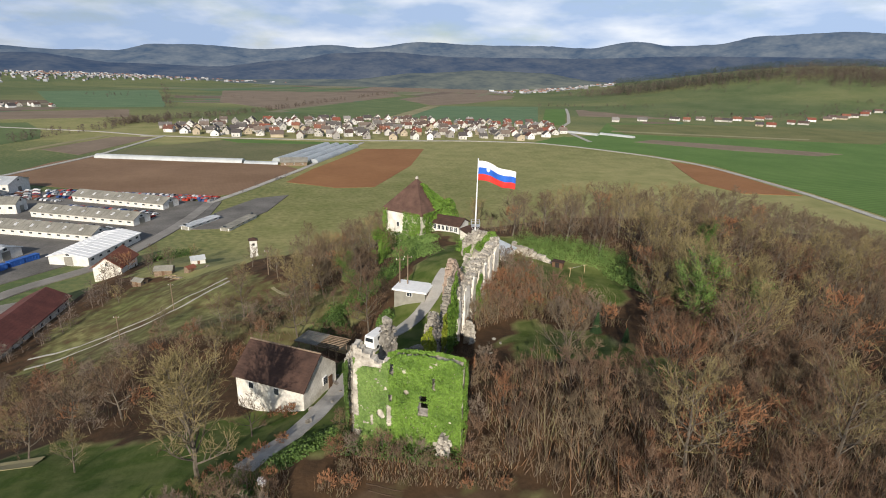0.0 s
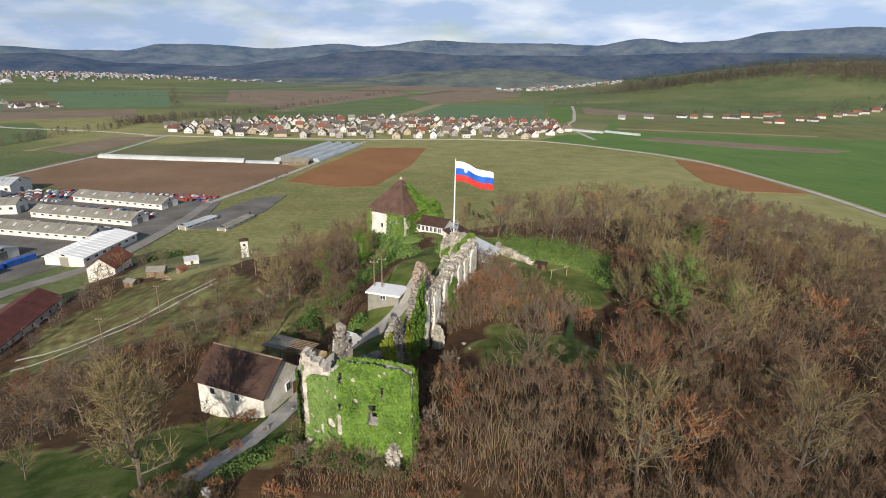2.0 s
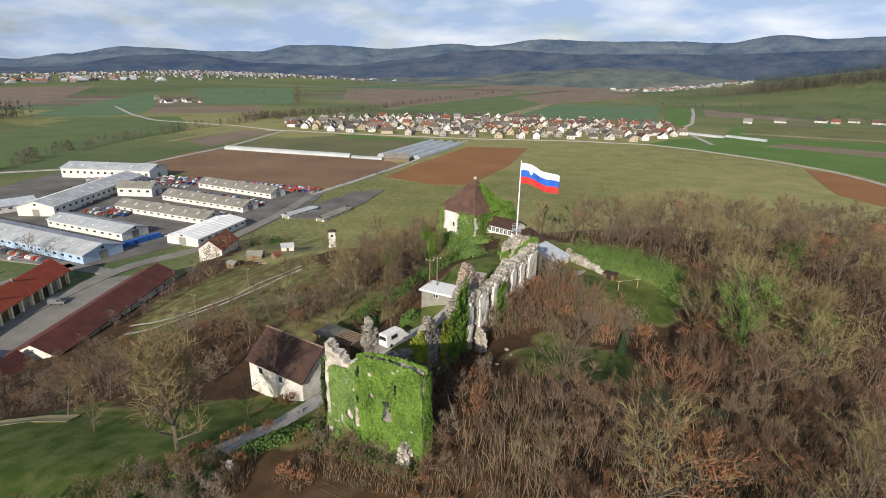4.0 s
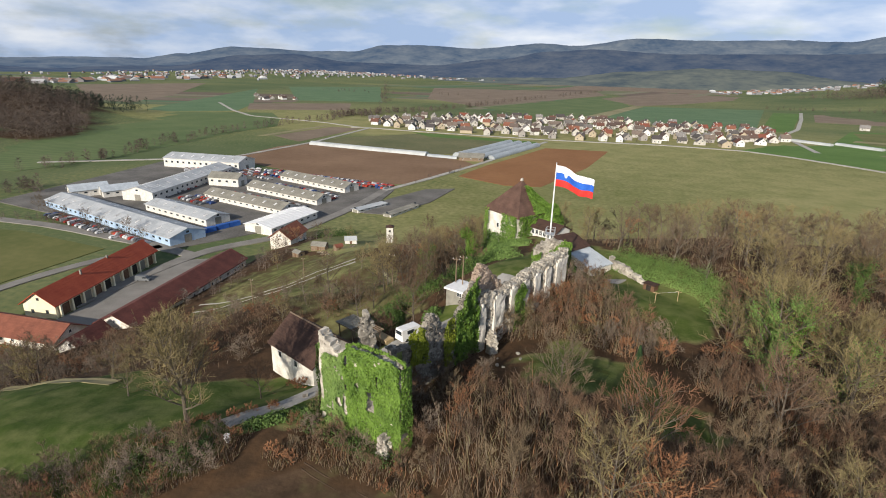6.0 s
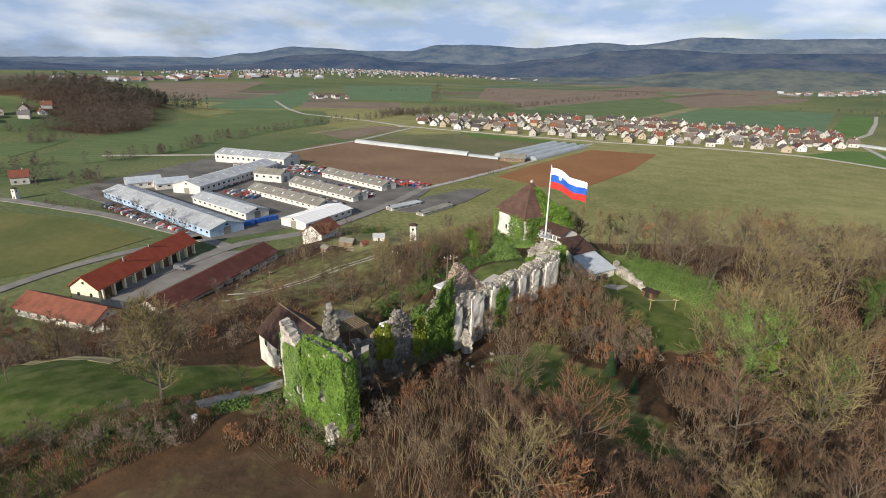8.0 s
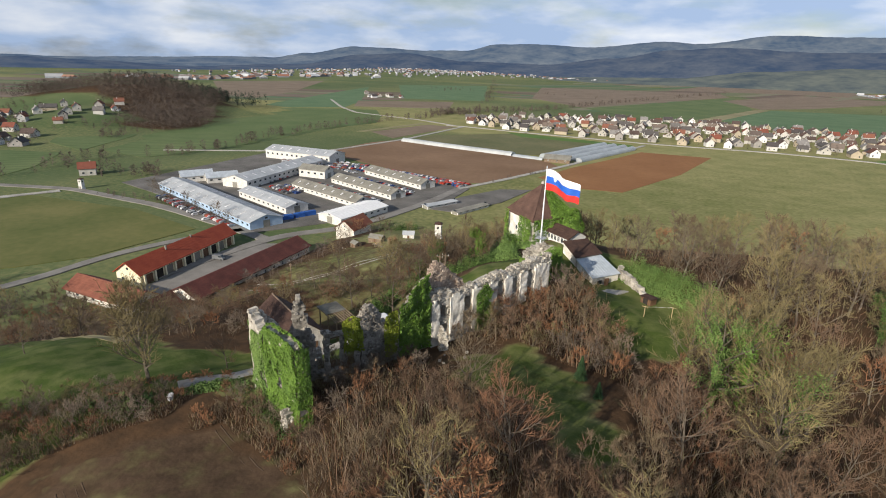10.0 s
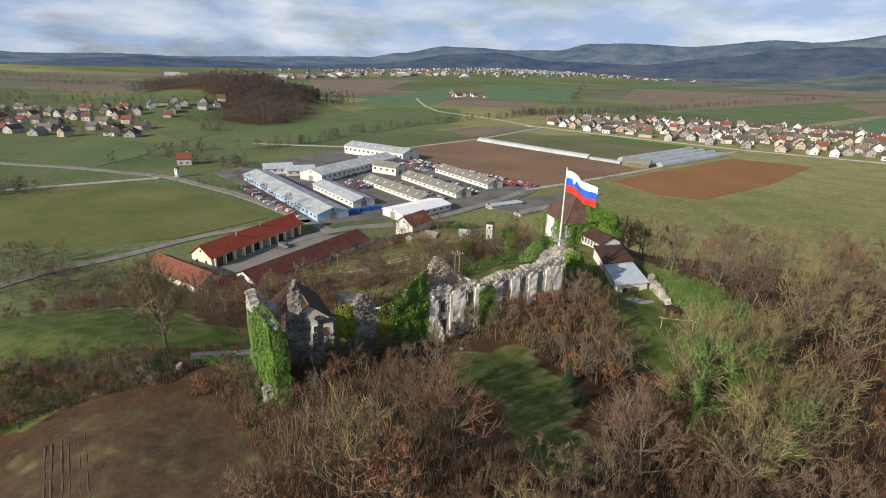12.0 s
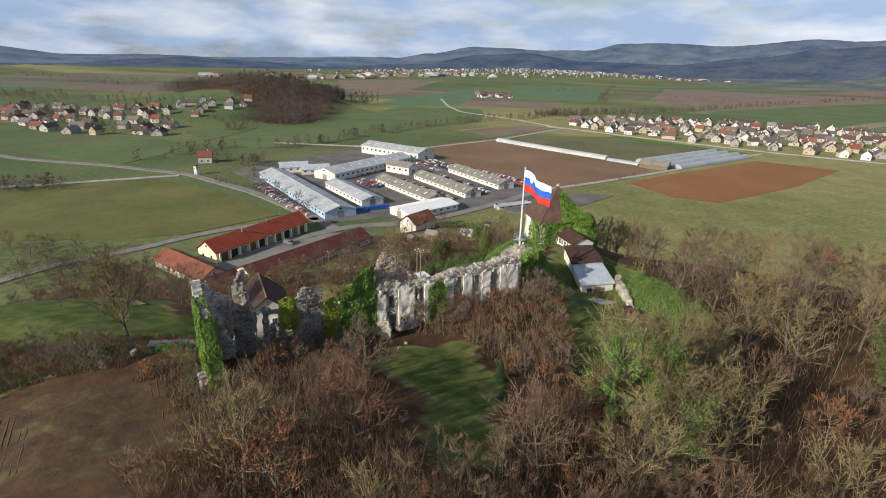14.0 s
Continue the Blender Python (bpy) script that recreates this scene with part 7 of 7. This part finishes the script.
# undergrowth of stems and twigs on the wood floor
def undergrowth():
    s, r = Shape(), random.Random(71)
    for poly, n, tall in ((FRONT_WOOD, 15000, 2.6), (EAST_WOOD, 18000, 2.2), (COURT, 4000, 1.8), (NORTH_WOOD, 5000, 1.8), (WEST_THICKET, 5000, 1.8), (WEST_BANK, 1500, 1.4), (FRONT_EDGE, 3500, 1.1), (HEDGE, 9000, 1.3), (LOWER_COURT, 2000, 1.3)):
        xs, ys, k = [p[0] for p in poly], [p[1] for p in poly], 0
        while k < n:
            x, y = r.uniform(min(xs), max(xs)), r.uniform(min(ys), max(ys))
            if not inside(x, y, poly):
                continue
            k += 1
            if not clear(x, y):
                continue
            z, h = height(x, y), tall * r.uniform(0.3, 1.0)
            a, w = r.uniform(0, 6.283), r.uniform(0.02, 0.05)
            dx, dy = r.gauss(0, 0.4) * h, r.gauss(0, 0.4) * h
            s.add([(x - w * math.cos(a), y - w * math.sin(a), z - 0.1), (x + w * math.cos(a), y + w * math.sin(a), z - 0.1), (x + dx, y + dy, z + h)], [(0, 1, 2)])
    for poly, n in ((FRONT_WOOD, 1300), (EAST_WOOD, 1400), (COURT, 300)):
        for x, y in scatter(poly, 0.3, n, r, 3):
            if not clear(x, y):
                continue
            z, h, a = height(x, y), r.uniform(2.5, 6.5), r.uniform(0, 6.283)
            dx, dy, c, d = r.gauss(0, 0.14) * h, r.gauss(0, 0.14) * h, 0.045 * math.cos(a), 0.045 * math.sin(a)
            s.add([(x - c, y - d, z - 0.1), (x + c, y + d, z - 0.1), (x + dx, y + dy, z + h)], [(0, 1, 2)])
            for _ in range(3):
                f, b = r.uniform(0.35, 0.9), r.uniform(0, 6.283)
                px, py, pz = x + dx * f, y + dy * f, z + h * f
                s.add([(px - 0.02, py, pz), (px + 0.02, py, pz + 0.03), (px + 0.9 * math.cos(b), py + 0.9 * math.sin(b), pz + 1.1)], [(0, 1, 2)])
    mat = palette("undergrowth_stems", [(0.24, 0.19, 0.14), (0.17, 0.115, 0.075), (0.20, 0.14, 0.095), (0.24, 0.13, 0.065), (0.18, 0.145, 0.09), (0.15, 0.10, 0.065), (0.20, 0.18, 0.09)], 0.95, 0.3)
    single("undergrowth", s, mat, "tangled brown undergrowth on the wood floor", "undergrowth", kind="stuff")


undergrowth()
for k, (x, y, s) in enumerate([(-8.6, 46.4, 0.7), (-7.0, 47.0, 0.8), (-5.2, 46.6, 0.6), (-3.6, 46.8, 0.75), (-1.8, 46.0, 0.6), (0.2, 46.2, 0.7), (1.2, 44.6, 0.4), (5.2, 44.4, 0.7), (5.8, 47.2, 0.8), (6.4, 49.4, 0.9), (-7.8, 50.6, 0.8), (-8.6, 52.6, 0.7)]):
    bushes.put((0, 1, 3, 0)[k % 4], x, y, s, 67 * k)
green_mound("brambles at the foot of the ivy wall", [(-8.0, 48.4), (-4, 47.4), (0, 46.2), (4, 45.0)], 1.5, 1.3, 3000, IVY_DARK, 157, 0.16)
green_mound("dark green hedge behind the white house", [(-112, 214), (-106, 222), (-101, 229)], 2.0, 5.0, 1500, IVY_DARK, 158, 0.4)


def timber_pile(label, x, y, n, length, seed):
    """Old boards thrown on a heap."""
    r = random.Random(seed)
    t = thing("timber_pile", label, "timber", pose(x, y, height(x, y), 0, 0, r.uniform(0, 180)))
    for i in range(n):
        m = pose(r.uniform(-0.9, 0.9), r.uniform(-0.7, 0.7), 0.08 + 0.10 * (i // 3), r.uniform(-4, 4), r.uniform(-5, 5), r.uniform(-25, 25))
        part("board", Shape().box(-length / 2, -0.14, 0, length / 2, 0.14, 0.06, 0, m), (WOOD, NEW_WOOD, FIBRE)[i % 3], t)


timber_pile("heap of weathered boards on the slope garden", -84.0, 176.0, 16, 3.4, 31)
timber_pile("heap of pale boards beside the garden hutch", -88.5, 180.5, 14, 2.8, 32)
timber_pile("low heap of old boards by the tracks", -78.0, 186.0, 10, 3.0, 33)


# ---- far woods, hedges, garden trees ----
def far_trees(name, label, places, tall, mat, seed, bits=84, width=0.36, fine=0.6):
    s, r = Shape(), random.Random(seed)
    for x, y in places:
        z, h = height(x, y), tall * r.uniform(0.65, 1.2)
        s.add([(x - 0.15, y, z - 0.3), (x + 0.15, y, z - 0.3), (x, y, z + h * 0.8)], [(0, 1, 2)])
        for _ in range(bits):
            a, q, t = r.uniform(0, 6.283), r.random() ** 0.6, r.uniform(0.12, 1.0)
            k = h * width * math.sin(min(1, t + 0.12) * 2.7) * q
            p = Vector((x + math.cos(a) * k, y + math.sin(a) * k, z + h * t))
            d = Vector((math.cos(a) * 0.7 + r.gauss(0, 0.4), math.sin(a) * 0.7 + r.gauss(0, 0.4), 0.5)) * h * (0.09 + 0.06 * fine)
            w = Vector((-math.sin(a), math.cos(a), r.gauss(0, 0.5))) * h * 0.04 * fine
            s.add([tuple(p - w - d * 0.4), tuple(p + w - d * 0.4), tuple(p + d)], [(0, 1, 2)])
    return single(name, s, mat, label, "woodland", kind="stuff")


def along(pts, n, jitter, r):
    out = []
    for _ in range(n):
        t = r.random() * (len(pts) - 1)
        i = int(t)
        out.append((pts[i][0] + (pts[i + 1][0] - pts[i][0]) * (t - i) + r.gauss(0, jitter), pts[i][1] + (pts[i + 1][1] - pts[i][1]) * (t - i) + r.gauss(0, jitter)))
    return out


fr = random.Random(81)
far_trees("knoll_woodland", "dark bare wood on the valley knoll", [p for p in scatter(KNOLL, 6.5, 1700, fr, 9) if all((p[0] - x) ** 2 + (p[1] - y) ** 2 > 420 for x, y in KNOLL_FOOT) and not (-745 < p[0] < -620 and p[1] < 400)], 16, FAR_WOOD, 82, 80, 0.46, 0.45)
far_trees("knoll_pines", "dark pines on the top of the knoll", along([(-880, 540), (-800, 560), (-740, 590), (-720, 640)], 170, 28, fr), 19, FAR_PINE, 83, 40, 0.2)
far_trees("east_ridge_woodland", "dark wood over the high eastern ridge", [(q * math.sin(radians(a)), q * math.cos(radians(a))) for a, q in ((fr.uniform(19, 48), fr.uniform(2350, 3350)) for _ in range(1900))], 26, FAR_PINE, 101, 12, 0.55)
far_trees("east_hill_woodland", "dark wood along the eastern hill crest", along([(640, 1930), (780, 1900), (950, 1850), (1100, 1800), (1250, 1720), (1400, 1620), (1550, 1450)], 1700, 75, fr) + along([(1200, 1640), (1350, 1560), (1600, 1380)], 700, 70, fr), 24, FAR_WOOD, 84, 26)
far_trees("east_hill_pines", "dark pines along the eastern hill crest", along([(660, 1880), (800, 1850), (950, 1810), (1100, 1760)], 260, 30, fr), 26, FAR_PINE, 85, 24, 0.22)
far_trees("far_west_wood", "dark bare woods along the western plain", along([(-2300, 420), (-1900, 520), (-1500, 480)], 420, 60, fr) + along([(-1250, 200), (-1050, 260)], 140, 30, fr), 9, FAR_WOOD, 100, 30, 0.5)
far_trees("hedge_trees", "bare trees along the valley stream", along([(-392, 268), (-392, 352), (-418, 426), (-429, 531), (-425, 610)], 70, 4, fr) + along([(-425, 610), (-409, 721), (-416, 830)], 60, 6, fr), 9, FAR_WOOD, 86)
far_trees("hedge_trees_north", "bare hedge behind the village", along([(-430, 790), (-395, 800), (-383, 886), (-337, 958)], 130, 14, fr) + along([(-337, 958), (-312, 1034), (-280, 1215), (-230, 1534), (-105, 2163)], 120, 7, fr), 9, FAR_WOOD, 87)
far_trees("hedge_trees_line", "long bare hedge crossing the plain", along([(-470, 1046), (-680, 1500), (-1050, 2310)], 90, 7, fr), 7, FAR_WOOD, 88)
far_trees("village_trees", "bare garden trees between village houses", scatter(VILLAGE, 8, 460, fr), 7.5, FAR_WOOD, 89, 46)
far_trees("village_evergreens", "dark evergreen garden trees of the village", scatter(VILLAGE, 30, 26, fr), 8, FAR_PINE, 90, 40, 0.22)
far_trees("west_village_trees", "bare garden trees of the western village", scatter(WEST_VILLAGE, 11, 230, fr) + along([(-900, 300), (-820, 350), (-700, 340)], 40, 14, fr), 8, FAR_WOOD, 91)
far_trees("east_row_trees", "bare garden trees beside the eastern houses", along([(500, 1190), (700, 1170), (900, 1190), (1180, 1350)], 120, 28, fr), 8, FAR_WOOD, 92)
far_trees("plain_bushes", "scattered bare bushes on the plain", along([(-397, 169), (-418, 217), (-417, 250)], 22, 7, fr) + along([(-352, 70), (-345, 90), (-334, 102)], 26, 5, fr) + along([(-365, 215), (-340, 230), (-325, 236)], 22, 7, fr) + along([(-525, 308), (-535, 322)], 10, 6, fr) + along([(-620, 330), (-560, 360), (-520, 300)], 30, 14, fr) + along([(300, 1500), (600, 1420)], 40, 25, fr) + along([(-950, 1500), (-400, 1500)], 30, 60, fr)
          + along([(-1300, 100), (-1000, 400), (-1250, 700), (-1700, 600)], 260, 80, fr) + along([(900, 1900), (1300, 1800)], 40, 40, fr), 8, FAR_WOOD, 93)
far_trees("yard_hedge", "low bare hedge beside the yard road", along([(-300, 182), (-246, 190), (-186, 186)], 60, 2.5, fr) + along([(-128, 336), (-100, 440)], 10, 3, fr), 3.0, FAR_WOOD, 94)
far_trees("lane_bushes", "bare bushes at the foot of the hill", along([(-108, 190), (-106, 160), (-108, 130)], 26, 4, fr) + along([(-140, 84), (-170, 66), (-200, 60)], 70, 9, fr), 5, FAR_WOOD, 95, 130, 0.5, 0.4)


# ---- towns on the horizon ----
def town(name, label, places, seed, low=4, high=10, wide=14):
    s, r = Shape(), random.Random(seed)
    for x, y in places:
        L, W, h = r.uniform(0.6, 1.7) * wide, r.uniform(0.5, 1.0) * wide, r.uniform(low, high)
        z, m = max(0, height(x, y)), pose(x, y, 0, 0, 0, r.uniform(0, 180))
        s.box(-L / 2, -W / 2, z - 1, L / 2, W / 2, z + h, 0, m)
        v = [(-L / 2 - 0.5, -W / 2 - 0.5, z + h), (L / 2 + 0.5, -W / 2 - 0.5, z + h), (L / 2 + 0.5, W / 2 + 0.5, z + h), (-L / 2 - 0.5, W / 2 + 0.5, z + h), (-L / 2, 0, z + h + W * 0.32), (L / 2, 0, z + h + W * 0.32)]
        s.add([tuple(m @ Vector(p)) for p in v], [(0, 1, 5, 4), (2, 3, 4, 5), (1, 2, 5), (3, 0, 4)], 1)
    single(name, s, [TOWN_WALL, TOWN_ROOF], label, "town", kind="stuff")


# white walls are greyed towards blue: distance haze put into the colour
TOWN_WALL = palette("hazed_town_walls", [(0.30, 0.32, 0.35), (0.22, 0.23, 0.25), (0.44, 0.46, 0.50), (0.16, 0.17, 0.19), (0.26, 0.25, 0.26)], 0.9, 0.02)
TOWN_ROOF = palette("town_roofs", [(0.28, 0.13, 0.09), (0.22, 0.19, 0.18), (0.36, 0.20, 0.14), (0.42, 0.42, 0.43), (0.17, 0.13, 0.12), (0.60, 0.61, 0.62)], 0.9, 0.02)
tn = random.Random(91)
town("far_town", "far town of white blocks and red roofs", along([(-2250, 1950), (-1900, 2350), (-1650, 2800), (-1350, 3150)], 520, 200, tn), 92, 4, 9, 10)
town("far_works", "far row of white works halls", along([(-1950, 1000), (-1720, 1300), (-1900, 1800), (-1600, 2050)], 70, 60, tn), 93, 4, 7, 30)
town("far_hamlet", "far hamlet of white houses on the plain", along([(-1050, 3000), (-800, 3100), (-500, 3250), (-300, 3250)], 34, 60, tn), 94, 4, 7, 14)
town("far_village", "far village among the eastern fields", along([(380, 2450), (520, 2600), (760, 2700), (950, 2900)], 120, 60, tn), 95, 4, 7, 13)
town("hill_hamlet", "white hamlet high on the far hills", [(900 + 20 * i, 4230 + tn.uniform(-20, 20)) for i in range(10)], 96, 4, 7, 13)


# ---- small things on the hill ----
def utility_pole(x, y, H=7.5):
    p = thing("utility_pole", "weathered wooden utility pole on the slope", "pole", pose(x, y, height(x, y)), "utility poles")
    part("post", Shape().tube((0, 0, -0.5), (0, 0, H), 0.13, 0.09, 8), WOOD, p)
    part("crossarm", Shape().box(-0.7, -0.05, H - 0.5, 0.7, 0.05, H - 0.4), WOOD, p)
    for x0 in (-0.6, 0, 0.6):
        part("insulator", Shape().tube((x0, 0, H - 0.4), (x0, 0, H - 0.2), 0.05, 0.04, 6), WHITE_PAINT, p)


for x, y in ((-22.5, 103.0), (-44.0, 147.0), (-66.0, 134.0), (-3.6, 88.5), (-2.2, 88.0), (-70, 115)):
    utility_pole(x, y)


def garden_shed(label, x, y, L, W, eave, ridge, turn, roof, wall):
    g = thing("garden_shed", label, "shed", pose(x, y, height(x, y), 0, 0, turn))
    part("wall", gable_shell(L, W, eave, -0.8, ridge - 0.03), wall, g)
    part("roof", gable_roof(L, W, eave, ridge, 0.25, 0.1), roof, g)
    opening(g, "door", 0, -W / 2, 0, 0.9, min(1.8, eave - 0.1), "-y", DARK_WOOD)
    opening(g, "window", L / 2, 0, 0.8, 0.7, 0.6, "+x")


garden_shed("small white garden shed by the slope path", -88, 203, 5, 4, 2.2, 3.4, 30, STEEL, PLASTER)
garden_shed("old timber shed on the slope garden", -93, 186, 6, 4, 2.0, 3.2, 10, FIBRE, WOOD)
garden_shed("small timber hutch in the slope garden", -82, 182, 3, 2.5, 1.6, 2.4, 60, ORANGE_TILE, WOOD)
garden_shed("low timber hutch in the slope garden", -98, 178, 4, 3, 1.8, 2.6, -20, FIBRE, WOOD)

line = thing("washing_line", "two wooden posts with a washing line", "washing line")
for x, y in ((30.2, 100.2), (34.2, 103.6)):
    part("post", Shape().tube((x, y, height(x, y) - 0.3), (x, y, height(x, y) + 2.0), 0.06, 0.05, 6), NEW_WOOD, line)
    part("arm", Shape().box(x - 0.5, y - 0.04, height(x, y) + 1.9, x + 0.5, y + 0.04, height(x, y) + 1.98), NEW_WOOD, line)
part("cord", Shape().tube((30.2, 100.2, height(30.2, 100.2) + 1.9), (34.2, 103.6, height(34.2, 103.6) + 1.9), 0.015, 0.015, 4), WHITE_PAINT, line)

terrace = single("terrace", Shape().prism([(19.8, 107.0), (23.4, 108.2), (25.2, 112.0), (21.4, 110.6)], 37.5, height(22.3, 109.5) + 0.15), PATH, "pale concrete terrace slab before the shed", "terrace")

# furrows of the tilled field
fur = Shape()
for x0, y0, n in [(-11.5 + 0.3 * i, 26.6 + 0.55 * i + 0.35 * (i // 2), 11) for i in range(6)] + [(-5.0, 42.6, 9), (-4.7, 41.7, 9)]:
    pts = [(x0 + 1.3 * j, y0 - 0.36 * j + 0.12 * noise.noise((j * 0.7, y0, 2.0))) for j in range(n)]
    for (xa, ya), (xb, yb) in zip(pts, pts[1:]):
        za, zb = height(xa, ya), height(xb, yb)
        fur.add([(xa, ya - 0.22, za - 0.06), (xa, ya, za + 0.035), (xa, ya + 0.22, za - 0.06), (xb, yb - 0.22, zb - 0.06), (xb, yb, zb + 0.035), (xb, yb + 0.22, zb - 0.06)], [(0, 3, 4, 1), (1, 4, 5, 2)])
single("furrows", fur, material("furrow_soil", (0.048, 0.031, 0.019), (0.098, 0.063, 0.039), 0.6, 0.95, 0.3), "ridged dark furrows in the tilled field", "soil", kind="stuff")
for x, y in ((-15.0, 43.0), (-15.4, 43.4)):
    h = single("beehive", Shape().box(-0.22, -0.22, 0, 0.22, 0.22, 0.5).box(-0.26, -0.26, 0.5, 0.26, 0.26, 0.56), WHITE_PAINT, "small white box by the hedge", "box", pose(x, y, height(x, y)))
